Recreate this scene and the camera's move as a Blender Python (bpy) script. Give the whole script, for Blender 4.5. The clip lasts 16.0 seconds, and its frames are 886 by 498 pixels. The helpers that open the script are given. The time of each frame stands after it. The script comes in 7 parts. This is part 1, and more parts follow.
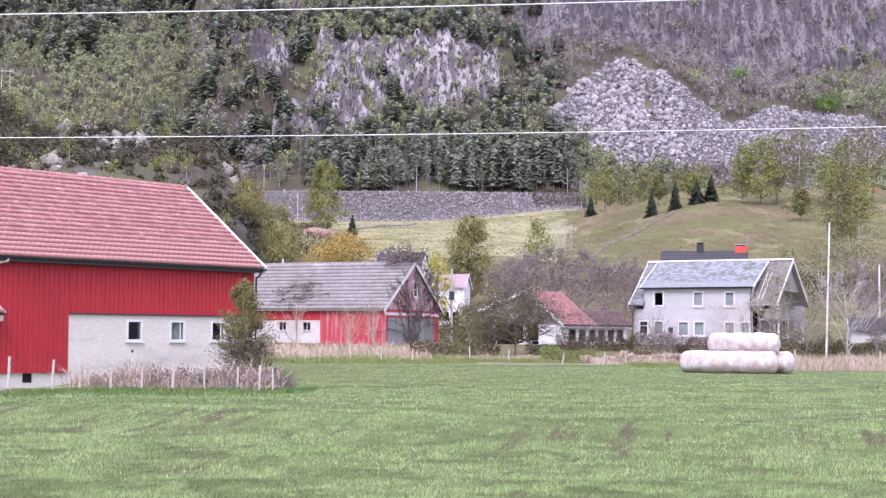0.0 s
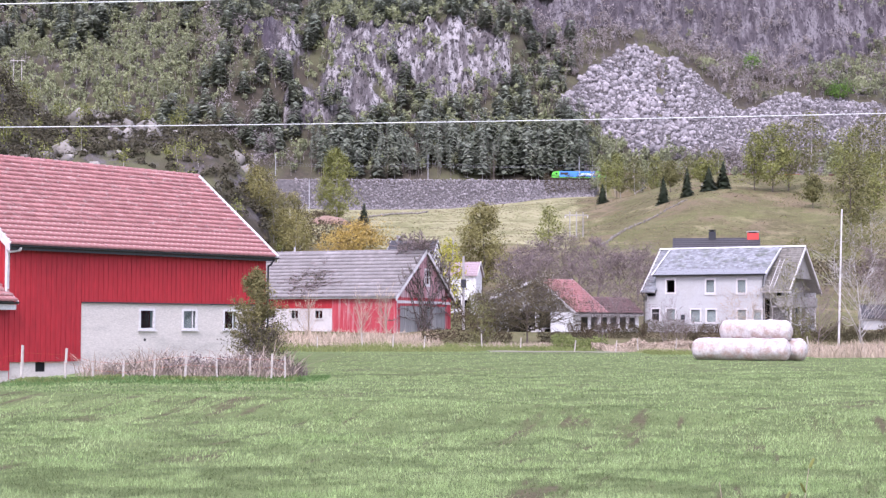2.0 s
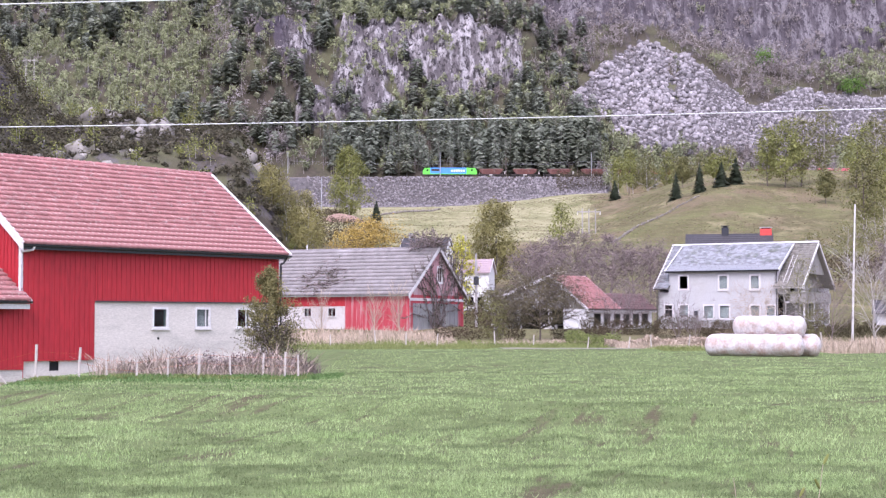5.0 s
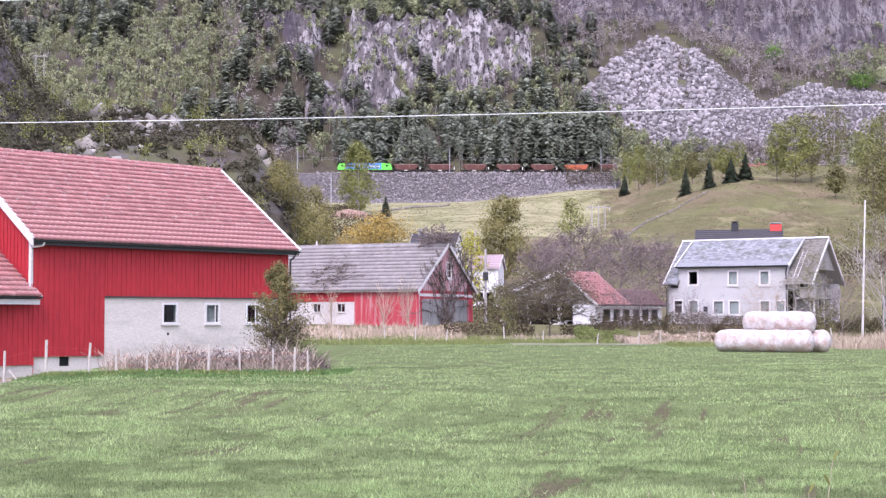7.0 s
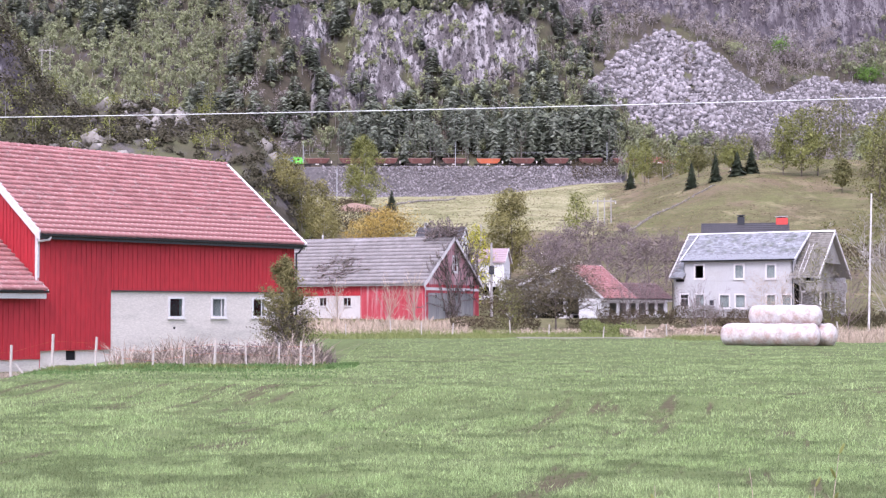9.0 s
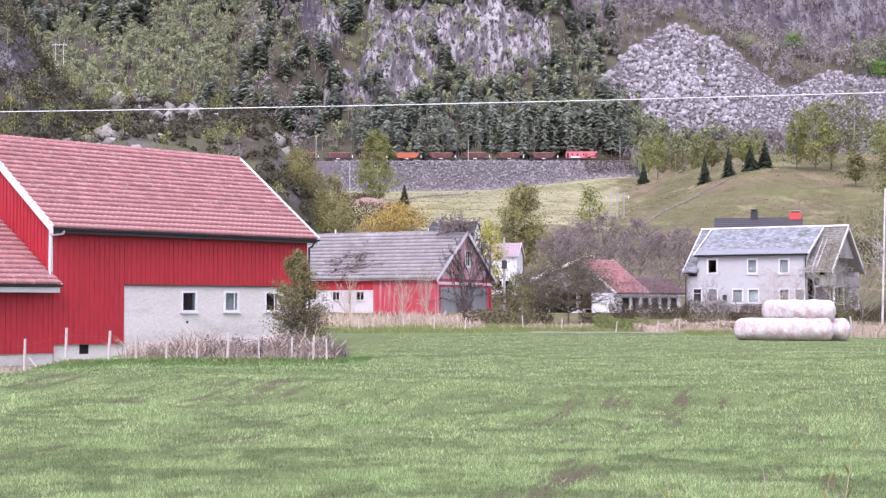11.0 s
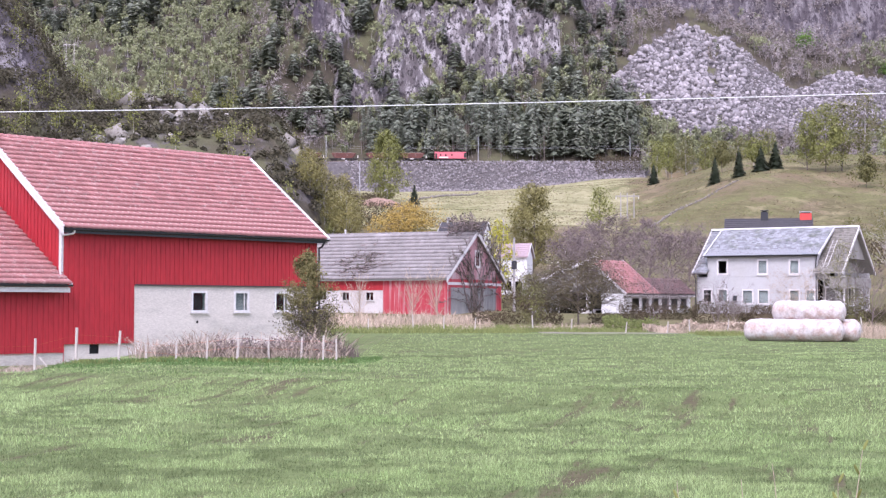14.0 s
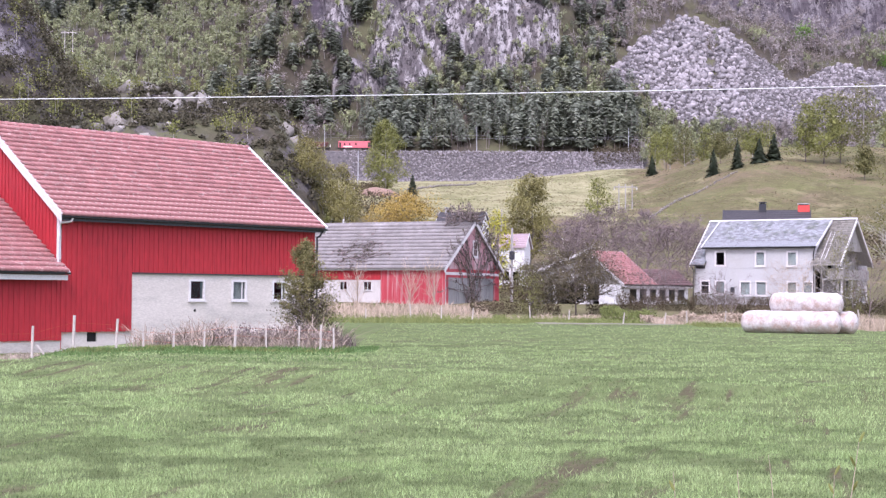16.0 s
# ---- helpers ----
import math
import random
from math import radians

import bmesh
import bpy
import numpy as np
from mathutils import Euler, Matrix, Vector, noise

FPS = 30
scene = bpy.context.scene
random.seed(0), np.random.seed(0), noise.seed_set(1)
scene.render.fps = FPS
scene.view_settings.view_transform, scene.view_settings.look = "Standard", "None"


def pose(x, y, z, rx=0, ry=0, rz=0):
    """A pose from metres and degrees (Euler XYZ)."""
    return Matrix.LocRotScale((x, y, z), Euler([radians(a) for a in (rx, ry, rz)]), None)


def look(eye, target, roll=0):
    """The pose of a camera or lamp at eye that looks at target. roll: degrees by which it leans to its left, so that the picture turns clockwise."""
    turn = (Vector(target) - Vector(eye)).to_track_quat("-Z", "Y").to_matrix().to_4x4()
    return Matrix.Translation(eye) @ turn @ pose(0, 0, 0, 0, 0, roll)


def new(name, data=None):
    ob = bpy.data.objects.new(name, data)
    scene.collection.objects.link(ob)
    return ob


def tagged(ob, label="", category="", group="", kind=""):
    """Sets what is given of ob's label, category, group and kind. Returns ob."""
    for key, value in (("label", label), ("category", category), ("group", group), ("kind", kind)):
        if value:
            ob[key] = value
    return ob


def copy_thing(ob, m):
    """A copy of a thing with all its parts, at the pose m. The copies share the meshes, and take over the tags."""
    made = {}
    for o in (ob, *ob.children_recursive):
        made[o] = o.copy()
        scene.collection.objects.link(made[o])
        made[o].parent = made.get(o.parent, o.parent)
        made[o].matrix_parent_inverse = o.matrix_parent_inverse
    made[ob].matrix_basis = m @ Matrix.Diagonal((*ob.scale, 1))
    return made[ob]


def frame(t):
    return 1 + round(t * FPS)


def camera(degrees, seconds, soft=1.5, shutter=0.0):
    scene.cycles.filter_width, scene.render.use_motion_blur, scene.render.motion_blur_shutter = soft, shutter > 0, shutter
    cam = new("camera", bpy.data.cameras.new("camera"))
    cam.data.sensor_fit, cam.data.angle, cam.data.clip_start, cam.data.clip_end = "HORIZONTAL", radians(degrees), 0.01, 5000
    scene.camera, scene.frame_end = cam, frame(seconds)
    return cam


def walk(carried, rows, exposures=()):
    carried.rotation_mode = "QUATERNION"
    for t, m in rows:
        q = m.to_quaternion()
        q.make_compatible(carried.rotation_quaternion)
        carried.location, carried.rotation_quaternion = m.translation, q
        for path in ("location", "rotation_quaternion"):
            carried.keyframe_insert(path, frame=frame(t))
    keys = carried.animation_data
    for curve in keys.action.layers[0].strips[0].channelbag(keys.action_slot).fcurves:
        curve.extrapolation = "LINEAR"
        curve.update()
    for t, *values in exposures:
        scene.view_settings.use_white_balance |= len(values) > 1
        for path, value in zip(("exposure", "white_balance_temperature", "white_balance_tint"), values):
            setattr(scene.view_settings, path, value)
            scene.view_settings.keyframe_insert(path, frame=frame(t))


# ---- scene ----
# ------------------------------------------------------------------ camera
EYE_HEIGHT = 1.77
cam = camera(31.28, 16.0, soft=1.35)


def view(yaw, pitch, roll):
    """The camera at its one standpoint, turned to the left, tilted up and leaned by degrees."""
    return pose(0, 0, EYE_HEIGHT, 0, 0, yaw) @ pose(0, 0, 0, 90 + pitch) @ pose(0, 0, 0, 0, 0, roll)


PATH = [
    (0.0, -2.349, 3.186, 0.326), (0.5, -2.202, 3.031, 0.35), (1.0, -2.08, 2.893, 0.386), (1.5, -1.979, 2.815, 0.336),
    (2.0, -1.927, 2.747, 0.185), (2.5, -1.879, 2.709, 0.077), (3.0, -1.828, 2.674, -0.07), (3.5, -1.769, 2.654, -0.111),
    (4.0, -1.676, 2.657, -0.107), (6.5, -1.207, 2.552, -0.045), (7.0, -1.132, 2.491, -0.056), (7.5, -1.07, 2.456, -0.083),
    (8.0, -1.01, 2.396, -0.071), (8.5, -0.955, 2.335, -0.072), (9.0, -0.917, 2.269, -0.091), (11.5, -0.288, 2.018, -0.004),
    (12.0, -0.129, 1.984, 0.017), (12.5, -0.033, 1.992, 0.016), (13.0, 0.0, 2.025, 0.0), (13.5, -0.033, 2.073, 0.025),
    (14.0, -0.099, 2.079, 0.057), (14.5, -0.154, 2.025, 0.133), (15.0, -0.181, 1.919, 0.237), (15.5, -0.188, 1.825, 0.307),
    (16.0, -0.176, 1.714, 0.382)]
walk(cam, [(t, view(y, p, r)) for t, y, p, r in PATH], exposures=[(0.0, 0.95, 5790, 27), (16.0, 0.93, 5830, 27)])

# ------------------------------------------------------------------ daylight, a bright overcast spring sky
SUN_ELEVATION, SUN_AZIMUTH = 48, -165   # degrees; azimuth clockwise from straight ahead
world = bpy.data.worlds.new("overcast_sky")
scene.world = world
world.use_nodes = True
_n = world.node_tree.nodes
_sky = _n.new("ShaderNodeTexSky")
_sky.sky_type = "NISHITA"
_sky.sun_disc = False
_sky.sun_elevation, _sky.sun_rotation = radians(SUN_ELEVATION), radians(SUN_AZIMUTH)
_sky.air_density, _sky.dust_density, _sky.ozone_density = 1.0, 4.0, 1.0
_cloud = _n.new("ShaderNodeMix")
_cloud.data_type = "RGBA"
_cloud.inputs[0].default_value = 0.65
_cloud.inputs[7].default_value = (8.6, 8.7, 9.2, 1)
world.node_tree.links.new(_sky.outputs[0], _cloud.inputs[6])
world.node_tree.links.new(_cloud.outputs[2], _n["Background"].inputs[0])
_n["Background"].inputs[1].default_value = 0.15
sun = new("sun", bpy.data.lights.new("sun", "SUN"))
sun.data.energy, sun.data.angle, sun.data.color = 1.5, radians(20), (1.0, 0.96, 0.9)
_a, _e = radians(SUN_AZIMUTH), radians(SUN_ELEVATION)
sun.matrix_world = look((0, 0, 300), (-300 * math.sin(_a) * math.cos(_e), -300 * math.cos(_a) * math.cos(_e), 300 - 300 * math.sin(_e)))

# ------------------------------------------------------------------ materials
def mat(name, col, col2=None, scale=3.0, rough=0.8, bump=0.3, metal=0.0, fine=40.0, stretch=(1, 1, 1), contrast=0.5, random_amount=0.0,
        coords="Object", dirt=None, dirt_scale=0.6, dirt_amount=0.5, spec=0.3, island=False):
    """A procedural surface: two colours over a coarse noise, fine grain in value and relief, and stains of a third colour."""
    m = bpy.data.materials.new(name)
    m.use_nodes = True
    nt = m.node_tree
    N, L = nt.nodes, nt.links
    b = N["Principled BSDF"]
    b.inputs["Roughness"].default_value = rough
    b.inputs["Metallic"].default_value = metal
    b.inputs["Specular IOR Level"].default_value = spec
    tc = N.new("ShaderNodeTexCoord")
    mp = N.new("ShaderNodeMapping")
    mp.inputs["Scale"].default_value = stretch
    L.new(tc.outputs[coords], mp.inputs[0])

    def noise_at(s, detail, rough_n=0.6):
        n = N.new("ShaderNodeTexNoise")
        n.inputs["Scale"].default_value, n.inputs["Detail"].default_value, n.inputs["Roughness"].default_value = s, detail, rough_n
        L.new(mp.outputs[0], n.inputs["Vector"])
        return n

    def ramp(src, lo, hi):
        r = N.new("ShaderNodeMapRange")
        r.inputs[1].default_value, r.inputs[2].default_value = lo, hi
        L.new(src, r.inputs[0])
        return r.outputs[0]

    def blend(fac, a, c, mode="MIX"):
        x = N.new("ShaderNodeMix")
        x.data_type, x.blend_type = "RGBA", mode
        for sock, v in ((0, fac), (6, a), (7, c)):
            if isinstance(v, (int, float)):
                x.inputs[sock].default_value = v
            elif isinstance(v, tuple):
                x.inputs[sock].default_value = (*v, 1)
            else:
                L.new(v, x.inputs[sock])
        return x.outputs[2]

    coarse, grain = noise_at(scale, 5), noise_at(fine, 3)
    col2 = col2 or tuple(c * 0.75 for c in col)
    c = blend(ramp(coarse.outputs[0], 0.5 - contrast / 2, 0.5 + contrast / 2), col, col2)
    if dirt:
        st = noise_at(dirt_scale, 6, 0.7)
        c = blend(ramp(st.outputs[0], 0.62 - dirt_amount * 0.3, 0.8 - dirt_amount * 0.2), c, dirt)
    g = ramp(grain.outputs[0], 0.25, 0.75)
    gr = N.new("ShaderNodeMapRange")
    gr.inputs[3].default_value, gr.inputs[4].default_value = 0.78, 1.2
    L.new(g, gr.inputs[0])
    hsv = N.new("ShaderNodeHueSaturation")
    L.new(c, hsv.inputs["Color"])
    val = gr.outputs[0]
    if random_amount:
        info = N.new("ShaderNodeNewGeometry" if island else "ShaderNodeObjectInfo")
        rr = N.new("ShaderNodeMapRange")
        rr.inputs[3].default_value, rr.inputs[4].default_value = 1 - random_amount, 1 + random_amount
        L.new(info.outputs["Random Per Island" if island else "Random"], rr.inputs[0])
        mul = N.new("ShaderNodeMath")
        mul.operation = "MULTIPLY"
        L.new(val, mul.inputs[0])
        L.new(rr.outputs[0], mul.inputs[1])
        val = mul.outputs[0]
    L.new(val, hsv.inputs["Value"])
    L.new(hsv.outputs[0], b.inputs["Base Color"])
    if bump:
        bp = N.new("ShaderNodeBump")
        bp.inputs["Strength"].default_value = bump
        bp.inputs["Distance"].default_value = 0.02
        L.new(grain.outputs[0], bp.inputs["Height"])
        L.new(bp.outputs[0], b.inputs["Normal"])
    m["set"] = 1
    return m


def leaf_mat(name, a, b_, translucent=0.25, vary=0.28, other=None):
    """Foliage that varies from clump to clump, with a little light coming through; with another colour, it also varies from plant to plant."""
    m = mat(name, a, b_, scale=0.35, rough=0.7, bump=0, fine=2.0, random_amount=vary, island=True, contrast=0.5, spec=0.15)
    nt = m.node_tree
    b = nt.nodes["Principled BSDF"]
    if other:
        kind_of_tree = nt.nodes.new("ShaderNodeAttribute")
        kind_of_tree.attribute_name = "tree"
        mix_c = nt.nodes.new("ShaderNodeMix")
        mix_c.data_type = "RGBA"
        hsv = b.inputs["Base Color"].links[0].from_node
        nt.links.new(kind_of_tree.outputs["Fac"], mix_c.inputs[0])
        nt.links.new(hsv.inputs["Color"].links[0].from_socket, mix_c.inputs[6])
        mix_c.inputs[7].default_value = (*other, 1)
        nt.links.new(mix_c.outputs[2], hsv.inputs["Color"])
    tr = nt.nodes.new("ShaderNodeBsdfTranslucent")
    mix = nt.nodes.new("ShaderNodeMixShader")
    mix.inputs[0].default_value = translucent
    nt.links.new(b.inputs["Base Color"].links[0].from_socket, tr.inputs[0])
    nt.links.new(b.outputs[0], mix.inputs[1])
    nt.links.new(tr.outputs[0], mix.inputs[2])
    nt.links.new(mix.outputs[0], nt.nodes["Material Output"].inputs[0])
    return m


def glass_mat(name):
    """Window glass with a grey tint that stands for darker rooms behind it."""
    m = mat(name, (0.4, 0.43, 0.43), (0.36, 0.4, 0.4), bump=0, rough=0.03, spec=0.2)
    m.node_tree.nodes["Principled BSDF"].inputs["Transmission Weight"].default_value = 1.0
    m.node_tree.nodes["Principled BSDF"].inputs["IOR"].default_value = 1.2
    return m


RED_WOOD = mat("red_painted_boards", (0.36, 0.022, 0.030), (0.29, 0.018, 0.026), scale=0.5, fine=9, stretch=(1, 1, 0.15), bump=0.15, rough=0.65)
RED_WORN = mat("worn_red_boards", (0.34, 0.03, 0.045), (0.40, 0.07, 0.085), scale=1.2, fine=8, stretch=(7, 7, 0.3), dirt=(0.46, 0.33, 0.33),
               dirt_scale=0.55, dirt_amount=0.32, rough=0.8)
RED_FADED = mat("faded_red_boards", (0.42, 0.27, 0.29), (0.34, 0.14, 0.16), scale=1.0, fine=8, stretch=(2.2, 2.2, 0.2), dirt=(0.5, 0.42, 0.43),
                dirt_scale=0.6, dirt_amount=0.5)
WHITE_WOOD = mat("white_painted_wood", (0.60, 0.575, 0.585), (0.52, 0.50, 0.505), scale=1.5, fine=14, bump=0.1, rough=0.55)
GREY_DOOR = mat("grey_weathered_boards", (0.26, 0.26, 0.27), (0.19, 0.19, 0.19), scale=1.2, fine=8, stretch=(2.5, 2.5, 0.15), dirt=(0.36, 0.35, 0.33), dirt_amount=0.5)
DARK_METAL = mat("black_gutter_metal", (0.025, 0.027, 0.035), (0.035, 0.036, 0.042), scale=2, rough=0.4, bump=0.05)
GREY_METAL = mat("galvanised_metal", (0.42, 0.42, 0.44), (0.34, 0.34, 0.36), scale=2, rough=0.45, bump=0.05, metal=0.5)
CONCRETE = mat("light_concrete", (0.54, 0.50, 0.465), (0.475, 0.44, 0.41), scale=0.8, fine=22, stretch=(0.4, 0.4, 1.6), bump=0.12, rough=0.9, dirt=(0.33, 0.31, 0.29),
               dirt_scale=0.5, dirt_amount=0.35)
CLAY = mat("red_clay_tile", (0.355, 0.165, 0.16), (0.305, 0.135, 0.132), scale=1.5, fine=25, rough=0.75, random_amount=0.14, island=True, dirt=(0.52, 0.40, 0.38),
           dirt_scale=4.5, dirt_amount=0.3)
GREY_TILE = mat("grey_roof_tile", (0.235, 0.215, 0.215), (0.20, 0.182, 0.182), scale=0.5, fine=15, rough=0.85, random_amount=0.12, island=True, dirt=(0.32, 0.30, 0.305),
                dirt_scale=0.2, dirt_amount=0.3)
SLATE = mat("mossy_slate", (0.255, 0.26, 0.285), (0.18, 0.185, 0.205), scale=0.9, fine=12, rough=0.6, random_amount=0.3, island=True, dirt=(0.12, 0.13, 0.10),
            dirt_scale=0.9, dirt_amount=0.45)
MOSSY = mat("brown_mossy_slate", (0.15, 0.135, 0.12), (0.20, 0.19, 0.17), scale=0.9, fine=10, rough=0.8, random_amount=0.25, island=True)
DARK_ROOF = mat("dark_roof_sheet", (0.045, 0.042, 0.05), (0.06, 0.055, 0.06), scale=0.6, rough=0.5)
GREY_WALL = mat("light_grey_wall_sheets", (0.43, 0.425, 0.435), (0.38, 0.377, 0.387), scale=0.5, fine=16, bump=0.15, rough=0.8, dirt=(0.37, 0.36, 0.35), dirt_scale=0.4, dirt_amount=0.3)
GREY_OLD = mat("weathered_grey_boards", (0.30, 0.285, 0.275), (0.22, 0.205, 0.195), scale=1.0, fine=10, stretch=(2, 2, 0.4), rough=0.9, dirt=(0.16, 0.14, 0.12), dirt_amount=0.5)
PINE_BARK = mat("pine_stems", (0.24, 0.20, 0.185), (0.17, 0.14, 0.13), scale=1, fine=5, bump=0)
PLINTH = mat("grey_rendered_plinth", (0.44, 0.42, 0.42), (0.36, 0.34, 0.34), scale=1, rough=0.9)
WHITEWASH = mat("dirty_whitewash", (0.52, 0.49, 0.48), (0.45, 0.42, 0.41), scale=0.8, fine=10, rough=0.9, dirt=(0.34, 0.30, 0.29), dirt_scale=0.7, dirt_amount=0.4)
WHITE_WALL = mat("white_house_boards", (0.66, 0.655, 0.665), (0.59, 0.585, 0.595), scale=0.7, fine=10, bump=0.1, rough=0.7)
PANE = glass_mat("window_glass")
CURTAIN = mat("pale_curtain", (0.80, 0.82, 0.82), (0.72, 0.75, 0.75), scale=2.5, stretch=(4, 4, 0.3), bump=0.05, rough=0.25, spec=0.6)
# Black base colour that stands in for the darkness of unlit rooms and holes
BLACK = mat("unlit_inside_black", (0.012, 0.012, 0.014), bump=0, rough=0.9)
WRAP = mat("white_bale_wrap", (0.54, 0.515, 0.53), (0.48, 0.445, 0.45), scale=1.4, fine=9, bump=0.5, rough=0.5, spec=0.4, dirt=(0.36, 0.26, 0.225), dirt_scale=2.0, dirt_amount=0.72)
POST_WOOD = mat("pale_post_wood", (0.48, 0.44, 0.41), (0.38, 0.34, 0.31), scale=3, fine=30, stretch=(1, 1, 0.2))
POLE_WOOD = mat("grey_pole_wood", (0.36, 0.34, 0.33), (0.28, 0.26, 0.25), scale=1, fine=12, stretch=(1, 1, 0.1))
PALE_POLE = mat("bleached_pole_wood", (0.55, 0.52, 0.5), (0.45, 0.42, 0.4), scale=1, fine=12, stretch=(1, 1, 0.1))
BARK = mat("grey_brown_bark", (0.15, 0.12, 0.105), (0.10, 0.08, 0.07), scale=2, fine=12)
BIRCH_BARK = mat("birch_bark", (0.55, 0.52, 0.5), (0.28, 0.25, 0.24), scale=2, fine=8, stretch=(1, 1, 2))
TWIG = mat("bare_twigs", (0.22, 0.175, 0.17), (0.145, 0.115, 0.115), scale=0.5, rough=0.9, bump=0, random_amount=0.3, island=True)
TWIG_PALE = mat("pale_dry_stems", (0.46, 0.375, 0.29), (0.30, 0.235, 0.185), scale=0.8, rough=0.9, bump=0, random_amount=0.3, island=True)
STALK = mat("withered_stalks", (0.40, 0.325, 0.265), (0.25, 0.20, 0.17), scale=0.8, rough=0.9, bump=0, random_amount=0.35, island=True)
FIELD_STONE = mat("field_stone", (0.25, 0.225, 0.20), (0.16, 0.145, 0.125), scale=1.2, fine=6, rough=0.95, random_amount=0.3, island=True)
WIRE = mat("bright_wire", (0.75, 0.75, 0.76), bump=0, rough=0.5)
BALLAST = mat("ballast_stone", (0.22, 0.20, 0.20), (0.16, 0.145, 0.145), scale=1.5, fine=8, rough=0.95)
RAIL = mat("rusty_rail", (0.16, 0.10, 0.075), (0.22, 0.16, 0.13), scale=2, rough=0.6, metal=0.4)
LEAF_BIRCH = leaf_mat("birch_leaves", (0.235, 0.245, 0.08), (0.18, 0.19, 0.065))
LEAF_OLIVE = leaf_mat("olive_leaves", (0.19, 0.18, 0.075), (0.135, 0.135, 0.055))
LEAF_WILLOW = leaf_mat("yellow_olive_leaves", (0.28, 0.25, 0.10), (0.19, 0.18, 0.07))
LEAF_FRESH = leaf_mat("fresh_leaves", (0.14, 0.235, 0.05), (0.09, 0.17, 0.035))
LEAF_YELLOW = leaf_mat("yellow_blossom", (0.46, 0.335, 0.085), (0.31, 0.22, 0.07))
LEAF_LEMON = leaf_mat("lemon_leaves", (0.50, 0.47, 0.06), (0.30, 0.30, 0.05))
LEAF_JUNIPER = leaf_mat("juniper_sprays", (0.24, 0.205, 0.09), (0.155, 0.155, 0.07), vary=0.4)
LEAF_APPLE = leaf_mat("brown_green_buds", (0.13, 0.108, 0.066), (0.08, 0.07, 0.042), vary=0.45)
LEAF_DARK = leaf_mat("dark_bush_leaves", (0.105, 0.092, 0.062), (0.065, 0.062, 0.038))
LEAF_HEDGE = leaf_mat("brown_green_hedge", (0.085, 0.058, 0.04), (0.066, 0.062, 0.03), translucent=0.1, vary=0.2)
# Hillside leaves and far needles: distance haze is put into the lighter colours
LEAF_FOREST = leaf_mat("hazy_hillside_birch_leaves", (0.315, 0.335, 0.185), (0.26, 0.28, 0.16), vary=0.22, other=(0.15, 0.155, 0.115))
LEAF_GREY = leaf_mat("hazy_bare_grey_crowns", (0.37, 0.335, 0.33), (0.28, 0.25, 0.25), translucent=0.05, vary=0.2, other=(0.18, 0.15, 0.135))
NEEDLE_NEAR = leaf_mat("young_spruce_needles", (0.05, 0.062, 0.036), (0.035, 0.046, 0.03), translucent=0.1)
# Same haze in the needle colours of the far spruces and pines
NEEDLE = leaf_mat("hazy_spruce_needles", (0.185, 0.205, 0.15), (0.145, 0.165, 0.122), translucent=0.3, other=(0.21, 0.225, 0.165))
NEEDLE_PALE = leaf_mat("hazy_pine_needles", (0.275, 0.295, 0.23), (0.22, 0.24, 0.19), translucent=0.3, other=(0.15, 0.165, 0.13))

# ------------------------------------------------------------------ small tools for building
def empty(name, m, label="", category="", group="", kind=""):
    ob = new(name)
    ob.empty_display_size = 0.3
    ob.matrix_world = m
    return tagged(ob, label, category, group, kind)


def mesh_of(name, bm, *materials, smooth=False):
    me = bpy.data.meshes.new(name)
    bm.to_mesh(me)
    bm.free()
    for m in materials:
        me.materials.append(m)
    if smooth:
        me.polygons.foreach_set("use_smooth", [True] * len(me.polygons))
    return me


def part(name, bm, material, parent, label="", m=None, smooth=False):
    """One mesh object under a thing or a part."""
    ob = new(name, mesh_of(name, bm, material, smooth=smooth))
    ob.parent = parent
    if m is not None:
        ob.matrix_basis = m
    return tagged(ob, label)


def shared(name, me, parent, m):
    """One more object on a mesh that exists already."""
    ob = new(name, me)
    ob.parent = parent
    ob.matrix_basis = m
    return ob


def raw_mesh(name, verts, faces, *materials, index=None, smooth=False):
    """A mesh out of numpy arrays: n x 3 corners and m x 3 (or 4) faces."""
    me = bpy.data.meshes.new(name)
    verts, faces = np.asarray(verts, np.float32), np.asarray(faces, np.int32)
    k = faces.shape[1]
    me.vertices.add(len(verts))
    me.vertices.foreach_set("co", verts.ravel())
    me.loops.add(faces.size)
    me.loops.foreach_set("vertex_index", faces.ravel())
    me.polygons.add(len(faces))
    me.polygons.foreach_set("loop_start", np.arange(0, faces.size, k, dtype=np.int32))
    if smooth:
        me.polygons.foreach_set("use_smooth", np.ones(len(faces), bool))
    for m in materials:
        me.materials.append(m)
    if index is not None:
        me.polygons.foreach_set("material_index", np.asarray(index, np.int32))
    me.update(calc_edges=True)
    return me


def box(bm, x0, x1, y0, y1, z0, z1, bevel=0.0):
    v = [bm.verts.new((x, y, z)) for x in (x0, x1) for y in (y0, y1) for z in (z0, z1)]
    fs = [bm.faces.new([v[i] for i in q]) for q in ((0, 1, 3, 2), (4, 6, 7, 5), (0, 4, 5, 1), (2, 3, 7, 6), (0, 2, 6, 4), (1, 5, 7, 3))]
    if bevel:
        bmesh.ops.bevel(bm, geom=list({e for f in fs for e in f.edges}), offset=bevel, segments=1, affect="EDGES")
    return bm


def boxed(*a, bevel=0.0):
    return box(bmesh.new(), *a, bevel=bevel)


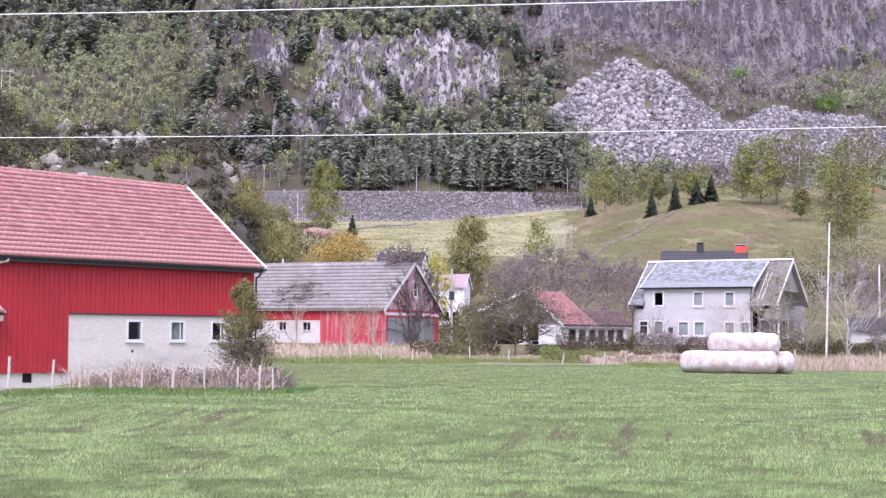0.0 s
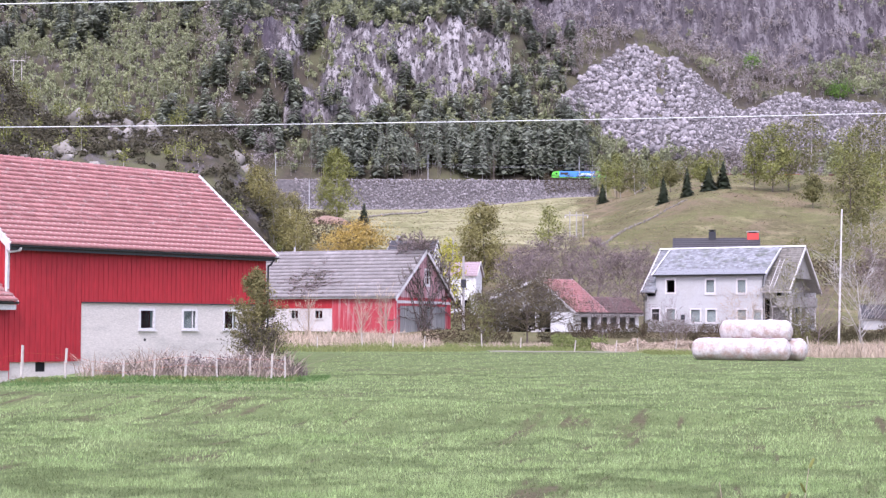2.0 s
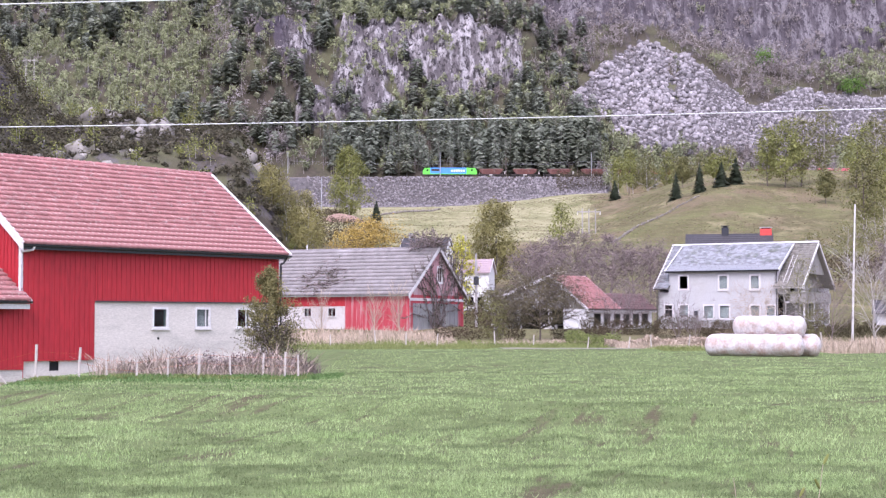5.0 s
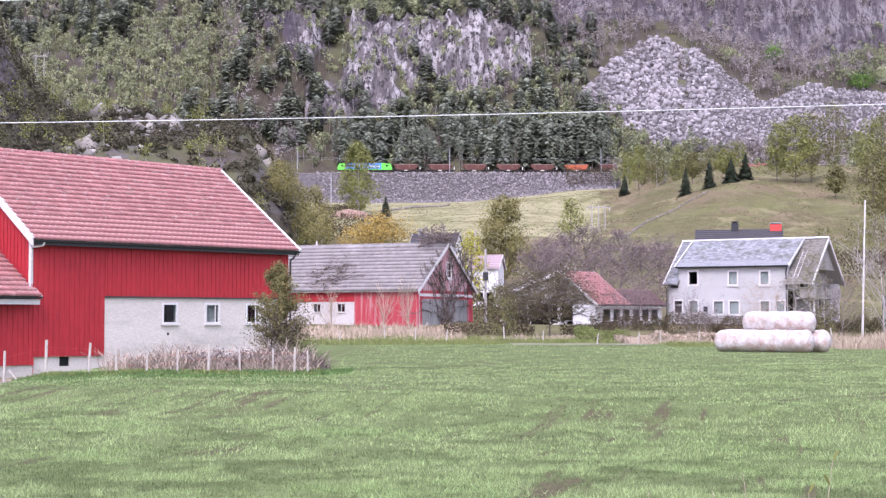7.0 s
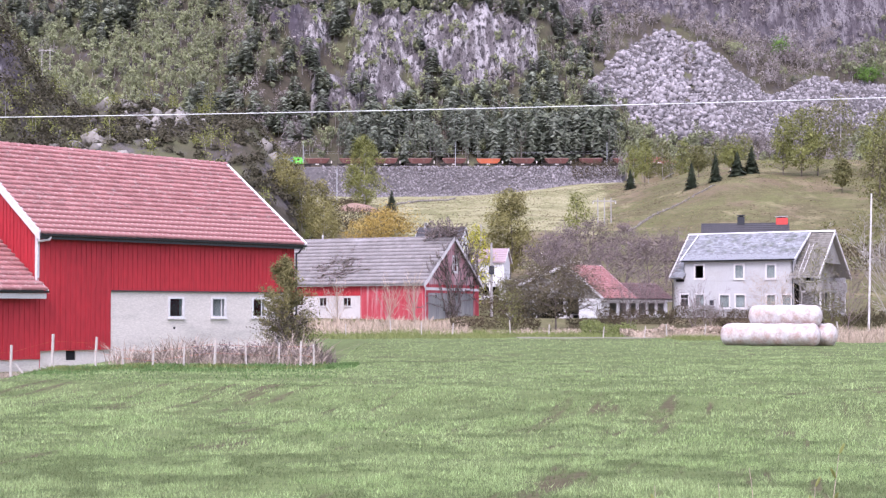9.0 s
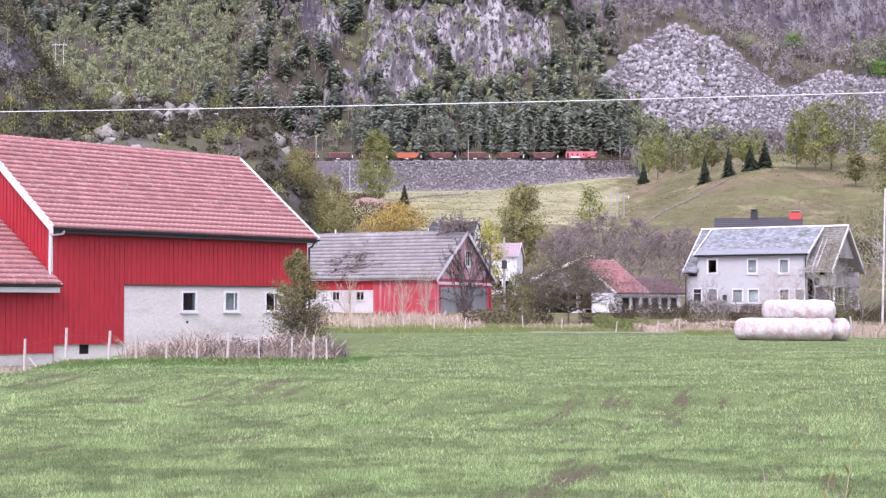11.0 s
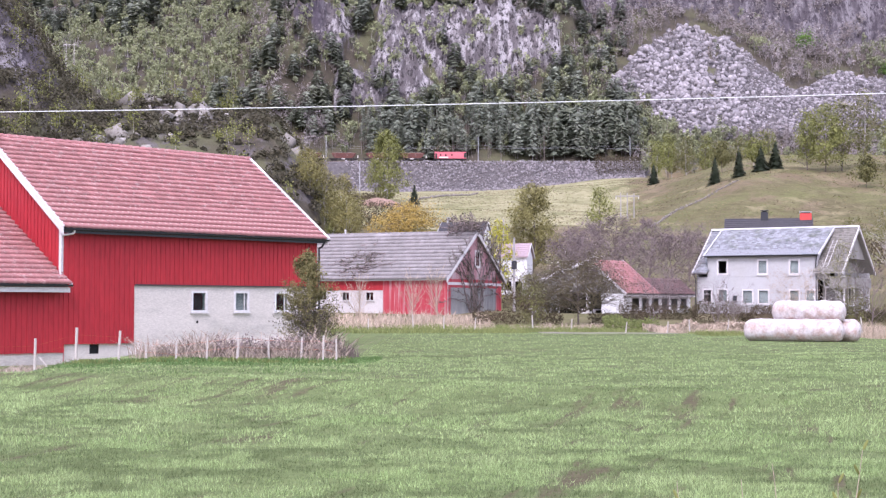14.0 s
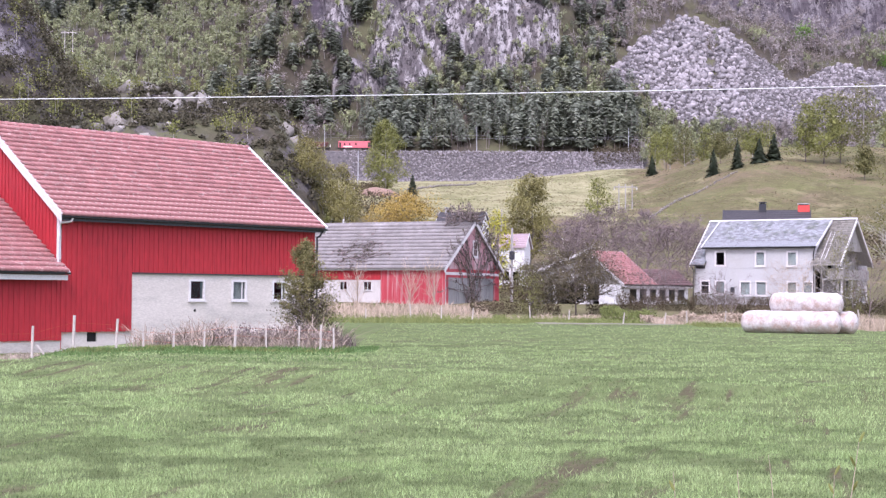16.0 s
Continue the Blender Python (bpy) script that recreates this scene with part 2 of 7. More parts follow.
def prism(bm, outline, y0, y1, axis="y"):
    """Extrudes an outline of (a, z) pairs along y (or along x)."""
    def at(a, z, s):
        return (a, s, z) if axis == "y" else (s, a, z)
    lo = [bm.verts.new(at(a, z, y0)) for a, z in outline]
    hi = [bm.verts.new(at(a, z, y1)) for a, z in outline]
    n = len(outline)
    fs = [bm.faces.new(lo), bm.faces.new(hi[::-1])]
    for i in range(n):
        fs.append(bm.faces.new((lo[i], hi[i], hi[(i + 1) % n], lo[(i + 1) % n])))
    bmesh.ops.recalc_face_normals(bm, faces=fs)
    return bm


def rod(bm, a, b, r0, r1=None, sides=6):
    """A tapered round bar from a to b."""
    a, b = Vector(a), Vector(b)
    q = (b - a).to_track_quat("Z", "Y").to_matrix().to_4x4()
    bmesh.ops.create_cone(bm, cap_ends=True, segments=sides, radius1=r0, radius2=r0 if r1 is None else r1, depth=(b - a).length,
                          matrix=Matrix.Translation((a + b) / 2) @ q)
    return bm


def smooth01(x, a, b):
    t = np.clip((np.asarray(x, float) - a) / (b - a), 0, 1)
    return t * t * (3 - 2 * t)


def lattice(ix, iy, seed):
    h = np.sin(ix * 127.1 + iy * 311.7 + seed * 74.7) * 43758.5453
    return h - np.floor(h)


def value_noise(x, y, seed=0):
    ix, iy = np.floor(x), np.floor(y)
    fx, fy = x - ix, y - iy
    fx, fy = fx * fx * (3 - 2 * fx), fy * fy * (3 - 2 * fy)
    a, b = lattice(ix, iy, seed), lattice(ix + 1, iy, seed)
    c, d = lattice(ix, iy + 1, seed), lattice(ix + 1, iy + 1, seed)
    return (a * (1 - fx) + b * fx) * (1 - fy) + (c * (1 - fx) + d * fx) * fy - 0.5


def fbm(x, y, size, octaves=4, seed=0, gain=0.5):
    x, y = np.asarray(x, float), np.asarray(y, float)
    s, amp = 0, 1.0
    for o in range(octaves):
        s = s + amp * value_noise(x / size, y / size, seed + o * 7)
        size, amp = size / 2.03, amp * gain
    return s


# ------------------------------------------------------------------ the lie of the land
TRACK_Y, TRACK_Z = 645.0, 60.3


def knoll_top(u):
    """Crest height of the rocky knoll over its bearing."""
    return (0.062 + 0.053 * smooth01(-u, 0.06, 0.115) + 0.012 * smooth01(-u, 0.12, 0.2) + 0.058 * smooth01(-u, 0.215, 0.285)) * 340 + 2.5


def crag_band(x, y):
    """The pale crag over the railway: 1 inside its slanting band, and how far up the band a place lies."""
    u = x / np.maximum(y, 1)
    n = 13 * fbm(x, y, 30, 4, 61)
    lo = np.interp(u, (-0.12, -0.09, -0.05, 0.0, 0.05, 0.09), (666, 670, 684, 690, 702, 712))
    hi = np.interp(u, (-0.12, -0.09, -0.05, 0.0, 0.05, 0.09), (698, 716, 734, 730, 724, 722))
    inside_band = smooth01(y + n, lo - 4, lo + 6) * (1 - smooth01(y + n, hi - 8, hi + 6)) * smooth01(u, -0.125, -0.105) * (1 - smooth01(u, 0.07, 0.088))
    return inside_band, np.clip((y - lo) / (hi - lo), 0, 1) * smooth01(u, -0.125, -0.105) * (1 - smooth01(u, 0.07, 0.10))


def cliff_mask(x, y):
    """Where bare rock stands out of the mountain side: a pale crag over the wood and a dark wall high on the other side."""
    u = x / np.maximum(y, 1)
    patches = fbm(x, y * 0.8, 34, 4, 64, 0.6)
    a = crag_band(x, y)[0] * smooth01(patches + 0.30 * smooth01(u, -0.085, -0.055), -0.06, 0.10)
    b = smooth01(u, 0.04, 0.10) * smooth01(y + 14 * fbm(x, y, 40, 3, 62), 744, 764)
    c = smooth01(-u, 0.235, 0.262) * smooth01(y, 292, 300) * (1 - smooth01(y, 352, 366))
    return np.clip(np.maximum(np.maximum(a, b), 0.9 * c), 0, 1)


def dark_rock(x, y):
    """Where rock is coloured darker: a wet black corner of the crag, the near cliff and the high wall."""
    u = x / np.maximum(y, 1)
    corner = smooth01(u, -0.108, -0.098) * (1 - smooth01(u, -0.078, -0.068)) * smooth01(y, 688, 698) * (1 - smooth01(y, 722, 734))
    corner = np.maximum(corner, 0.45 * smooth01(-u, 0.225, 0.24) * smooth01(y, 280, 295) * (1 - smooth01(y, 370, 380)))
    return np.maximum(corner, 0.62 * smooth01(u, 0.05, 0.10) * smooth01(y, 738, 755))


def scree_mask(x, y):
    """Two fans of fallen stone that run together at their feet."""
    u = x / np.maximum(y, 1)
    n = fbm(x, y, 22, 4, 31)
    e = (y - 655) / 120.0 + 0.06 * n   # 0 at the foot, 1 at the top
    un = u + 0.018 * n
    left = np.interp(e, (0.1, 0.19, 0.38, 0.71), (0.165, 0.142, 0.100, 0.145))
    right = np.interp(e, (0.1, 0.3, 0.45, 0.6, 0.71, 0.76), (0.26, 0.245, 0.218, 0.200, 0.188, 0.168))
    one = smooth01(un, left - 0.004, left + 0.004) * (1 - smooth01(un, right - 0.004, right + 0.004)) * (1 - smooth01(e, 0.72, 0.76)) * smooth01(e, 0.10, 0.15)
    top = np.interp(u, (0.19, 0.20, 0.235, 0.262, 0.30, 0.33), (0.30, 0.38, 0.48, 0.58, 0.50, 0.42))
    two = smooth01(un, 0.185, 0.20) * (1 - smooth01(un, 0.31, 0.33)) * (1 - smooth01(e, top - 0.03, top)) * smooth01(e, 0.10, 0.15)
    gaps = 1 - smooth01(fbm(x, y * 0.7, 17, 4, 33, 0.6), 0.44, 0.55)
    return np.maximum(one, two) * gaps


def height(x, y):
    """Ground height; takes numbers or arrays."""
    x, y = np.asarray(x, float), np.asarray(y, float)
    u = x / np.maximum(y, 30)
    z = 0.55 * smooth01(y, 104, 134) + 0.9 * smooth01(y, 118, 150) + 3.0 * smooth01(y, 150, 215) + 0.1 * np.maximum(y - 200, 0) * smooth01(y, 195, 260)
    z = z + 0.09 * fbm(x, y, 16, 3, 5) * (1 - smooth01(y, 90, 140)) + 0.28 * np.exp(-((y - 30.6 + 0.5 * x) / 2.6) ** 2) - 0.16 * np.exp(-((y - 36.4 + 0.5 * x) / 3.6) ** 2)
    z = z - (0.08 * smooth01(-x, 8.6, 10.6) + 0.52 * smooth01(-x, 11.6, 13.8)) * smooth01(y, 30, 48) * (1 - smooth01(y, 74, 84))
    z = z - 1.0 * smooth01(x, 6, 10) * (1 - smooth01(x, 30, 36)) * smooth01(y, 138, 148) * (1 - smooth01(y, 168, 182))
    z = z + 1.6 * fbm(x, y, 40, 4, 9) * smooth01(y, 230, 320)
    # the shoulder of the pasture, rising to one side
    z = z + 13.6 * smooth01(u, 0.105, 0.215) * smooth01(y, 300, 480) * (1 - smooth01(y, 520, 600)) + 5.0 * smooth01(u, 0.0, 0.12) * smooth01(y, 480, 600)
    # railway embankment and its bench
    bench = smooth01(y, 627, 639.5)
    z = z * (1 - bench) + TRACK_Z * bench
    # knoll with rock outcrops
    k = knoll_top(u) * smooth01(y, 225, 335) * (1 - smooth01(y, 360, 470)) * smooth01(-u, 0.045, 0.085)
    k = k + (4.5 * fbm(x, y, 26, 5, 3, 0.55)) * smooth01(k, 6, 18)
    z = np.where(k > 0.01, np.maximum(z, k), z)
    # mountain side
    m = np.maximum(y - 653, 0)
    z = z + m * 0.74 + 13 * fbm(x, y, 95, 4, 21) * smooth01(m, 5, 60)
    cl = cliff_mask(x, y) * smooth01(y, 600, 640)
    z = z + cl * (10 * fbm(x * 1.0, y * 0.5, 24, 5, 44, 0.6) + 10 * np.abs(fbm(x, y * 0.35, 9, 4, 45, 0.6)) + 3.5 * np.abs(fbm(x, y * 0.8, 3.2, 3, 47, 0.7)))
    z = z + 19 * smooth01(crag_band(x, y)[1], 0.05, 0.75) * (1 - smooth01(y, 770, 850))
    z = z + 45 * smooth01(y, 760, 790) * smooth01(u, 0.05, 0.12)
    near = cliff_mask(x, y) * (1 - smooth01(y, 500, 600))
    z = z + near * (8 * fbm(x, y * 0.5, 12, 5, 46, 0.65))
    z = z + scree_mask(x, y) * 1.6 * fbm(x, y, 3.5, 3, 50, 0.7)
    return z


def ground_z(x, y):
    return float(height(x, y))


def ground_material():
    m = bpy.data.materials.new("farmland_and_hillside")
    m.use_nodes = True
    nt = m.node_tree
    N, L = nt.nodes, nt.links
    b = N["Principled BSDF"]
    b.inputs["Roughness"].default_value, b.inputs["Specular IOR Level"].default_value = 0.95, 0.1
    tc = N.new("ShaderNodeTexCoord")

    def noise_at(s, detail, stretch=(1, 1, 1), r=0.6):
        mp = N.new("ShaderNodeMapping")
        mp.inputs["Scale"].default_value = stretch
        L.new(tc.outputs["Object"], mp.inputs[0])
        n = N.new("ShaderNodeTexNoise")
        n.inputs["Scale"].default_value, n.inputs["Detail"].default_value, n.inputs["Roughness"].default_value = s, detail, r
        L.new(mp.outputs[0], n.inputs["Vector"])
        return n.outputs[0]

    def ramp(src, lo, hi, a=0.0, c=1.0):
        r = N.new("ShaderNodeMapRange")
        for i, v in enumerate((lo, hi, a, c)):
            r.inputs[i + 1].default_value = v
        L.new(src, r.inputs[0])
        return r.outputs[0]

    def mix(fac, a, c):
        x = N.new("ShaderNodeMix")
        x.data_type = "RGBA"
        for sock, v in ((0, fac), (6, a), (7, c)):
            if isinstance(v, tuple):
                x.inputs[sock].default_value = (*v, 1)
            else:
                L.new(v, x.inputs[sock])
        return x.outputs[2]

    def zone(name, wobble, amount=0.5):
        at = N.new("ShaderNodeAttribute")
        at.attribute_name = name
        ad = N.new("ShaderNodeMath")
        ad.operation = "ADD"
        L.new(at.outputs["Fac"], ad.inputs[0])
        L.new(ramp(wobble, 0.3, 0.7, -amount, amount), ad.inputs[1])
        return ramp(ad.outputs[0], 0.38, 0.62)

    big, mid, fine = noise_at(0.05, 4), noise_at(0.5, 5), noise_at(6, 4)
    tiny = noise_at(38, 3)
    grass = mix(ramp(mid, 0.35, 0.65), (0.13, 0.17, 0.064), (0.09, 0.115, 0.045))
    grass = mix(ramp(noise_at(3.2, 5, (1, 1, 1), 0.7), 0.54, 0.66, 0, 0.6), grass, (0.07, 0.075, 0.034))
    grass = mix(ramp(fine, 0.5, 0.7, 0, 0.6), grass, (0.175, 0.21, 0.085))
    earth = mix(ramp(fine, 0.35, 0.65), (0.06, 0.046, 0.030), (0.10, 0.077, 0.05))
    bare = N.new("ShaderNodeAttribute")
    bare.attribute_name = "soil"
    grass = mix(ramp(bare.outputs["Fac"], 0.0, 1.0, 0.0, 0.85), grass, earth)
    meadow = mix(ramp(mid, 0.3, 0.7), (0.145, 0.122, 0.066), (0.088, 0.08, 0.04))
    meadow = mix(ramp(big, 0.45, 0.62, 0, 0.7), meadow, (0.135, 0.14, 0.055))
    meadow = mix(ramp(noise_at(1.4, 5), 0.5, 0.72, 0, 0.6), meadow, (0.09, 0.08, 0.04))
    meadow = mix(ramp(noise_at(0.12, 5, (1, 0.4, 1)), 0.55, 0.66, 0, 0.7), meadow, (0.26, 0.225, 0.13))
    patch = noise_at(0.11, 7, (1, 0.5, 1), 0.72)
    meadow = mix(ramp(patch, 0.50, 0.66, 0, 0.4), meadow, (0.23, 0.205, 0.115))
    meadow = mix(ramp(patch, 0.34, 0.48, 0.5, 0), meadow, (0.10, 0.09, 0.045))
    meadow = mix(ramp(noise_at(0.3, 6, (1, 0.6, 1), 0.75), 0.52, 0.62, 0, 0.6), meadow, (0.075, 0.07, 0.032))
    meadow = mix(ramp(noise_at(0.06, 6, (1, 0.5, 1), 0.7), 0.52, 0.60, 0, 0.6), meadow, (0.17, 0.125, 0.085))
    hay = mix(ramp(patch, 0.36, 0.62), (0.17, 0.165, 0.08), (0.31, 0.285, 0.17))
    meadow = mix(zone("hay", patch, 0.3), meadow, hay)
    floor = mix(ramp(mid, 0.3, 0.7), (0.085, 0.07, 0.055), (0.05, 0.046, 0.034))
    floor = mix(ramp(big, 0.45, 0.62), floor, (0.10, 0.10, 0.055))
    # Rock stains and cracks; their contrast also paints lit and shaded facets
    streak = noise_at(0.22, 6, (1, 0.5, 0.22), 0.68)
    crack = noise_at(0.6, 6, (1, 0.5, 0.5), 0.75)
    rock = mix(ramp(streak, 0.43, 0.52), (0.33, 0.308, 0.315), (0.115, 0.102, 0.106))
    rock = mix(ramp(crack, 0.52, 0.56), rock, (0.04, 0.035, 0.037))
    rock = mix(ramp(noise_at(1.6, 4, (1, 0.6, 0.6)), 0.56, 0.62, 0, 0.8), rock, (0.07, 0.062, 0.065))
    dark_tone = N.new("ShaderNodeAttribute")
    dark_tone.attribute_name = "dark_tone"
    rock = mix(ramp(dark_tone.outputs["Fac"], 0.0, 1.0, 0.0, 0.9), rock, (0.06, 0.05, 0.062))
    vor = N.new("ShaderNodeTexVoronoi")
    vor.inputs["Scale"].default_value = 0.9
    L.new(tc.outputs["Object"], vor.inputs["Vector"])
    # Dark ground tone paints in the shadows between the fallen blocks
    stone = mix(vor.outputs["Color"], (0.14, 0.128, 0.13), (0.06, 0.055, 0.057))
    stone = mix(ramp(vor.outputs["Distance"], 0.5, 0.8), stone, (0.10, 0.09, 0.09))
    col = mix(zone("meadow", mid, 0.25), grass, meadow)
    col = mix(zone("wood", mid, 0.3), col, floor)
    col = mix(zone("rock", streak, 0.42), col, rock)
    col = mix(zone("scree", mid, 0.25), col, stone)
    hsv = N.new("ShaderNodeHueSaturation")
    L.new(col, hsv.inputs["Color"])
    L.new(ramp(tiny, 0.3, 0.7, 0.72, 1.25), hsv.inputs["Value"])
    L.new(hsv.outputs[0], b.inputs["Base Color"])
    bp = N.new("ShaderNodeBump")
    bp.inputs["Strength"].default_value, bp.inputs["Distance"].default_value = 0.6, 0.06
    L.new(fine, bp.inputs["Height"])
    L.new(bp.outputs[0], b.inputs["Normal"])
    return m


def soil_at(x, y):
    """How bare the field is: thin streaks along the drilling direction, which turns beyond the swell, in broad spots."""
    bare = 0
    for dx, dy, share, seed in ((0.25, 0.968, 1 - smooth01(y + 0.5 * x, 29, 38), 88), (0.80, 0.60, smooth01(y + 0.5 * x, 29, 38), 98)):
        along, across = dx * x + dy * y, dy * x - dx * y
        streak = fbm(along * 0.24, across * 3.0, 0.8, 5, seed, 0.72)
        spot = fbm(along * 0.3, across * 0.9, 2.2, 3, seed + 1)
        bare = bare + share * smooth01(streak + 0.40 * spot, 0.25, 0.80)
    return bare


def zones(x, y):
    u = x / np.maximum(y, 30)
    edge = 116 - 0.0 * x + 3 * fbm(x, y, 14, 3, 60)
    edge = edge - 22 * smooth01(x, 12, 30)
    meadow = smooth01(y, edge, edge + 3)
    wood = np.maximum(smooth01(y, 650, 656), smooth01(height(x, y) - 0.1 * np.maximum(y - 200, 0) - 3.0, 2, 9) * smooth01(-u, 0.045, 0.08) * smooth01(y, 215, 240))
    rocky = np.maximum(cliff_mask(x, y), 0.42 * smooth01(y, 240, 300) * (1 - smooth01(y, 400, 450)) * smooth01(-u, 0.055, 0.09))
    rocky = np.maximum(rocky, 0.30 * smooth01(y, 680, 700))
    scree = np.maximum(scree_mask(x, y), smooth01(y, 625, 628.5) * (1 - smooth01(y, 650, 655)) * (1 - smooth01(u, 0.125, 0.14)))
    hay = smooth01(y, 300, 400) * (1 - smooth01(u, 0.10, 0.145)) * 0.85
    return meadow, wood, rocky, scree, hay, soil_at(x, y) * (y < 112), dark_rock(x, y)


def build_ground():
    s = np.concatenate([np.linspace(-3.2, -0.40, 16)[:-1], np.linspace(-0.40, 0.40, 440), np.linspace(0.40, 3.2, 16)[1:]])
    v = np.concatenate([np.linspace(-260, 10, 14)[:-1], np.linspace(10, 36, 120)[:-1], np.linspace(36, 60, 80)[:-1], np.linspace(60, 160, 80)[:-1], np.linspace(160, 620, 110)[:-1],
                        np.linspace(620, 660, 32)[:-1], np.linspace(660, 860, 185)[:-1], np.linspace(860, 1400, 24)])
    S, V = np.meshgrid(s, v)
    X = S * (12 + np.maximum(V, 0) * 0.985)
    Y = V
    Z = height(X, Y)
    h, w = X.shape
    i = (np.arange(h - 1)[:, None] * w + np.arange(w - 1)[None, :]).ravel()
    me = raw_mesh("ground", np.stack([X, Y, Z], -1).reshape(-1, 3), np.stack([i, i + 1, i + 1 + w, i + w], -1), ground_material(), smooth=False)
    me.polygons.foreach_set("use_smooth", (Y[:-1, :-1].ravel() < 600))
    for name, values in zip(("meadow", "wood", "rock", "scree", "hay", "soil", "dark_tone"), zones(X.ravel(), Y.ravel())):
        me.attributes.new(name, "FLOAT", "POINT").data.foreach_set("value", np.asarray(values, np.float32))
    return tagged(new("ground", me), "young green field, dry pasture and steep wooded mountain side", "ground", kind="structure")


build_ground()

# ------------------------------------------------------------------ pieces of buildings
def wall_cells(bm, x0, x1, z0, z1, y0, y1, holes=()):
    """A wall along x with openings (xa, xb, za, zb) left free right through it."""
    xs = sorted({x0, x1, *[v for h in holes for v in h[:2]]})
    zs = sorted({z0, z1, *[v for h in holes for v in h[2:]]})
    for a, b in zip(xs, xs[1:]):
        for c, d in zip(zs, zs[1:]):
            mx, mz = (a + b) / 2, (c + d) / 2
            if not any(h[0] < mx < h[1] and h[2] < mz < h[3] for h in holes):
                box(bm, a, b, y0, y1, c, d)
    bmesh.ops.remove_doubles(bm, verts=bm.verts[:], dist=0.0005)
    return bm


def clad(ob):
    """Marks a wall of many narrow boards."""
    return tagged(ob, kind="stuff")


def boards(bm, x0, x1, y, z_low, z_top, width=0.125, holes=(), seed=1, z_bottoms=None):
    """Upright boards on a wall facing -y, each second one lying over its neighbours. z_top may be a function of x."""
    rng = random.Random(seed)
    n = max(1, int((x1 - x0) / width))
    w = (x1 - x0) / n
    for i in range(n):
        a, b = x0 + i * w, x0 + (i + 1) * w
        top = z_top((a + b) / 2) if callable(z_top) else z_top
        low = z_bottoms((a + b) / 2) if z_bottoms else z_low
        proud = 0.022 if i % 2 else 0.0
        grow = 0.012 if i % 2 else -0.004
        j = rng.uniform(-0.004, 0.004)
        spans = [(low, top)]
        for h in holes:
            if h[0] < (a + b) / 2 < h[1]:
                spans = [s for lo, hi in spans for s in ((lo, min(hi, h[2])), (max(lo, h[3]), hi)) if s[1] - s[0] > 0.02]
        for lo, hi in spans:
            box(bm, a - grow, b + grow, y - 0.022 - proud + j, y + 0.01, lo - rng.uniform(0, 0.015), hi)
    return bm


def window(parent, m, w, h, frame_mat=WHITE_WOOD, border=0.12, bars=(), curtain=None, label="", depth=0.16):
    """A window in its opening; m puts its lower left outer corner, facing -y. bars: upright or cross bars as ('v' or 'h', share)."""
    bm = bmesh.new()
    box(bm, 0, w, -0.045, depth, 0, border)
    box(bm, 0, w, -0.045, depth, h - border, h)
    box(bm, 0, border, -0.045, depth, border, h - border)
    box(bm, w - border, w, -0.045, depth, border, h - border)
    for way, share in bars:
        if way == "v":
            box(bm, w * share - 0.025, w * share + 0.025, 0.01, 0.06, border, h - border)
        else:
            box(bm, border, w - border, 0.012, 0.058, h * share - 0.025, h * share + 0.025)
    ob = part("window", bm, frame_mat, parent, label, m)
    if label.endswith("open"):
        return ob
    pane = part("pane", boxed(border - 0.01, w - border + 0.01, 0.03, 0.042, border - 0.01, h - border + 0.01), PANE, ob, "grey tinted window pane")
    pane.visible_shadow = False
    part("sill", boxed(-0.04, w + 0.04, -0.10, 0.0, -0.045, -0.002), frame_mat, ob)
    if curtain:
        part("curtain", boxed(border, w - border, 0.11, 0.125, border, h - border), curtain, ob, "pale drawn curtain")
    return ob


def tile_mesh(name, width, length, material, wave=0.045, thick=0.02, lip=0.07):
    """One pantile: a shallow wave across, lying along +y up the slope, tilted so that its lower edge lies proud."""
    n = 6
    prof = [(width * i / n, wave * 0.5 * (1 + math.cos(2 * math.pi * (i / n - 0.25)))) for i in range(n + 1)]
    vs, fs = [], []
    for y, lift in ((-0.03, thick + lip), (length, thick)):
        vs += [(a, y, z + lift) for a, z in prof]
    vs += [(a, -0.03, z + 0.005) for a, z in prof]
    k = n + 1
    fs += [(i, i + 1, k + i + 1, k + i) for i in range(n)]
    fs += [(2 * k + i, 2 * k + i + 1, i + 1, i) for i in range(n)]
    return np.array(vs), np.array(fs), raw_mesh(name, vs, fs, material, smooth=False)


def slate_mesh(name, width, length, material, thick=0.018):
    vs = [(0.008, -0.02, thick + 0.02), (width - 0.008, -0.02, thick + 0.02), (width, length, thick), (0, length, thick),
          (0.008, -0.02, 0.004), (width - 0.008, -0.02, 0.004)]
    fs = [(0, 1, 2, 3), (4, 5, 1, 0)]
    return np.array(vs), np.array(fs), raw_mesh(name, vs, fs, material)


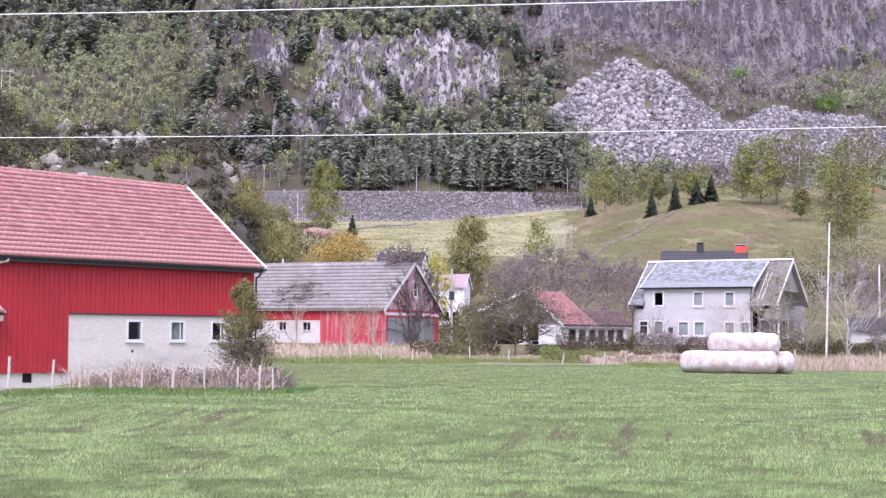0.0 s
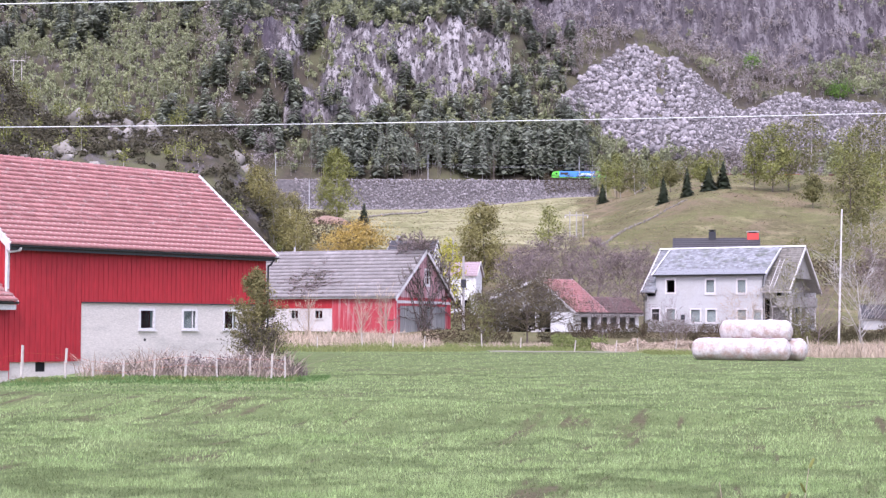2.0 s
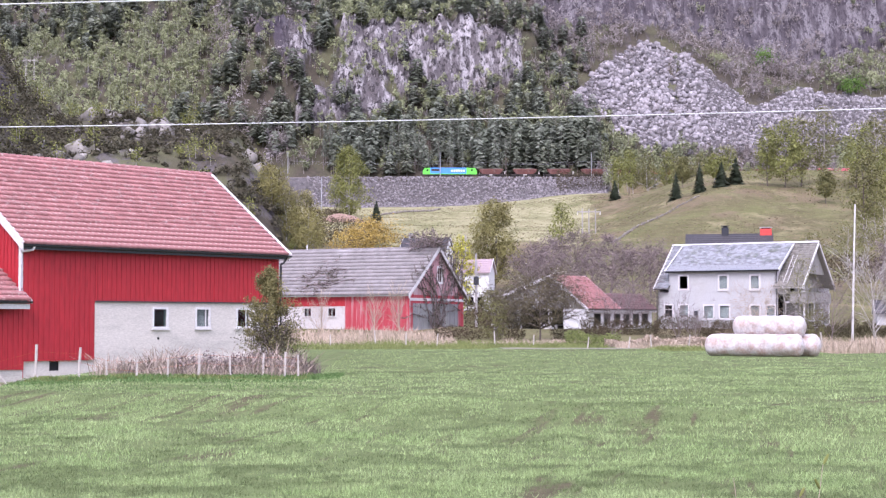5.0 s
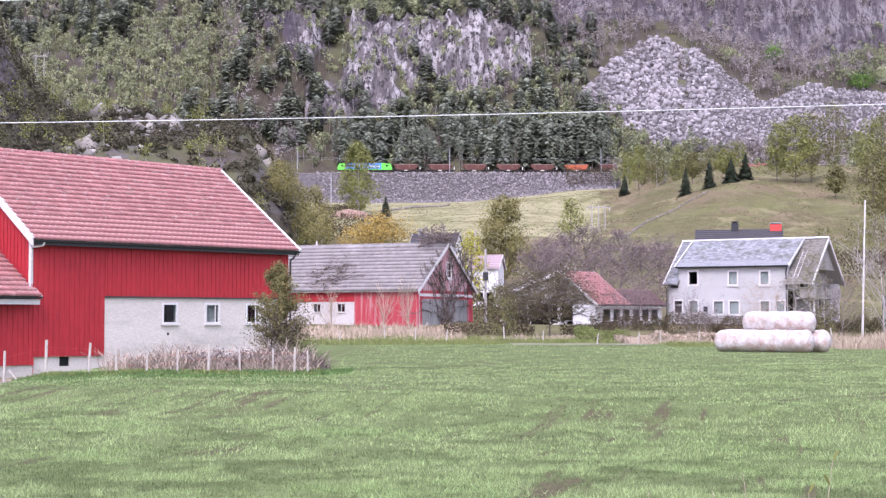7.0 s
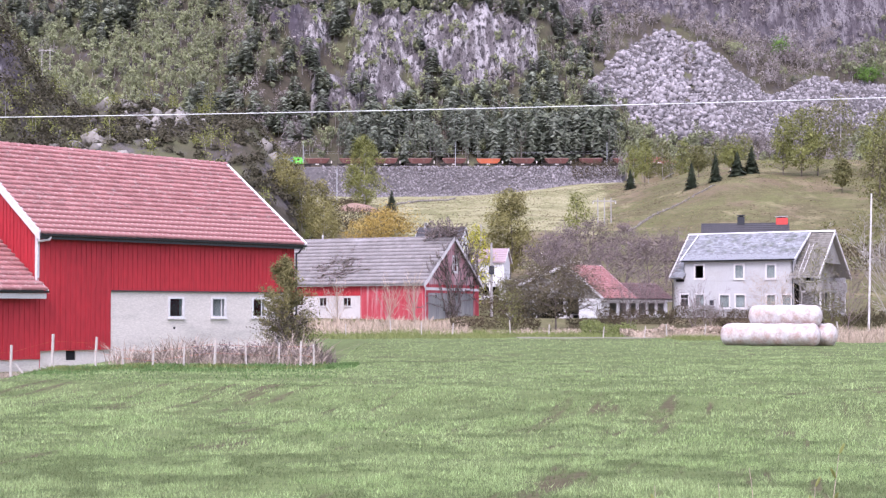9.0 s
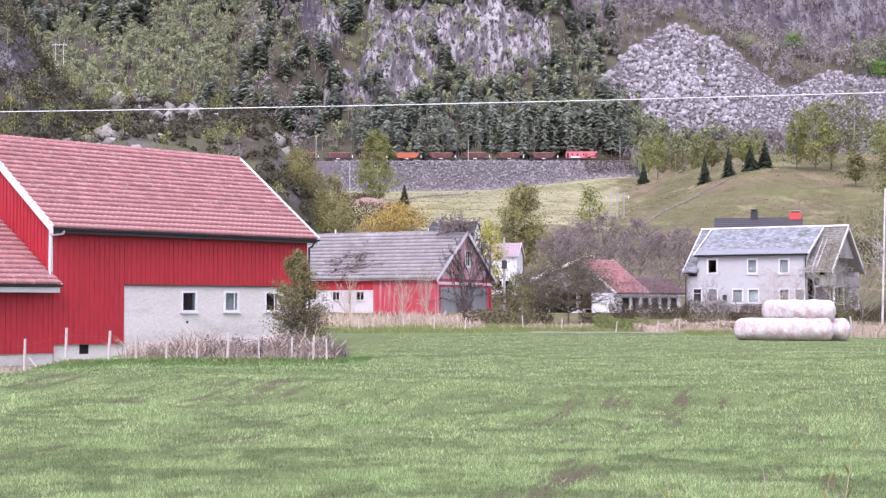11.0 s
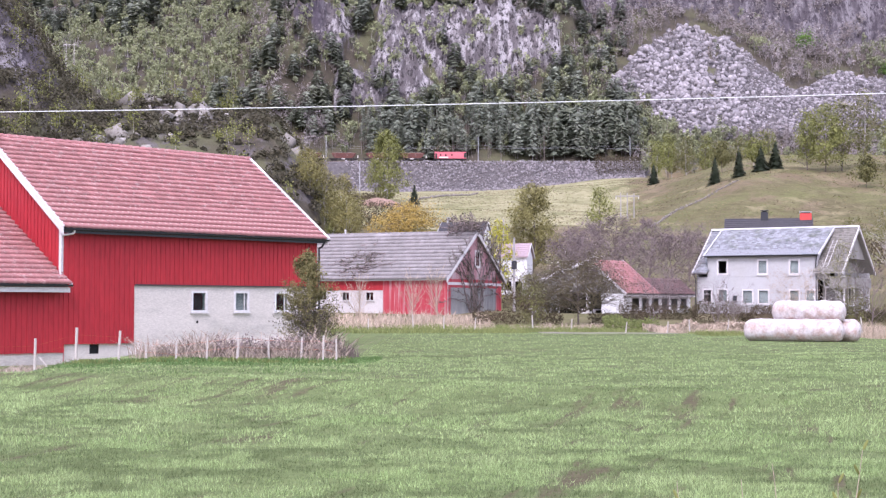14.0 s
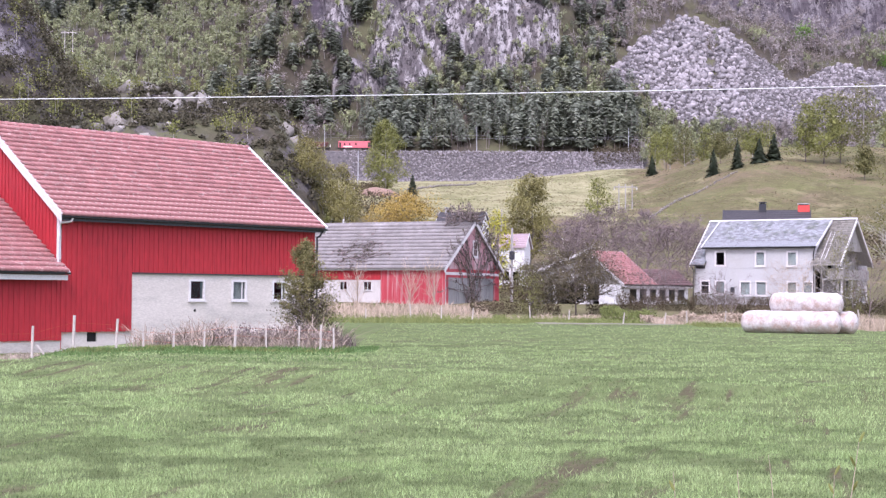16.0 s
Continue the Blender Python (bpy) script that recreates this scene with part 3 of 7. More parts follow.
def lay_tiles(parent, m, run, slope_len, tile_w, tile_l, kind, material, name="roof_tile", singles=0, rest_name="tiles", seed=3, keep=None, uneven=0.004, wave=0.045, lip=0.07):
    """Covers a slope (x along the eave, y up the slope, z out of it, by m) with tiles: the lowest rows as objects of their own, the rest as one mesh."""
    rng = np.random.RandomState(seed)
    v, f, me = kind(name, tile_w, tile_l, material, wave, 0.02, lip) if kind is tile_mesh else kind(name, tile_w, tile_l, material)
    nx, ny = int(round(run / tile_w)), int(round(slope_len / tile_l))
    V, F, made = [], [], 0
    for r in range(ny):
        for c in range(nx):
            x, y = c * tile_w + (tile_w / 2 * (r % 2) if kind is slate_mesh else 0), r * tile_l
            if keep and not keep(x + tile_w / 2, y + tile_l / 2):
                continue
            dx, dz = rng.uniform(-uneven, uneven), rng.uniform(0, uneven * 2)
            if made < singles:
                shared(name, me, parent, m @ Matrix.Translation((x + dx, y + dx, dz)))
                made += 1
            else:
                F.append(f + len(V) * len(v))
                V.append(v + (x + dx, y + dx, dz))
    if V:
        ob = new(rest_name, raw_mesh(rest_name, np.concatenate(V), np.concatenate(F), material))
        ob.parent, ob.matrix_basis = parent, m
        tagged(ob, kind="stuff")


def slope(x, y, z, rise, run):
    """The pose of a roof slope that starts at an eave point and climbs along +y."""
    return pose(x, y, z) @ Matrix.Rotation(math.atan2(rise, run), 4, "X")


def gutter(parent, a, b, r=0.075, material=DARK_METAL):
    """A half-round gutter."""
    a, b = Vector(a), Vector(b)
    bm = bmesh.new()
    d = (b - a).normalized()
    side = d.cross(Vector((0, 0, 1))).normalized()
    ring = []
    for p in (a, b):
        ring.append([bm.verts.new(p + side * (k * math.cos(t)) - Vector((0, 0, k * math.sin(t)))) for k, ts in ((r, range(7)), (r * 0.85, range(6, -1, -1)))
                     for t in [i * math.pi / 6 for i in ts]])
    n = len(ring[0])
    for i in range(n):
        bm.faces.new((ring[0][i], ring[1][i], ring[1][(i + 1) % n], ring[0][(i + 1) % n]))
    for q in ring:
        bm.faces.new(q)
    bmesh.ops.recalc_face_normals(bm, faces=bm.faces[:])
    return part("gutter", bm, material, parent)


def pipe(parent, points, r=0.045, material=WHITE_WOOD, name="downpipe"):
    bm = bmesh.new()
    for a, b in zip(points, points[1:]):
        rod(bm, a, b, r, r, 8)
    return part(name, bm, material, parent)


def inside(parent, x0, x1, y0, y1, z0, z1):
    """Black floor and back wall that paint an unlit room behind the openings."""
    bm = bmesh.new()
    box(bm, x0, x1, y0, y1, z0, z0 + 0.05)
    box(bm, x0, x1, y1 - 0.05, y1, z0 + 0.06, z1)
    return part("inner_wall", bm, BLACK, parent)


# ------------------------------------------------------------------ the big red barn
def build_barn():
    barn = empty("barn", pose(-15.28, 63.84, 0, 0, 0, 48.2), "big red wooden barn with concrete base and clay tile roof", "barn")
    L, W, E, R = 14.85, 5.6, 4.97, 9.07          # roof length, half span, eave and ridge heights
    x0, x1, yf = 0.22, 14.55, 0.38                # wall ends and front plane
    pitch = (R - E) / W

    def under(x_or_y):
        return E + pitch * (W - abs(x_or_y - W)) - 0.12
    # concrete base of the front with three windows
    wins = [(6.98, 7.88, 1.5, 2.45), (9.42, 10.32, 1.5, 2.45), (11.87, 12.77, 1.5, 2.45)]
    bm = wall_cells(bmesh.new(), 3.92, x1, -0.6, 2.68, yf, yf + 0.3, wins)
    part("base_wall", bm, CONCRETE, barn, "pale cast concrete wall with board marks")
    for i, (a, b, c, d) in enumerate(wins):
        window(barn, pose(a, yf - 0.01, c), b - a, d - c, border=0.095, bars=[("v", 0.72)] if i else [], curtain=CURTAIN if i == 1 else None, label="white framed barn window")
    # A black plug stands for the dark of the drain hole
    part("drain_hole", rod(bmesh.new(), (7.34, yf - 0.02, 1.08), (7.34, yf + 0.1, 1.08), 0.06, 0.06, 10), BLACK, barn)
    part("foundation", wall_cells(bmesh.new(), -7.0, 3.9, -0.8, 0.26, yf + 0.06, yf + 0.3, [(1.71, 2.2, -0.2, 0.2)]), CONCRETE, barn, "grey concrete foundation strip")
    # Black sheet in place of the dark behind the cellar opening
    part("vent_grille", boxed(1.71, 2.2, yf + 0.12, yf + 0.15, -0.2, 0.2), BLACK, barn, "dark cellar opening")
    # walls
    clad(part("front_wall", boards(wall_cells(bmesh.new(), x0, 3.9, 0.27, E, yf + 0.012, yf + 0.2), x0, 3.9, yf - 0.02, 0.22, E + 0.02, seed=2), RED_WOOD, barn, "red painted upright boards"))
    clad(part("upper_wall", boards(wall_cells(bmesh.new(), 3.91, x1, 2.70, E, yf + 0.012, yf + 0.2), 3.91, x1, yf - 0.02, 2.66, E + 0.02, seed=3), RED_WOOD, barn, "red painted upright boards"))
    part("drip_board", boxed(3.9, x1 + 0.03, yf - 0.10, yf - 0.045, 2.645, 2.70), DARK_METAL, barn)
    gable = bmesh.new()
    prism(gable, [(yf + 0.02, -0.5), (2 * W - yf, -0.5), (2 * W - yf, E), (W, R - 0.18), (yf + 0.02, E)], x0 + 0.03, x0 + 0.2, "x")
    part("gable_wall", gable, RED_WOOD, barn)
    bm = boards(bmesh.new(), 0.4, 2 * W - 0.4, 0, 0.3, lambda x: under(x), seed=4)
    clad(part("gable_cladding", bm, RED_WOOD, barn, "red painted upright boards", m=pose(x0 + 0.03, 0, 0) @ Matrix(((0, 1, 0, 0), (1, 0, 0, 0), (0, 0, 1, 0), (0, 0, 0, 1)))))
    far = bmesh.new()
    prism(far, [(yf, -0.5), (2 * W - yf, -0.5), (2 * W - yf, E), (W, R - 0.18), (yf, E)], x1 - 0.2, x1, "x")
    part("far_gable_wall", far, RED_WOOD, barn)
    part("back_wall", boxed(x0, x1, 2 * W - yf - 0.2, 2 * W - yf, -0.5, E), RED_WOOD, barn)
    part("corner_board", boxed(x0 - 0.03, x0 + 0.1, yf - 0.05, yf + 0.08, 2.75, E - 0.1), WHITE_WOOD, barn)
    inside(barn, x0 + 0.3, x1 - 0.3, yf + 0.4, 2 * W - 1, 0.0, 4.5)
    # roof
    roof = bmesh.new()
    t = 0.16
    prism(roof, [(0, E - t), (W, R - t), (2 * W, E - t), (2 * W, E - 0.02), (W, R - 0.02), (0, E - 0.02)], 0.05, L - 0.05, "x")
    part("roof_deck", roof, DARK_METAL, barn, "dark eaves board")
    n = math.hypot(W, R - E)
    lay_tiles(barn, slope(0.05, -0.06, E - 0.02, R - E, W), L - 0.1, n, 0.30, 0.365, tile_mesh, CLAY, singles=245, seed=5, wave=0.02, lip=0.10, uneven=0.006)
    lay_tiles(barn, pose(L - 0.05, 2 * W + 0.06, E - 0.02, 0, 0, 180) @ Matrix.Rotation(math.atan2(R - E, W), 4, "X"), L - 0.1, n, 0.30, 0.365, tile_mesh, CLAY, seed=6)
    ridge = bmesh.new()
    k = int(L / 0.38)
    for i in range(k):
        a = i * L / k
        rod(ridge, (a, W, R + 0.02), (a + L / k + 0.05, W, R + 0.035), 0.105, 0.125, 8)
    part("ridge_tiles", ridge, CLAY, barn)
    for nm, xx in (("verge_board", -0.02), ("verge_board", L - 0.03)):
        bm = bmesh.new()
        for s in (0, 1):
            y_e, y_r = (-0.1, W) if s == 0 else (2 * W + 0.1, W)
            prism(bm, [(y_e, E - 0.30), (y_r, R - 0.21), (y_r, R + 0.08), (y_e, E + 0.01)], xx, xx + 0.05, "x")
        part(nm, bm, WHITE_WOOD, barn, "white painted verge board")
        bm = bmesh.new()
        for s in (0, 1):
            y_e, y_r = (-0.1, W) if s == 0 else (2 * W + 0.1, W)
            prism(bm, [(y_e, E + 0.015), (y_r, R + 0.085), (y_r, R + 0.12), (y_e, E + 0.05)], xx - 0.02, xx + 0.16, "x")
        part("verge_cap", bm, WHITE_WOOD, barn)
    gutter(barn, (0.05, -0.12, E - 0.06), (L + 0.05, -0.12, E - 0.06))
    part("fascia", boxed(0.1, L - 0.1, -0.035, 0.0, E - 0.24, E - 0.04), DARK_METAL, barn)
    pipe(barn, [(L - 0.15, -0.1, E - 0.1), (L - 0.2, 0.12, E - 0.4), (L - 0.2, 0.3, E - 0.45), (L - 0.2, 0.3, 0.3)], material=DARK_METAL)
    pipe(barn, [(0.55, -0.1, E - 0.12), (0.52, -0.08, E - 0.25), (0.35, 0.1, E - 0.3), (0.2, 0.3, E - 0.32), (0.15, 0.3, 2.95)])
    # lower annex that carries the wall on
    AE, AL = 2.68, 7.0
    ar = AE + 0.667 * 5.6
    clad(part("annex_wall", boards(wall_cells(bmesh.new(), -AL, 0.2, -0.1, AE, yf + 0.012, yf + 0.2), -AL, 0.40, yf - 0.015, -0.11, AE + 0.2, seed=8), RED_WOOD, barn, "red painted upright boards"))
    part("annex_foundation", boxed(-AL, 0.38, yf + 0.01, yf + 0.055, -0.8, -0.11), CONCRETE, barn)
    deck = bmesh.new()
    prism(deck, [(-0.15, AE - 0.14), (5.6, ar - 0.14), (11.0, AE - 0.1), (11.0, AE), (5.6, ar - 0.02), (-0.15, AE - 0.02)], -AL, 0.2, "x")
    part("annex_roof_deck", deck, DARK_METAL, barn)
    lay_tiles(barn, slope(-AL + 0.1, -0.22, AE - 0.02, ar - AE, 5.75), AL + 0.2, math.hypot(5.75, ar - AE), 0.30, 0.365, tile_mesh, CLAY, rest_name="annex_tiles", seed=7, wave=0.02, lip=0.10)
    gutter(barn, (-AL, -0.26, AE - 0.05), (0.36, -0.26, AE - 0.05))
    part("annex_fascia", boxed(-AL, 0.34, -0.14, -0.10, AE - 0.36, AE - 0.15), WHITE_WOOD, barn, "white painted eaves board")
    bm = bmesh.new()
    prism(bm, [(-0.25, AE - 0.14), (0.30, AE + 0.24), (0.30, AE + 0.34), (-0.25, AE + 0.0)], 0.33, 0.38, "x")
    part("annex_verge", bm, WHITE_WOOD, barn)
    part("annex_end_wall", boxed(-AL, -AL + 0.2, yf, 10.8, -0.3, AE), RED_WOOD, barn)


# ------------------------------------------------------------------ the old weathered barn
def build_old_barn():
    ob = empty("old_barn", pose(0.61, 134.4, 0, 0, 0, 63.1), "old weathered red barn with grey tile roof and creeper", "barn")
    W, E, R, L = 6.0, 4.13, 8.36, 21.0

    def side(x, y):
        return pose(x, y, 0) @ pose(0, 0, 0, 0, 0, -90)
    # long wall: positions run from the near corner; s = distance from the corner
    holes = [(L - 10.6, L - 9.8, 2.25, 3.05), (L - 8.2, L - 7.35, 2.25, 3.05), (L - 12.95, L - 12.15, 2.3, 3.1)]
    m = side(0.42, L - 0.25)
    part("base_wall", wall_cells(bmesh.new(), 0, L - 6.75, -0.6, 3.2, 0, 0.3, [(a - 0.25, b - 0.25, c, d) for a, b, c, d in holes]), WHITEWASH, ob, "whitewashed masonry wall", m)
    for a, b, c, d in holes:
        window(ob, m @ pose(a - 0.25, -0.01, c), b - a, d - c, frame_mat=WHITEWASH, border=0.07, bars=[("v", 0.5)], label="small pale stable window")
    bm = boards(wall_cells(bmesh.new(), 0, L - 6.75, 3.22, E, 0.03, 0.2), 0, L - 6.75, 0.0, 3.18, E + 0.05, 0.16, seed=11)
    clad(part("upper_wall", bm, RED_WOOD, ob, "red painted boards under the eaves", m))
    bm = boards(wall_cells(bmesh.new(), L - 6.73, L - 0.5, 0.3, E, 0.03, 0.2), L - 6.73, L - 0.45, 0.0, 0.25, E + 0.05, 0.16, seed=12)
    clad(part("worn_wall", bm, RED_WORN, ob, "red boards with the paint flaked off", m))
    # gable: plinth, wide grey doors, boards above
    f = 0.30

    def top(x):
        return E + (R - E) / W * (W - abs(x - W)) - 0.18
    part("corner_board", boxed(0.40, 0.62, f - 0.06, f + 0.1, 0.3, E - 0.05), WHITE_WOOD, ob)
    clad(part("gable_wall", boards(wall_cells(bmesh.new(), 0.5, 11.6, 3.42, E + 0.1, f + 0.03, f + 0.2), 0.62, 11.55, f, 3.42, lambda x: min(top(x), 4.12), 0.2, seed=13), RED_WORN, ob, "dark red worn boards"))
    part("lintel", boxed(0.62, 11.55, f - 0.07, f - 0.03, 3.62, 3.86), WHITE_WOOD, ob, "pale weathered beam")
    bm = boards(bmesh.new(), 1.35, 10.2, f - 0.02, 4.14, top, 0.2, [(5.9, 7.0, 5.2, 6.75)], seed=14)
    clad(part("gable_panel", bm, RED_FADED, ob, "bleached pinkish gable boards"))
    core = bmesh.new()
    prism(core, [(0.5, 4.12), (11.5, 4.12), (W + 0.05, R - 0.22), (W - 0.05, R - 0.22)], f + 0.04, f + 0.12)
    part("gable_core", core, RED_WORN, ob)
    window(ob, pose(5.9, f - 0.04, 5.2), 1.1, 1.55, border=0.16, bars=[("v", 0.5), ("h", 0.5)], label="small white gable window")
    for i, (a, b) in enumerate(((1.15, 5.7), (5.75, 10.35))):
        d = part("door_leaf", boards(bmesh.new(), a, b, f, 0.5, 3.4, 0.18, seed=15 + i), GREY_DOOR, ob, "grey weathered barn door leaf")
        part("door_back", boxed(a, b, f + 0.02, f + 0.06, 0.5, 3.4), GREY_DOOR, d)
    clad(part("right_post_wall", boards(bmesh.new(), 10.4, 11.55, f, 0.5, 3.42, 0.2, seed=18), RED_WORN, ob))
    clad(part("left_post_wall", boards(bmesh.new(), 0.62, 1.12, f, 0.5, 3.42, 0.2, seed=19), RED_WORN, ob))
    part("plinth", boxed(0.45, 11.55, f + 0.02, f + 0.3, -0.6, 0.5), CONCRETE, ob)
    part("back_wall", boxed(0.5, 11.6, L - 0.45, L - 0.25, -0.6, E), RED_WORN, ob)
    part("far_wall", boxed(11.4, 11.6, 0.6, L - 0.3, -0.6, E), RED_WORN, ob)
    # roof
    deck = bmesh.new()
    prism(deck, [(0, E - 0.14), (W, R - 0.14), (12, E - 0.14), (12, E - 0.03), (W, R - 0.03), (0, E - 0.03)], 0.06, L)
    part("roof_deck", deck, POLE_WOOD, ob)
    n = math.hypot(W, R - E)
    base = pose(-0.05, L, E - 0.02, 0, 0, -90) @ Matrix.Rotation(math.atan2(R - E, W), 4, "X")
    lay_tiles(ob, base, L - 0.06, n, 0.42, 0.565, tile_mesh, GREY_TILE, singles=0, seed=21, uneven=0.008, wave=0.025, lip=0.16)
    base = pose(12.05, 0.06, E - 0.02, 0, 0, 90) @ Matrix.Rotation(math.atan2(R - E, W), 4, "X")
    lay_tiles(ob, base, L - 0.06, n, 0.36, 0.37, tile_mesh, GREY_TILE, singles=0, seed=22, rest_name="far_tiles", wave=0.06)
    bm = bmesh.new()
    for i in range(52):
        rod(bm, (W, i * 0.405, R + 0.01), (W, i * 0.405 + 0.43, R + 0.02), 0.10, 0.12, 7)
    part("ridge_tiles", bm, GREY_TILE, ob)
    for s in (0, 1):
        bm = bmesh.new()
        xe = -0.06 if s == 0 else 12.06
        prism(bm, [(xe, E - 0.32), (W, R - 0.28), (W, R + 0.10), (xe, E + 0.02)], -0.02, 0.05)
        part("verge_board", bm, WHITE_WOOD, ob, "peeling white verge board")
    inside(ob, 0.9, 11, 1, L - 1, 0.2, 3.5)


# ------------------------------------------------------------------ the grey two-storey house
def build_house():
    ob = empty("house", pose(25.05, 145.6, 0, 0, 0, -31.5) @ Matrix.Diagonal((0.957, 1, 1, 1)), "light grey two-storey house with a mossy slate roof and balconies", "house")
    L, H, E, R = 14.27, 4.71, 4.78, 8.70
    f = -4.3
    xr = 11.75                                      # end of the closed front
    ground = [(0.8, 1.8, 2.1, 3.38), (2.27, 3.35, 2.1, 3.38), (4.67, 5.8, 1.98, 3.32), (6.2, 7.33, 1.98, 3.32), (9.15, 10.2, 1.95, 3.3), (10.65, 11.65, 1.95, 3.3)]
    upper = [(2.25, 3.35, 4.58, 5.98), (6.15, 7.2, 4.55, 5.95), (9.15, 10.2, 4.52, 5.92)]
    part("front_wall", wall_cells(bmesh.new(), 0.22, xr, 1.75, 4.4, f, f + 0.25, ground), GREY_WALL, ob, "light grey sheeted wall")
    part("dormer_wall", wall_cells(bmesh.new(), 1.3, xr, 4.404, 6.25, f, f + 0.25, upper), GREY_WALL, ob, "light grey sheeted dormer wall")
    part("plinth", boxed(0.25, 13.9, f + 0.03, f + 0.3, 0.6, 1.75), PLINTH, ob)
    for i, (a, b, c, d) in enumerate(ground):
        window(ob, pose(a, f - 0.01, c), b - a, d - c, border=0.13, bars=[("h", 0.62)] if i == 0 else [], curtain=None if i == 0 else CURTAIN, label="white framed window")
    for i, (a, b, c, d) in enumerate(upper):
        window(ob, pose(a, f - 0.01, c), b - a, d - c, border=0.15, curtain=None if i == 0 else CURTAIN, label="white framed window" if i else "white framed window standing open")
    part("vent_box", boxed(3.85, 4.2, f - 0.16, f - 0.01, 2.3, 2.75, bevel=0.02), DARK_METAL, ob)
    part("left_gable_wall", prism(bmesh.new(), [(f, 0.6), (-f, 0.6), (-f, E), (0, R - 0.25), (f, E)], 0.22, 0.4, "x"), GREY_WALL, ob)
    part("back_wall", boxed(0.4, 13.9, -f - 0.2, -f, 0.6, E), GREY_WALL, ob)
    # open end with balcony and porch
    part("inner_front_wall", boxed(xr, 12.9, f + 1.6, f + 1.8, 1.6, 4.3), GREY_OLD, ob)
    iw = part("inner_gable_wall", wall_cells(bmesh.new(), -2.6, -f - 0.1, 1.5, 6.0, 0, 0.15, [(-1.6, -0.5, 1.8, 3.4), (0.9, 2.0, 1.8, 3.5), (-1.2, 0.0, 4.4, 5.8)]), GREY_OLD, ob, m=pose(12.9, 0, 0, 0, 0, 90))
    window(iw, pose(-1.6, -0.01, 1.8), 1.1, 1.6, border=0.12, bars=[("v", 0.5)], label="white porch window")
    window(iw, pose(0.9, -0.01, 1.8), 1.1, 1.7, border=0.12, label="white framed porch door")
    window(iw, pose(-1.2, -0.01, 4.4), 1.2, 1.4, border=0.12, label="white balcony window")
    part("end_wall_stub", boxed(11.76, 12.9, f, f + 0.2, 4.2, 4.75), GREY_OLD, ob)
    part("gable_triangle", prism(bmesh.new(), [(-2.9, 5.95), (2.9, 5.95), (0.05, R - 0.3), (-0.05, R - 0.3)], 13.75, 13.9, "x"), GREY_OLD, ob, "weathered grey gable boarding")
    part("balcony_floor", boxed(12.4, 14.35, f + 0.1, 3.2, 3.4, 3.52), PLINTH, ob)
    part("balcony_front", boxed(14.3, 14.38, f + 0.05, 3.2, 3.45, 4.3), GREY_OLD, ob, "grey boarded balcony front")
    part("balcony_side", boxed(12.9, 14.3, f + 0.05, f + 0.13, 3.45, 4.3), GREY_OLD, ob, "grey boarded balcony side")
    part("balcony_rail", boxed(12.9, 14.42, f + 0.03, f + 0.16, 4.3, 4.36), WHITE_WOOD, ob)
    for yy in (f + 0.15, -1.4, 0.9, 3.0):
        part("post", boxed(14.1, 14.24, yy, yy + 0.14, 0.7, 3.4), WHITE_WOOD, ob)
    part("porch_floor", boxed(11.8, 14.3, f + 0.1, 3.4, 0.5, 1.55), PLINTH, ob)
    part("porch_rail", boxed(14.12, 14.2, f + 0.3, 3.0, 2.0, 2.07), WHITE_WOOD, ob)
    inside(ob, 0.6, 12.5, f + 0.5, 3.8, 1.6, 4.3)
    # Upper floor and room wall coloured black for an unlit storey
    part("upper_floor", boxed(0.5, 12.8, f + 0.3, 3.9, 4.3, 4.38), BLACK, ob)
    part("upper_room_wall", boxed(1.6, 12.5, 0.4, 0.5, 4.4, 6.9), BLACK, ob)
    # roof: full gable, with a wide low-pitched dormer over the front
    n = math.hypot(H, R - E)
    p = (R - E) / H
    dk = bmesh.new()
    prism(dk, [(0, R - 0.14), (H, E - 0.14), (H, E - 0.02), (0, R - 0.02)], 0, L, "x")
    prism(dk, [(-H, E - 0.14), (0, R - 0.14), (0, R - 0.02), (-H, E - 0.02)], 0, 1.35, "x")
    prism(dk, [(-H, E - 0.14), (0, R - 0.14), (0, R - 0.02), (-H, E - 0.02)], 11.5, L, "x")
    part("roof_deck", dk, POLE_WOOD, ob)
    mfront = slope(0, -H, E, R - E, H)
    lay_tiles(ob, mfront, 1.35, n, 0.34, 0.26, slate_mesh, SLATE, "slate", 0, "slate_cover", 31, uneven=0.012)
    lay_tiles(ob, mfront @ Matrix.Translation((11.5, 0, 0)), L - 11.5, n, 0.34, 0.26, slate_mesh, MOSSY, "slate", 0, "mossy_slate_cover", 32, uneven=0.015)
    lay_tiles(ob, pose(L, H, E, 0, 0, 180) @ Matrix.Rotation(math.atan2(R - E, H), 4, "X"), L, n, 0.34, 0.26, slate_mesh, SLATE, "slate", 0, "rear_slate_cover", 33)
    DE, DY = 6.28, -4.62
    dd = bmesh.new()
    prism(dd, [(DY, DE - 0.12), (-0.02, R + 0.02), (-0.02, R + 0.14), (DY, DE)], 1.1, 12.05, "x")
    part("dormer_deck", dd, DARK_METAL, ob)
    rise, run = R + 0.13 - DE, -DY
    lay_tiles(ob, slope(1.1, DY - 0.03, DE + 0.0, rise, run), 10.95, math.hypot(rise, run), 0.34, 0.26, slate_mesh, SLATE, "slate", 120, "dormer_slate_cover", 34, uneven=0.012)
    for xx, side_name in ((1.3, "dormer_cheek"), (11.55, "dormer_cheek")):
        part(side_name, prism(bmesh.new(), [(f, 4.9), (f, 6.2), (-0.3, R - 0.15)], xx, xx + 0.12, "x"), GREY_WALL, ob)
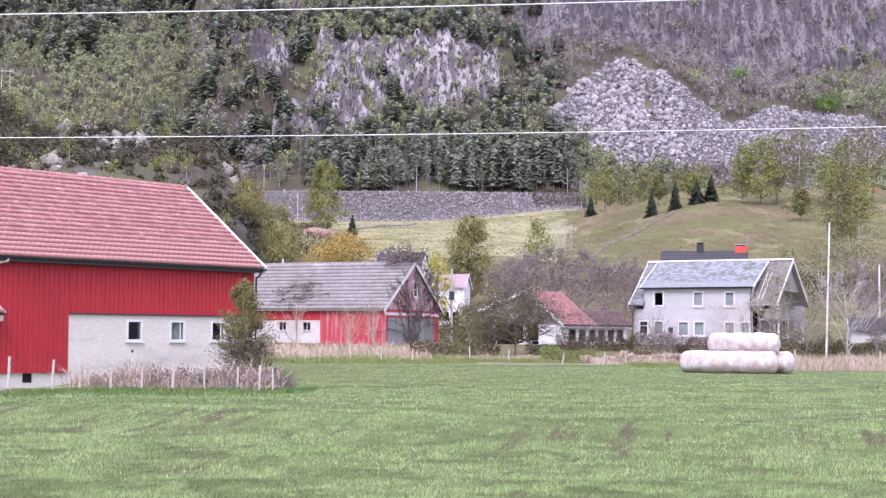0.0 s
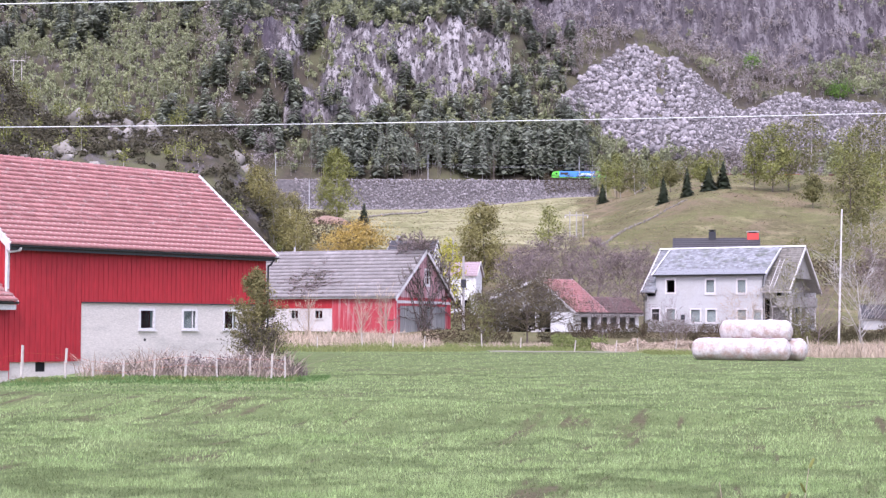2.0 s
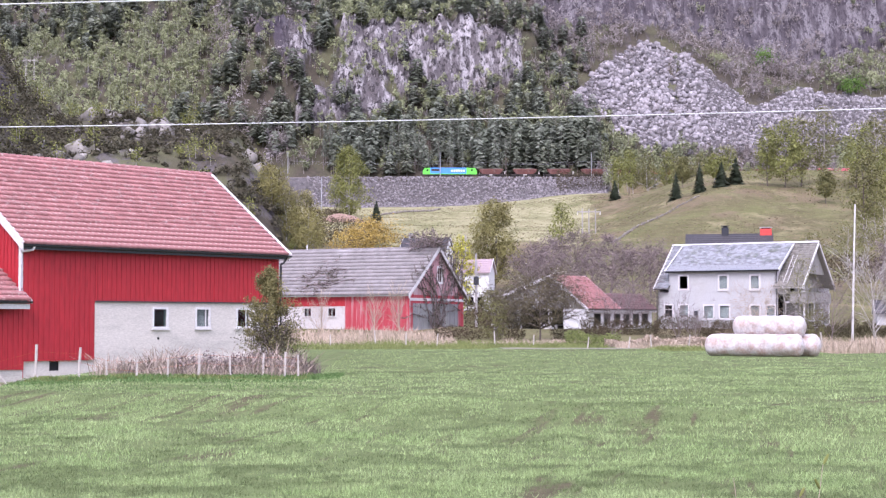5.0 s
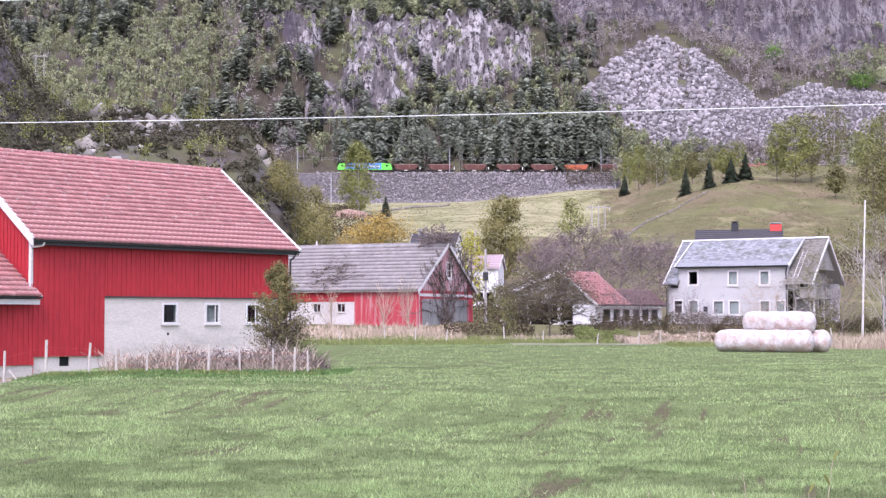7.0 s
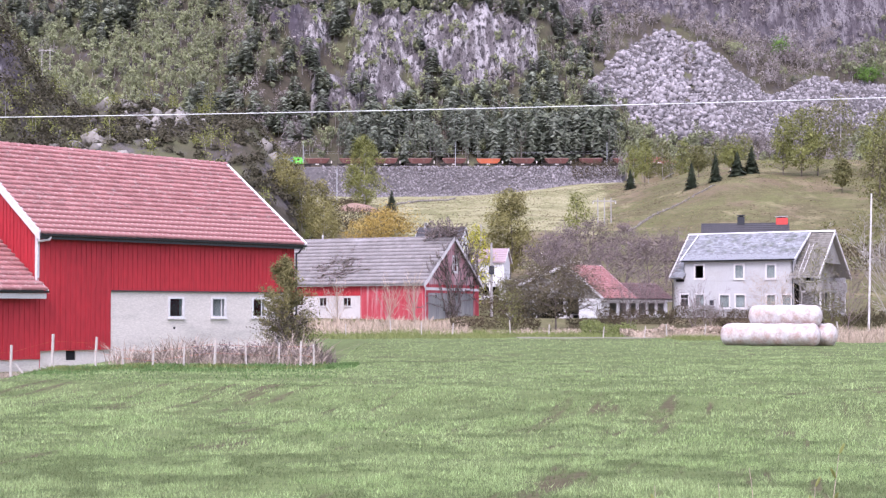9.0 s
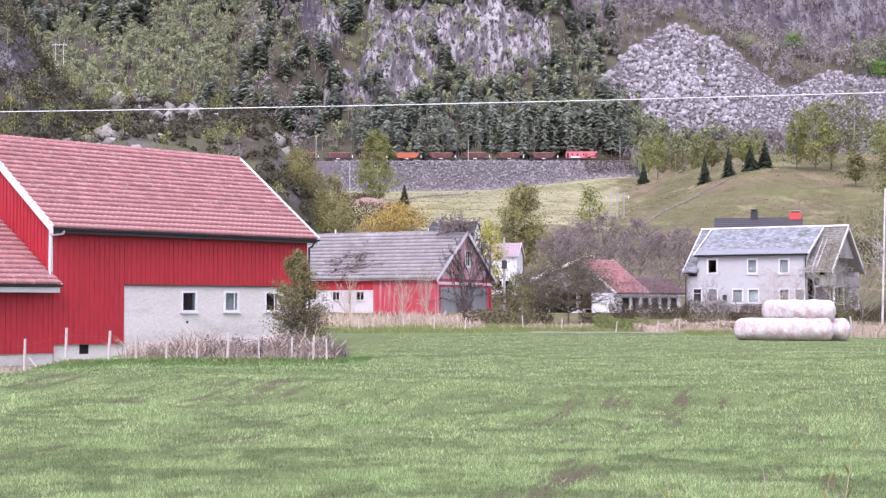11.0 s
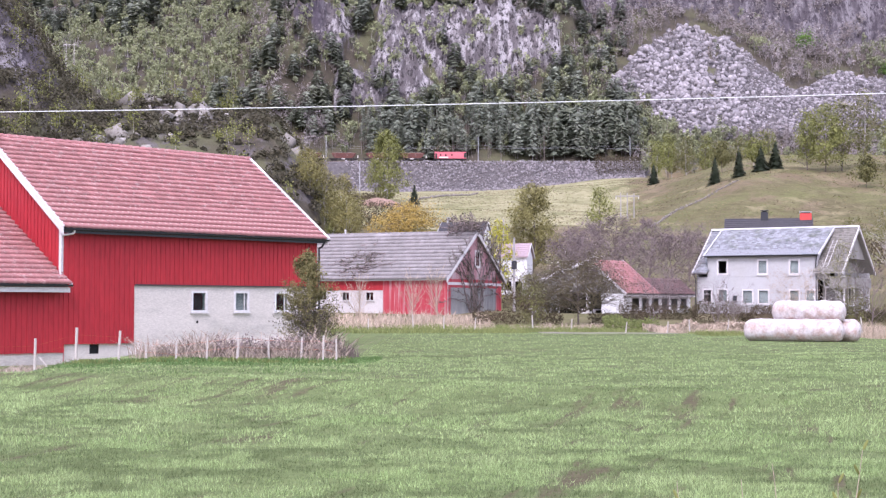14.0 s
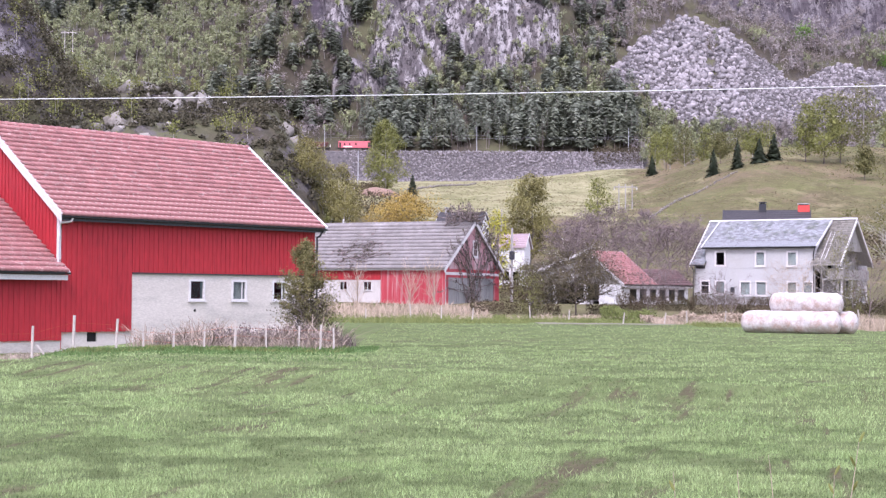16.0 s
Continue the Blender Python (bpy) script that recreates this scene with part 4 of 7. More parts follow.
    for xx in (1.02, 12.0):
        bm = bmesh.new()
        prism(bm, [(DY - 0.05, DE - 0.15), (-0.02, R - 0.02), (-0.02, R + 0.19), (DY - 0.05, DE + 0.06)], xx, xx + 0.1, "x")
        part("dormer_verge", bm, WHITE_WOOD, ob, "white painted verge board")
    gutter(ob, (1.05, DY - 0.08, DE - 0.03), (12.1, DY - 0.08, DE - 0.03))
    gutter(ob, (-0.05, -H - 0.06, E - 0.06), (1.3, -H - 0.06, E - 0.06))
    for xx in (-0.06, L - 0.02):
        bm = bmesh.new()
        for s in (-1, 1):
            prism(bm, [(s * (H + 0.08), E - 0.24), (0, R - 0.17), (0, R + 0.12), (s * (H + 0.08), E + 0.05)], xx, xx + 0.09, "x")
        part("verge_board", bm, WHITE_WOOD, ob, "white painted verge board")
    part("ridge_cap", prism(bmesh.new(), [(-0.16, R + 0.06), (0, R + 0.22), (0.16, R + 0.06)], -0.05, L + 0.05, "x"), WHITE_WOOD, ob, "white painted ridge capping")
    # ladder on the mossy slope
    lad = bmesh.new()
    for xx in (12.35, 12.75):
        rod(lad, (xx, 0.4, 0.1), (xx, 4.3, 0.1), 0.03, 0.03, 5)
    for i in range(11):
        rod(lad, (12.35, 0.6 + i * 0.34, 0.1), (12.75, 0.6 + i * 0.34, 0.1), 0.02, 0.02, 5)
    part("roof_ladder", lad, WHITE_WOOD, ob, "pale roof ladder", m=mfront)
    pipe(ob, [(0.1, -H - 0.05, E - 0.1), (0.15, f - 0.06, E - 0.5), (0.15, f - 0.06, 0.8)], material=DARK_METAL)
    pipe(ob, [(11.9, DY - 0.05, DE - 0.1), (11.7, f - 0.06, DE - 0.6), (11.7, f - 0.06, 0.8)], material=DARK_METAL)


build_barn()
build_old_barn()
build_house()

# ------------------------------------------------------------------ plants
def quads_at(rng, centres, size, flat=0.3, aspect=0.6, out=None):
    """Small leaf sprays: one four-cornered blade at each centre, turned at random."""
    n = len(centres)
    a = rng.normal(size=(n, 3))
    a[:, 2] *= 1 - flat
    a /= np.linalg.norm(a, axis=1)[:, None] + 1e-9
    if out is not None:
        # sprays that face outwards from the crown, so that it reads as round
        o = out / (np.linalg.norm(out, axis=1)[:, None] + 1e-9) + np.array([0, 0, 0.25]) + 0.6 * rng.normal(size=(n, 3))
        o /= np.linalg.norm(o, axis=1)[:, None] + 1e-9
        a = np.cross(o, a)
        a /= np.linalg.norm(a, axis=1)[:, None] + 1e-9
        b = np.cross(o, a)
    else:
        b = np.cross(a, rng.normal(size=(n, 3)))
    b /= np.linalg.norm(b, axis=1)[:, None] + 1e-9
    s = size * rng.uniform(0.6, 1.35, size=(n, 1))
    a, b = a * s * 0.5, b * s * 0.5 * aspect
    V = np.stack([centres - a, centres + b * 0.9, centres + a, centres - b * 0.9], 1).reshape(-1, 3)
    return V, np.arange(4 * n).reshape(-1, 4)


def sticks(rng, A, B, r0, r1):
    """Thin three-sided bars from A to B (arrays)."""
    d = B - A
    d = d / (np.linalg.norm(d, axis=1)[:, None] + 1e-9)
    side = np.cross(d, np.array([0.31, 0.82, 0.47]))
    side /= np.linalg.norm(side, axis=1)[:, None] + 1e-9
    up = np.cross(d, side)
    ring = [side, -0.5 * side + 0.87 * up, -0.5 * side - 0.87 * up]
    r0, r1 = np.reshape(r0, (-1, 1)) * np.ones((len(A), 1)), np.reshape(r1, (-1, 1)) * np.ones((len(A), 1))
    V = np.stack([A + k * r0 for k in ring] + [B + k * r1 for k in ring], 1).reshape(-1, 3)
    i = np.arange(len(A))[:, None] * 6
    F = np.concatenate([i + np.array(q) for q in ((0, 1, 4, 3), (1, 2, 5, 4), (2, 0, 3, 5))], 0)
    return V, F


def join(parts):
    V, F, k = [], [], 0
    for v, f in parts:
        if len(v):
            V.append(v)
            F.append(f + k)
            k += len(v)
    return np.concatenate(V), np.concatenate(F)


def branching(rng, h, spread, levels, start=0.25, trunk_r=0.0, up=0.75, many=5, bend=0.06):
    """Limbs of a tree of height h: lists of bars with their radii, and the tips."""
    r = trunk_r or h * 0.014
    k = 6
    pts = np.zeros((k + 1, 3))
    pts[:, 2] = np.linspace(0, h * 0.92, k + 1)
    pts[1:, :2] += np.cumsum(rng.normal(0, bend * h / k, (k, 2)), 0)
    A, B = list(pts[:-1]), list(pts[1:])
    rad = list(np.linspace(r, r * 0.25, k + 1))
    R0, R1 = rad[:-1], rad[1:]
    tips = [pts[-1]]
    roots = []
    for i in range(levels[0]):
        s = start + (1 - start) * (i + rng.uniform(0, 0.8)) / levels[0]
        s = min(s, 0.97)
        j = min(int(s * k), k - 1)
        p = pts[j] + (pts[j + 1] - pts[j]) * (s * k - j)
        ang = rng.uniform(0, 2 * math.pi)
        ln = spread * (1.15 - 0.75 * (s - start) / (1 - start)) * rng.uniform(0.7, 1.15)
        q = p + np.array([math.cos(ang) * ln, math.sin(ang) * ln, ln * up * rng.uniform(0.5, 1.3)])
        A.append(p), B.append(q), R0.append(r * 0.42 * (1.2 - s)), R1.append(r * 0.14)
        roots.append((p, q, ln))
        tips.append(q)
    for depth in range(1, len(levels)):
        nxt = []
        for p, q, ln in roots:
            for i in range(levels[depth]):
                s = rng.uniform(0.3, 1.0)
                a = p + (q - p) * s
                d = (q - p) / (np.linalg.norm(q - p) + 1e-9) + rng.normal(0, 0.55, 3) + np.array([0, 0, 0.15])
                l2 = ln * rng.uniform(0.35, 0.6)
                b = a + d / np.linalg.norm(d) * l2
                A.append(a), B.append(b), R0.append(r * 0.16 / depth), R1.append(r * 0.05 / depth)
                nxt.append((a, b, l2))
                tips.append(b)
        roots = nxt
    return np.array(A), np.array(B), np.array(R0), np.array(R1), np.array(tips)


def leafy_tree(name, x, y, h, width, leaf, bark=BARK, leaves=900, leaf_size=0.3, levels=(14, 4), start=0.22, up=0.6, label="", category="tree", group="",
               seed=1, droop=0.0, cluster=0.5, thick=1.0, z=None, extra_leaf=None, aspect=0.6, fill=0.55, peak=0.42):
    """A tree with tapered trunk, limbs, twigs and a loose crown that follows them."""
    rng = np.random.RandomState(seed)
    A, B, r0, r1, tips = branching(rng, h, width * 0.5, levels, start, up=up, trunk_r=h * 0.013 * thick)
    ob = empty(name, pose(x, y, (ground_z(x, y) if z is None else z) - 0.08), label, category, group)
    v, f = sticks(rng, A, B, np.maximum(r0, 0.006), np.maximum(r1, 0.004))
    t = new("trunk", raw_mesh("trunk", v, f, bark))
    t.parent = ob
    n1 = int(leaves * (1 - fill))
    k = rng.randint(0, len(tips), n1)
    c = tips[k] + rng.normal(0, cluster, (n1, 3)) * np.array([1, 1, 0.8])
    # the body of the crown: widest at the share "peak" of its height, broken by gaps
    n2 = int((leaves - n1) * 1.8)
    t, ang = rng.beta(1.6, 1.5, n2), rng.uniform(0, 2 * math.pi, n2)
    prof = np.where(t < peak, np.sqrt(np.clip(t / peak, 0, 1)), np.sqrt(np.clip(1 - np.clip((t - peak) / (1 - peak), 0, 1) ** 1.6, 0, 1)))
    lump = 1 + 0.9 * fbm(ang * 2.2 + seed, t * 9, 1.0, 3, seed)
    rr = width * 0.5 * prof * lump * rng.uniform(0.15, 1, n2) ** 0.5
    c2 = np.stack([np.cos(ang) * rr, np.sin(ang) * rr, h * (start + (1.02 - start) * t)], 1)
    c2 = c2[fbm(ang * 3.1 + 5 * seed, t * 11, 1.0, 2, seed + 3) > -0.12]
    c = np.concatenate([c, c2])
    c[:, 2] -= np.abs(rng.normal(0, droop, len(c))) if droop else 0
    c[:, 2] = np.maximum(c[:, 2], 0.15)
    if leaf:
        v, f = quads_at(rng, c, leaf_size, 0.3, aspect, (c - np.array([0, 0, h * (start + 0.35 * (1 - start))])) * np.array([1, 1, 0.6]) if aspect > 0.3 else None)
        cr = new("crown", raw_mesh("crown", v, f, leaf))
        cr.parent = ob
    if extra_leaf:
        k = rng.randint(0, len(tips), leaves // 16)
        v, f = quads_at(rng, tips[k] + rng.normal(0, cluster * 0.7, (len(k), 3)), leaf_size * 0.7)
        cr = new("blossom", raw_mesh("blossom", v, f, extra_leaf))
        cr.parent = ob
    return ob


def conifer(rng, h, w, tiers=11, arms=9, base=0.08):
    """Blades of a spruce: tiers of drooping boughs, each a few ragged sprays."""
    Vs = []
    for i in range(tiers):
        s = base + (1 - base) * i / tiers
        rad = w * 0.5 * (1 - s) ** 0.85 + 0.15
        n = max(4, int(arms * (1 - 0.5 * s)))
        ang = rng.uniform(0, 2 * math.pi) + np.arange(n) * 2 * math.pi / n + rng.normal(0, 0.25, n)
        ln = rad * rng.uniform(0.65, 1.2, n)
        z0 = h * s + rng.normal(0, h * 0.01, n)
        dx, dy = np.cos(ang), np.sin(ang)
        tip = np.stack([dx * ln, dy * ln, z0 - ln * rng.uniform(0.15, 0.5, n)], 1)
        root = np.stack([dx * 0.05, dy * 0.05, z0 + h / tiers * 0.55], 1)
        mid = (tip * 0.55 + root * 0.45) + np.stack([-dy, dx, np.zeros(n)], 1) * (ln * 0.26)[:, None]
        mid2 = (tip * 0.55 + root * 0.45) - np.stack([-dy, dx, np.zeros(n)], 1) * (ln * 0.26)[:, None] - np.array([0, 0, 0.1 * h / tiers])
        Vs.append(np.stack([root, mid, tip, mid2], 1).reshape(-1, 3))
    top = np.array([[0, 0, h], [0.12, 0, h * 0.9], [0, 0, h * 0.86], [-0.1, 0.06, h * 0.9]])
    V = np.concatenate(Vs + [top])
    return V, np.arange(len(V)).reshape(-1, 4)


def spruce_tree(x, y, h, w, seed, label="dark green young spruce at the edge of the pasture", group="young spruces on the slope"):
    rng = np.random.RandomState(seed)
    ob = empty("spruce", pose(x, y, ground_z(x, y) - 0.1), label, "tree", group)
    part("trunk", rod(bmesh.new(), (0, 0, 0), (0, 0, h * 0.85), h * 0.018, 0.02, 6), BARK, ob)
    a, b = conifer(rng, h, w * 1.45, 22, 15, 0.03), conifer(rng, h * 0.98, w * 1.2, 20, 14, 0.05)
    v, f = join([a, b])
    c = new("crown", raw_mesh("crown", v, f, NEEDLE_NEAR))
    c.parent = ob
    return ob


def barn_conifer(x, y, h, w):
    """A loose cone of thin rising boughs set with feathery sprays, open and twiggy below."""
    rng = np.random.RandomState(122)
    ob = empty("conifer", pose(x, y, ground_z(x, y) - 0.05), "feathery olive conical conifer against the red barn", "conifer")
    n = 150
    t = np.sort(rng.uniform(0.03, 0.97, n))
    ang = rng.uniform(0, 2 * math.pi, n)
    ln = (w * 0.5 * (1 - t) ** 0.75 + 0.10) * rng.uniform(0.65, 1.15, n)
    A = np.stack([0.03 * np.cos(ang), 0.03 * np.sin(ang), t * h * 0.92], 1)
    B = A + np.stack([np.cos(ang) * ln, np.sin(ang) * ln, ln * rng.uniform(0.35, 0.9, n)], 1)
    v, f = join([sticks(rng, A, B, 0.012, 0.004), sticks(rng, np.array([[0.0, 0.0, 0.0], [0.02, 0.0, h * 0.5]]), np.array([[0.02, 0.0, h * 0.5], [0.0, 0.03, h * 0.97]]), np.array([0.06, 0.035]), np.array([0.035, 0.008]))])
    part_trunk = new("trunk", raw_mesh("trunk", v, f, BARK))
    part_trunk.parent = ob
    k = rng.randint(0, n, 15000)
    k = k[rng.uniform(size=len(k)) < (0.35 + 0.65 * smooth01(t[k], 0.05, 0.4))]
    s = rng.uniform(0.2, 1.08, len(k))[:, None]
    c = A[k] + (B[k] - A[k]) * s + rng.normal(0, 0.055, (len(k), 3)) * np.array([1, 1, 1.3])
    v, f = quads_at(rng, c, 0.105, 0.0, 0.34)
    crown = new("crown", raw_mesh("crown", v, f, LEAF_JUNIPER))
    crown.parent = ob


# ------------------------------------------------------------------ woods on the mountain side
def scatter(rng, n, u0, u1, y0, y1):
    """Places spread evenly over a wedge of the slope."""
    y = np.sqrt(rng.uniform(y0 * y0, y1 * y1, n))
    return rng.uniform(u0, u1, n) * y, y


def open_ground(x, y, keep_rock=0.25, rng=None):
    """True where trees may stand: thin on rock, none on fallen stone."""
    s, c = scree_mask(x, y), cliff_mask(x, y)
    dice = rng.uniform(size=len(x))
    return (s < 0.25) & (dice > c * (1 - keep_rock))


def wood_mesh(name, v, f, material, trees, label):
    """A wood as one mesh; trees gives each corner the nature of its tree, from 0 to 1."""
    me = raw_mesh(name, v, f, material)
    if trees is not None:
        me.attributes.new("tree", "FLOAT", "POINT").data.foreach_set("value", np.asarray(trees, np.float32))
    return tagged(new(name, me), label, "trees", kind="stuff")


def build_woods():
    rng = np.random.RandomState(17)
    dark, pale, kinds = [], [], {"dark": [], "pale": [], "leaf": [], "grey": [], "pine": []}
    stems, bare, pine_stems = [], [], []
    C_leaf, O_leaf, C_grey, C_pine = [], [], [], []

    def place(v, f, x, y, z, turn):
        c, s = math.cos(turn), math.sin(turn)
        r = v @ np.array([[c, s, 0], [-s, c, 0], [0, 0, 1]])
        return r + np.array([x, y, z]), f

    spruces = [conifer(rng, 1.0, w, 24, 8, 0.1) for w in (0.20, 0.23, 0.26, 0.19, 0.24, 0.28)]

    def spruce_at(a, b, h, wide, low, dark_share):
        v, f = spruces[rng.randint(6)]
        z = ground_z(a, b) - 0.3
        which, heap = ("dark", dark) if rng.uniform() < dark_share else ("pale", pale)
        heap.append(place(v * np.array([h * wide, h * wide, h * (1 - low)]) + np.array([0, 0, h * low]), f, a, b, z, rng.uniform(0, 6.28)))
        kinds[which].append(np.full(len(v), rng.uniform() ** 1.3))
        stems.append((np.array([a, b, z]), np.array([a, b, z + h * 0.88]), h * 0.011))

    # the plantation along the line: pines with bare stems, thick dark spruces towards one end
    x, y = scatter(rng, 280, -0.05, 0.127, 655, 676)
    ok = open_ground(x, y, 0.45, rng)
    for a, b in zip(x[ok], y[ok]):
        u = a / b
        h = rng.uniform(11, 16.5) * (1.0 if u > 0.05 else 0.88)
        z = ground_z(a, b) - 0.3
        if rng.uniform() < (0.35 if 0.068 < u < 0.122 else 0.75):
            n = rng.randint(40, 64)
            s = rng.beta(1.3, 1.2, n)
            w = h * 0.11 * (1.15 - 0.8 * s)
            ang = rng.uniform(0, 6.28, n)
            C_pine.append(np.stack([a + np.cos(ang) * w * rng.uniform(0.2, 1, n), b + np.sin(ang) * w * rng.uniform(0.2, 1, n), z + h * (0.38 + 0.62 * s)], 1))
            kinds["pine"].append(np.full(n * 4, rng.uniform()))
            lean = rng.normal(0, 0.012 * h, 2)
            pine_stems.append((np.array([a, b, z]), np.array([a + lean[0], b + lean[1], z + h * 0.97]), h * 0.012))
        else:
            spruce_at(a, b, h * 1.08, 1.15, 0.12, 0.6 if u > 0.06 else 0.25)
    # single conifers all over, in loose companies
    x, y = scatter(rng, 2300, -0.34, 0.34, 668, 850)
    u = x / y
    density = fbm(x, y, 60, 3, 71) + 0.30 * smooth01(u, -0.06, 0.02) * (1 - smooth01(u, 0.11, 0.15)) + 0.25 * smooth01(y, 745, 790) - 0.45 * smooth01(u, 0.185, 0.215)
    ok = open_ground(x, y, 0.12, rng) & (density > 0.06)
    for a, b in zip(x[ok], y[ok]):
        spruce_at(a, b, rng.uniform(7, 14), 1.35, 0.14, 0.3)
    # broadleaf: rounded crowns made of many sprays over pale stems, and leafless ones between
    x, y = scatter(rng, 6900, -0.34, 0.34, 657, 845)
    ok = open_ground(x, y, 0.42, rng)
    x, y = x[ok], y[ok]
    edge = scatter(rng, 300, 0.122, 0.34, 651, 668)
    front = scatter(rng, 60, 0.128, 0.30, 624, 640)
    x, y = np.concatenate([x, edge[0], front[0]]), np.concatenate([y, edge[1], front[1]])
    u = x / y
    keep = ~((u > -0.05) & (u < 0.122) & (y < 676)) | (rng.uniform(size=len(x)) < 0.35)
    x, y, u = x[keep], y[keep], u[keep]
    mood = (fbm(x, y, 75, 3, 81) + 0.16 * rng.normal(size=len(x)) + 0.12 + 0.12 * smooth01(-u, 0.10, 0.16) + 0.22 * smooth01(u, 0.03, 0.06) * (1 - smooth01(u, 0.10, 0.13)) - 0.30 * smooth01(u, 0.15, 0.22) * smooth01(y, 715, 735)
            + 0.14 * smooth01(u, 0.12, 0.13) * (1 - smooth01(y, 668, 680)) - 0.22 * smooth01(u, -0.125, -0.11) * (1 - smooth01(u, -0.06, -0.045)))
    for a, b, md in zip(x, y, mood):
        z = ground_z(a, b) - 0.2
        green = md > 0.06
        h = rng.uniform(5.5, 10.5) * (0.95 if b < 668 else 1.0)
        w = h * rng.uniform(0.40, 0.62) * (0.75 if b < 668 else 1.0)
        if green:
            n = int(rng.uniform(62, 92))
            k = rng.randint(4, 7)
            lobes = rng.normal(size=(k, 3)) * np.array([w * 0.24, w * 0.24, h * 0.13]) + np.array([0, 0, h * 0.62])
            d = rng.normal(size=(n, 3)) + np.array([0, 0, 0.45])
            d /= np.linalg.norm(d, axis=1)[:, None]
            pick = rng.randint(0, k, n)
            c = lobes[pick] + d * np.array([w * 0.25, w * 0.25, h * 0.16]) * rng.uniform(0.6, 1.1, (n, 1))
            C_leaf.append(c + np.array([a, b, z]))
            O_leaf.append(d)
            kinds["leaf"].append(np.full(n * 4, np.clip(0.55 - 1.3 * (md - 0.06) + rng.normal(0, 0.25), 0, 1)))
            lean = rng.normal(0, 0.06 * h, 2)
            stems.append((np.array([a, b, z]), np.array([a + lean[0], b + lean[1], z + h * 0.8]), h * 0.010))
        else:
            n = int(rng.uniform(46, 72))
            lobes = rng.normal(size=(7, 3)) * np.array([w * 0.3, w * 0.3, h * 0.17]) + np.array([0, 0, h * 0.6])
            C_grey.append(lobes[rng.randint(0, 7, n)] + rng.normal(size=(n, 3)) * np.array([w * 0.17, w * 0.17, h * 0.1]) + np.array([a, b, z]))
            kind_value = np.clip(rng.normal(0.5, 0.33), 0, 1)
            kinds["grey"].append(np.full(n * 4, kind_value))
            p0 = np.array([a, b, z])
            for _ in range(3):
                q = p0 + np.array([rng.normal(0, w * 0.32), rng.normal(0, w * 0.32), h * rng.uniform(0.6, 1.0)])
                bare.append((p0 + np.array([0, 0, h * rng.uniform(0.0, 0.3)]), q, 0.055))

    def of(which):
        return np.concatenate(kinds[which])
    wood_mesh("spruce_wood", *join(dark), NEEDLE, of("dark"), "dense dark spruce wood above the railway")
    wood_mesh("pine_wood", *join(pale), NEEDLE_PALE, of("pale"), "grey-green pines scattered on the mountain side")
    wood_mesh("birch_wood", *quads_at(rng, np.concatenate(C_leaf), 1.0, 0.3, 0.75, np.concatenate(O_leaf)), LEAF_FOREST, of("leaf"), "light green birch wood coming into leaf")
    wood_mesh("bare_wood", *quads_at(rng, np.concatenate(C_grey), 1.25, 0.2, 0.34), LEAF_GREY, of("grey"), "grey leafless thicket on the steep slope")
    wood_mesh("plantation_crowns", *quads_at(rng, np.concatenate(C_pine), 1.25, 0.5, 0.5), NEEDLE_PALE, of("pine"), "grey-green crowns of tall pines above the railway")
    for name, heap, material, label in (("plantation_stems", pine_stems, PINE_BARK, "tall bare pine stems above the railway"), ("tree_stems", stems, BIRCH_BARK, "pale slender stems in the woods"),
                                        ("bare_stems", bare, LEAF_GREY, "grey leafless stems on the slope")):
        A, B, R = (np.array(k) for k in zip(*heap))
        wood_mesh(name, *sticks(rng, A, B, R, R * 0.4), material, None, label)


def build_knoll_scrub():
    """Low dark bushes, heather and young birches over the rocky knoll."""
    rng = np.random.RandomState(23)
    x, y = scatter(rng, 1750, -0.33, -0.065, 250, 372)
    dark, outward, light, stems = [], [], [], []
    for a, b in zip(x, y):
        z = ground_z(a, b)
        steep = abs(float(height(a, b + 1) - height(a, b - 1))) / 2
        if z < 12 or (steep > 1.1 and rng.uniform() < 0.5):
            continue
        if rng.uniform() < (0.06 if a / b > -0.22 else 0.14):
            h = rng.uniform(3, 6.5)
            n = 150
            c = rng.normal(size=(n, 3)) * np.array([h * 0.15, h * 0.15, h * 0.24]) + np.array([a, b, z + h * 0.6])
            light.append(c)
            stems.append((np.array([a, b, z]), np.array([a + rng.normal(0, 0.3), b, z + h * 0.9]), 0.06))
        else:
            h = rng.uniform(0.7, 2.6) if a / b > -0.222 else rng.uniform(1.5, 4.6)
            if fbm(a, b, 22, 3, 28) < -0.10 and a / b > -0.222:
                continue
            n = 84
            d = rng.normal(size=(n, 3))
            d[:, 2] = np.abs(d[:, 2])
            d /= np.linalg.norm(d, axis=1)[:, None]
            dark.append(d * np.array([h * 0.72, h * 0.72, h * 0.85]) * rng.uniform(0.55, 1.1, (n, 1)) + np.array([a, b, z]))
            outward.append(d)
    v, f = quads_at(rng, np.concatenate(dark), 0.62, 0.2, 0.65, np.concatenate(outward))
    tagged(new("knoll_scrub", raw_mesh("knoll_scrub", v, f, LEAF_DARK)), "dark low juniper scrub over the rocky knoll", "bushes", kind="stuff")
    v, f = quads_at(rng, np.concatenate(light), 0.4, 0.2, 0.7)
    tagged(new("knoll_birches", raw_mesh("knoll_birches", v, f, LEAF_BIRCH)), "small fresh green birches on the knoll", "trees", kind="stuff")
    A, B, R = (np.array(k) for k in zip(*stems))
    tagged(new("knoll_stems", raw_mesh("knoll_stems", *sticks(rng, A, B, R, R * 0.4), BIRCH_BARK)), "thin pale birch stems on the knoll", "trees", kind="stuff")


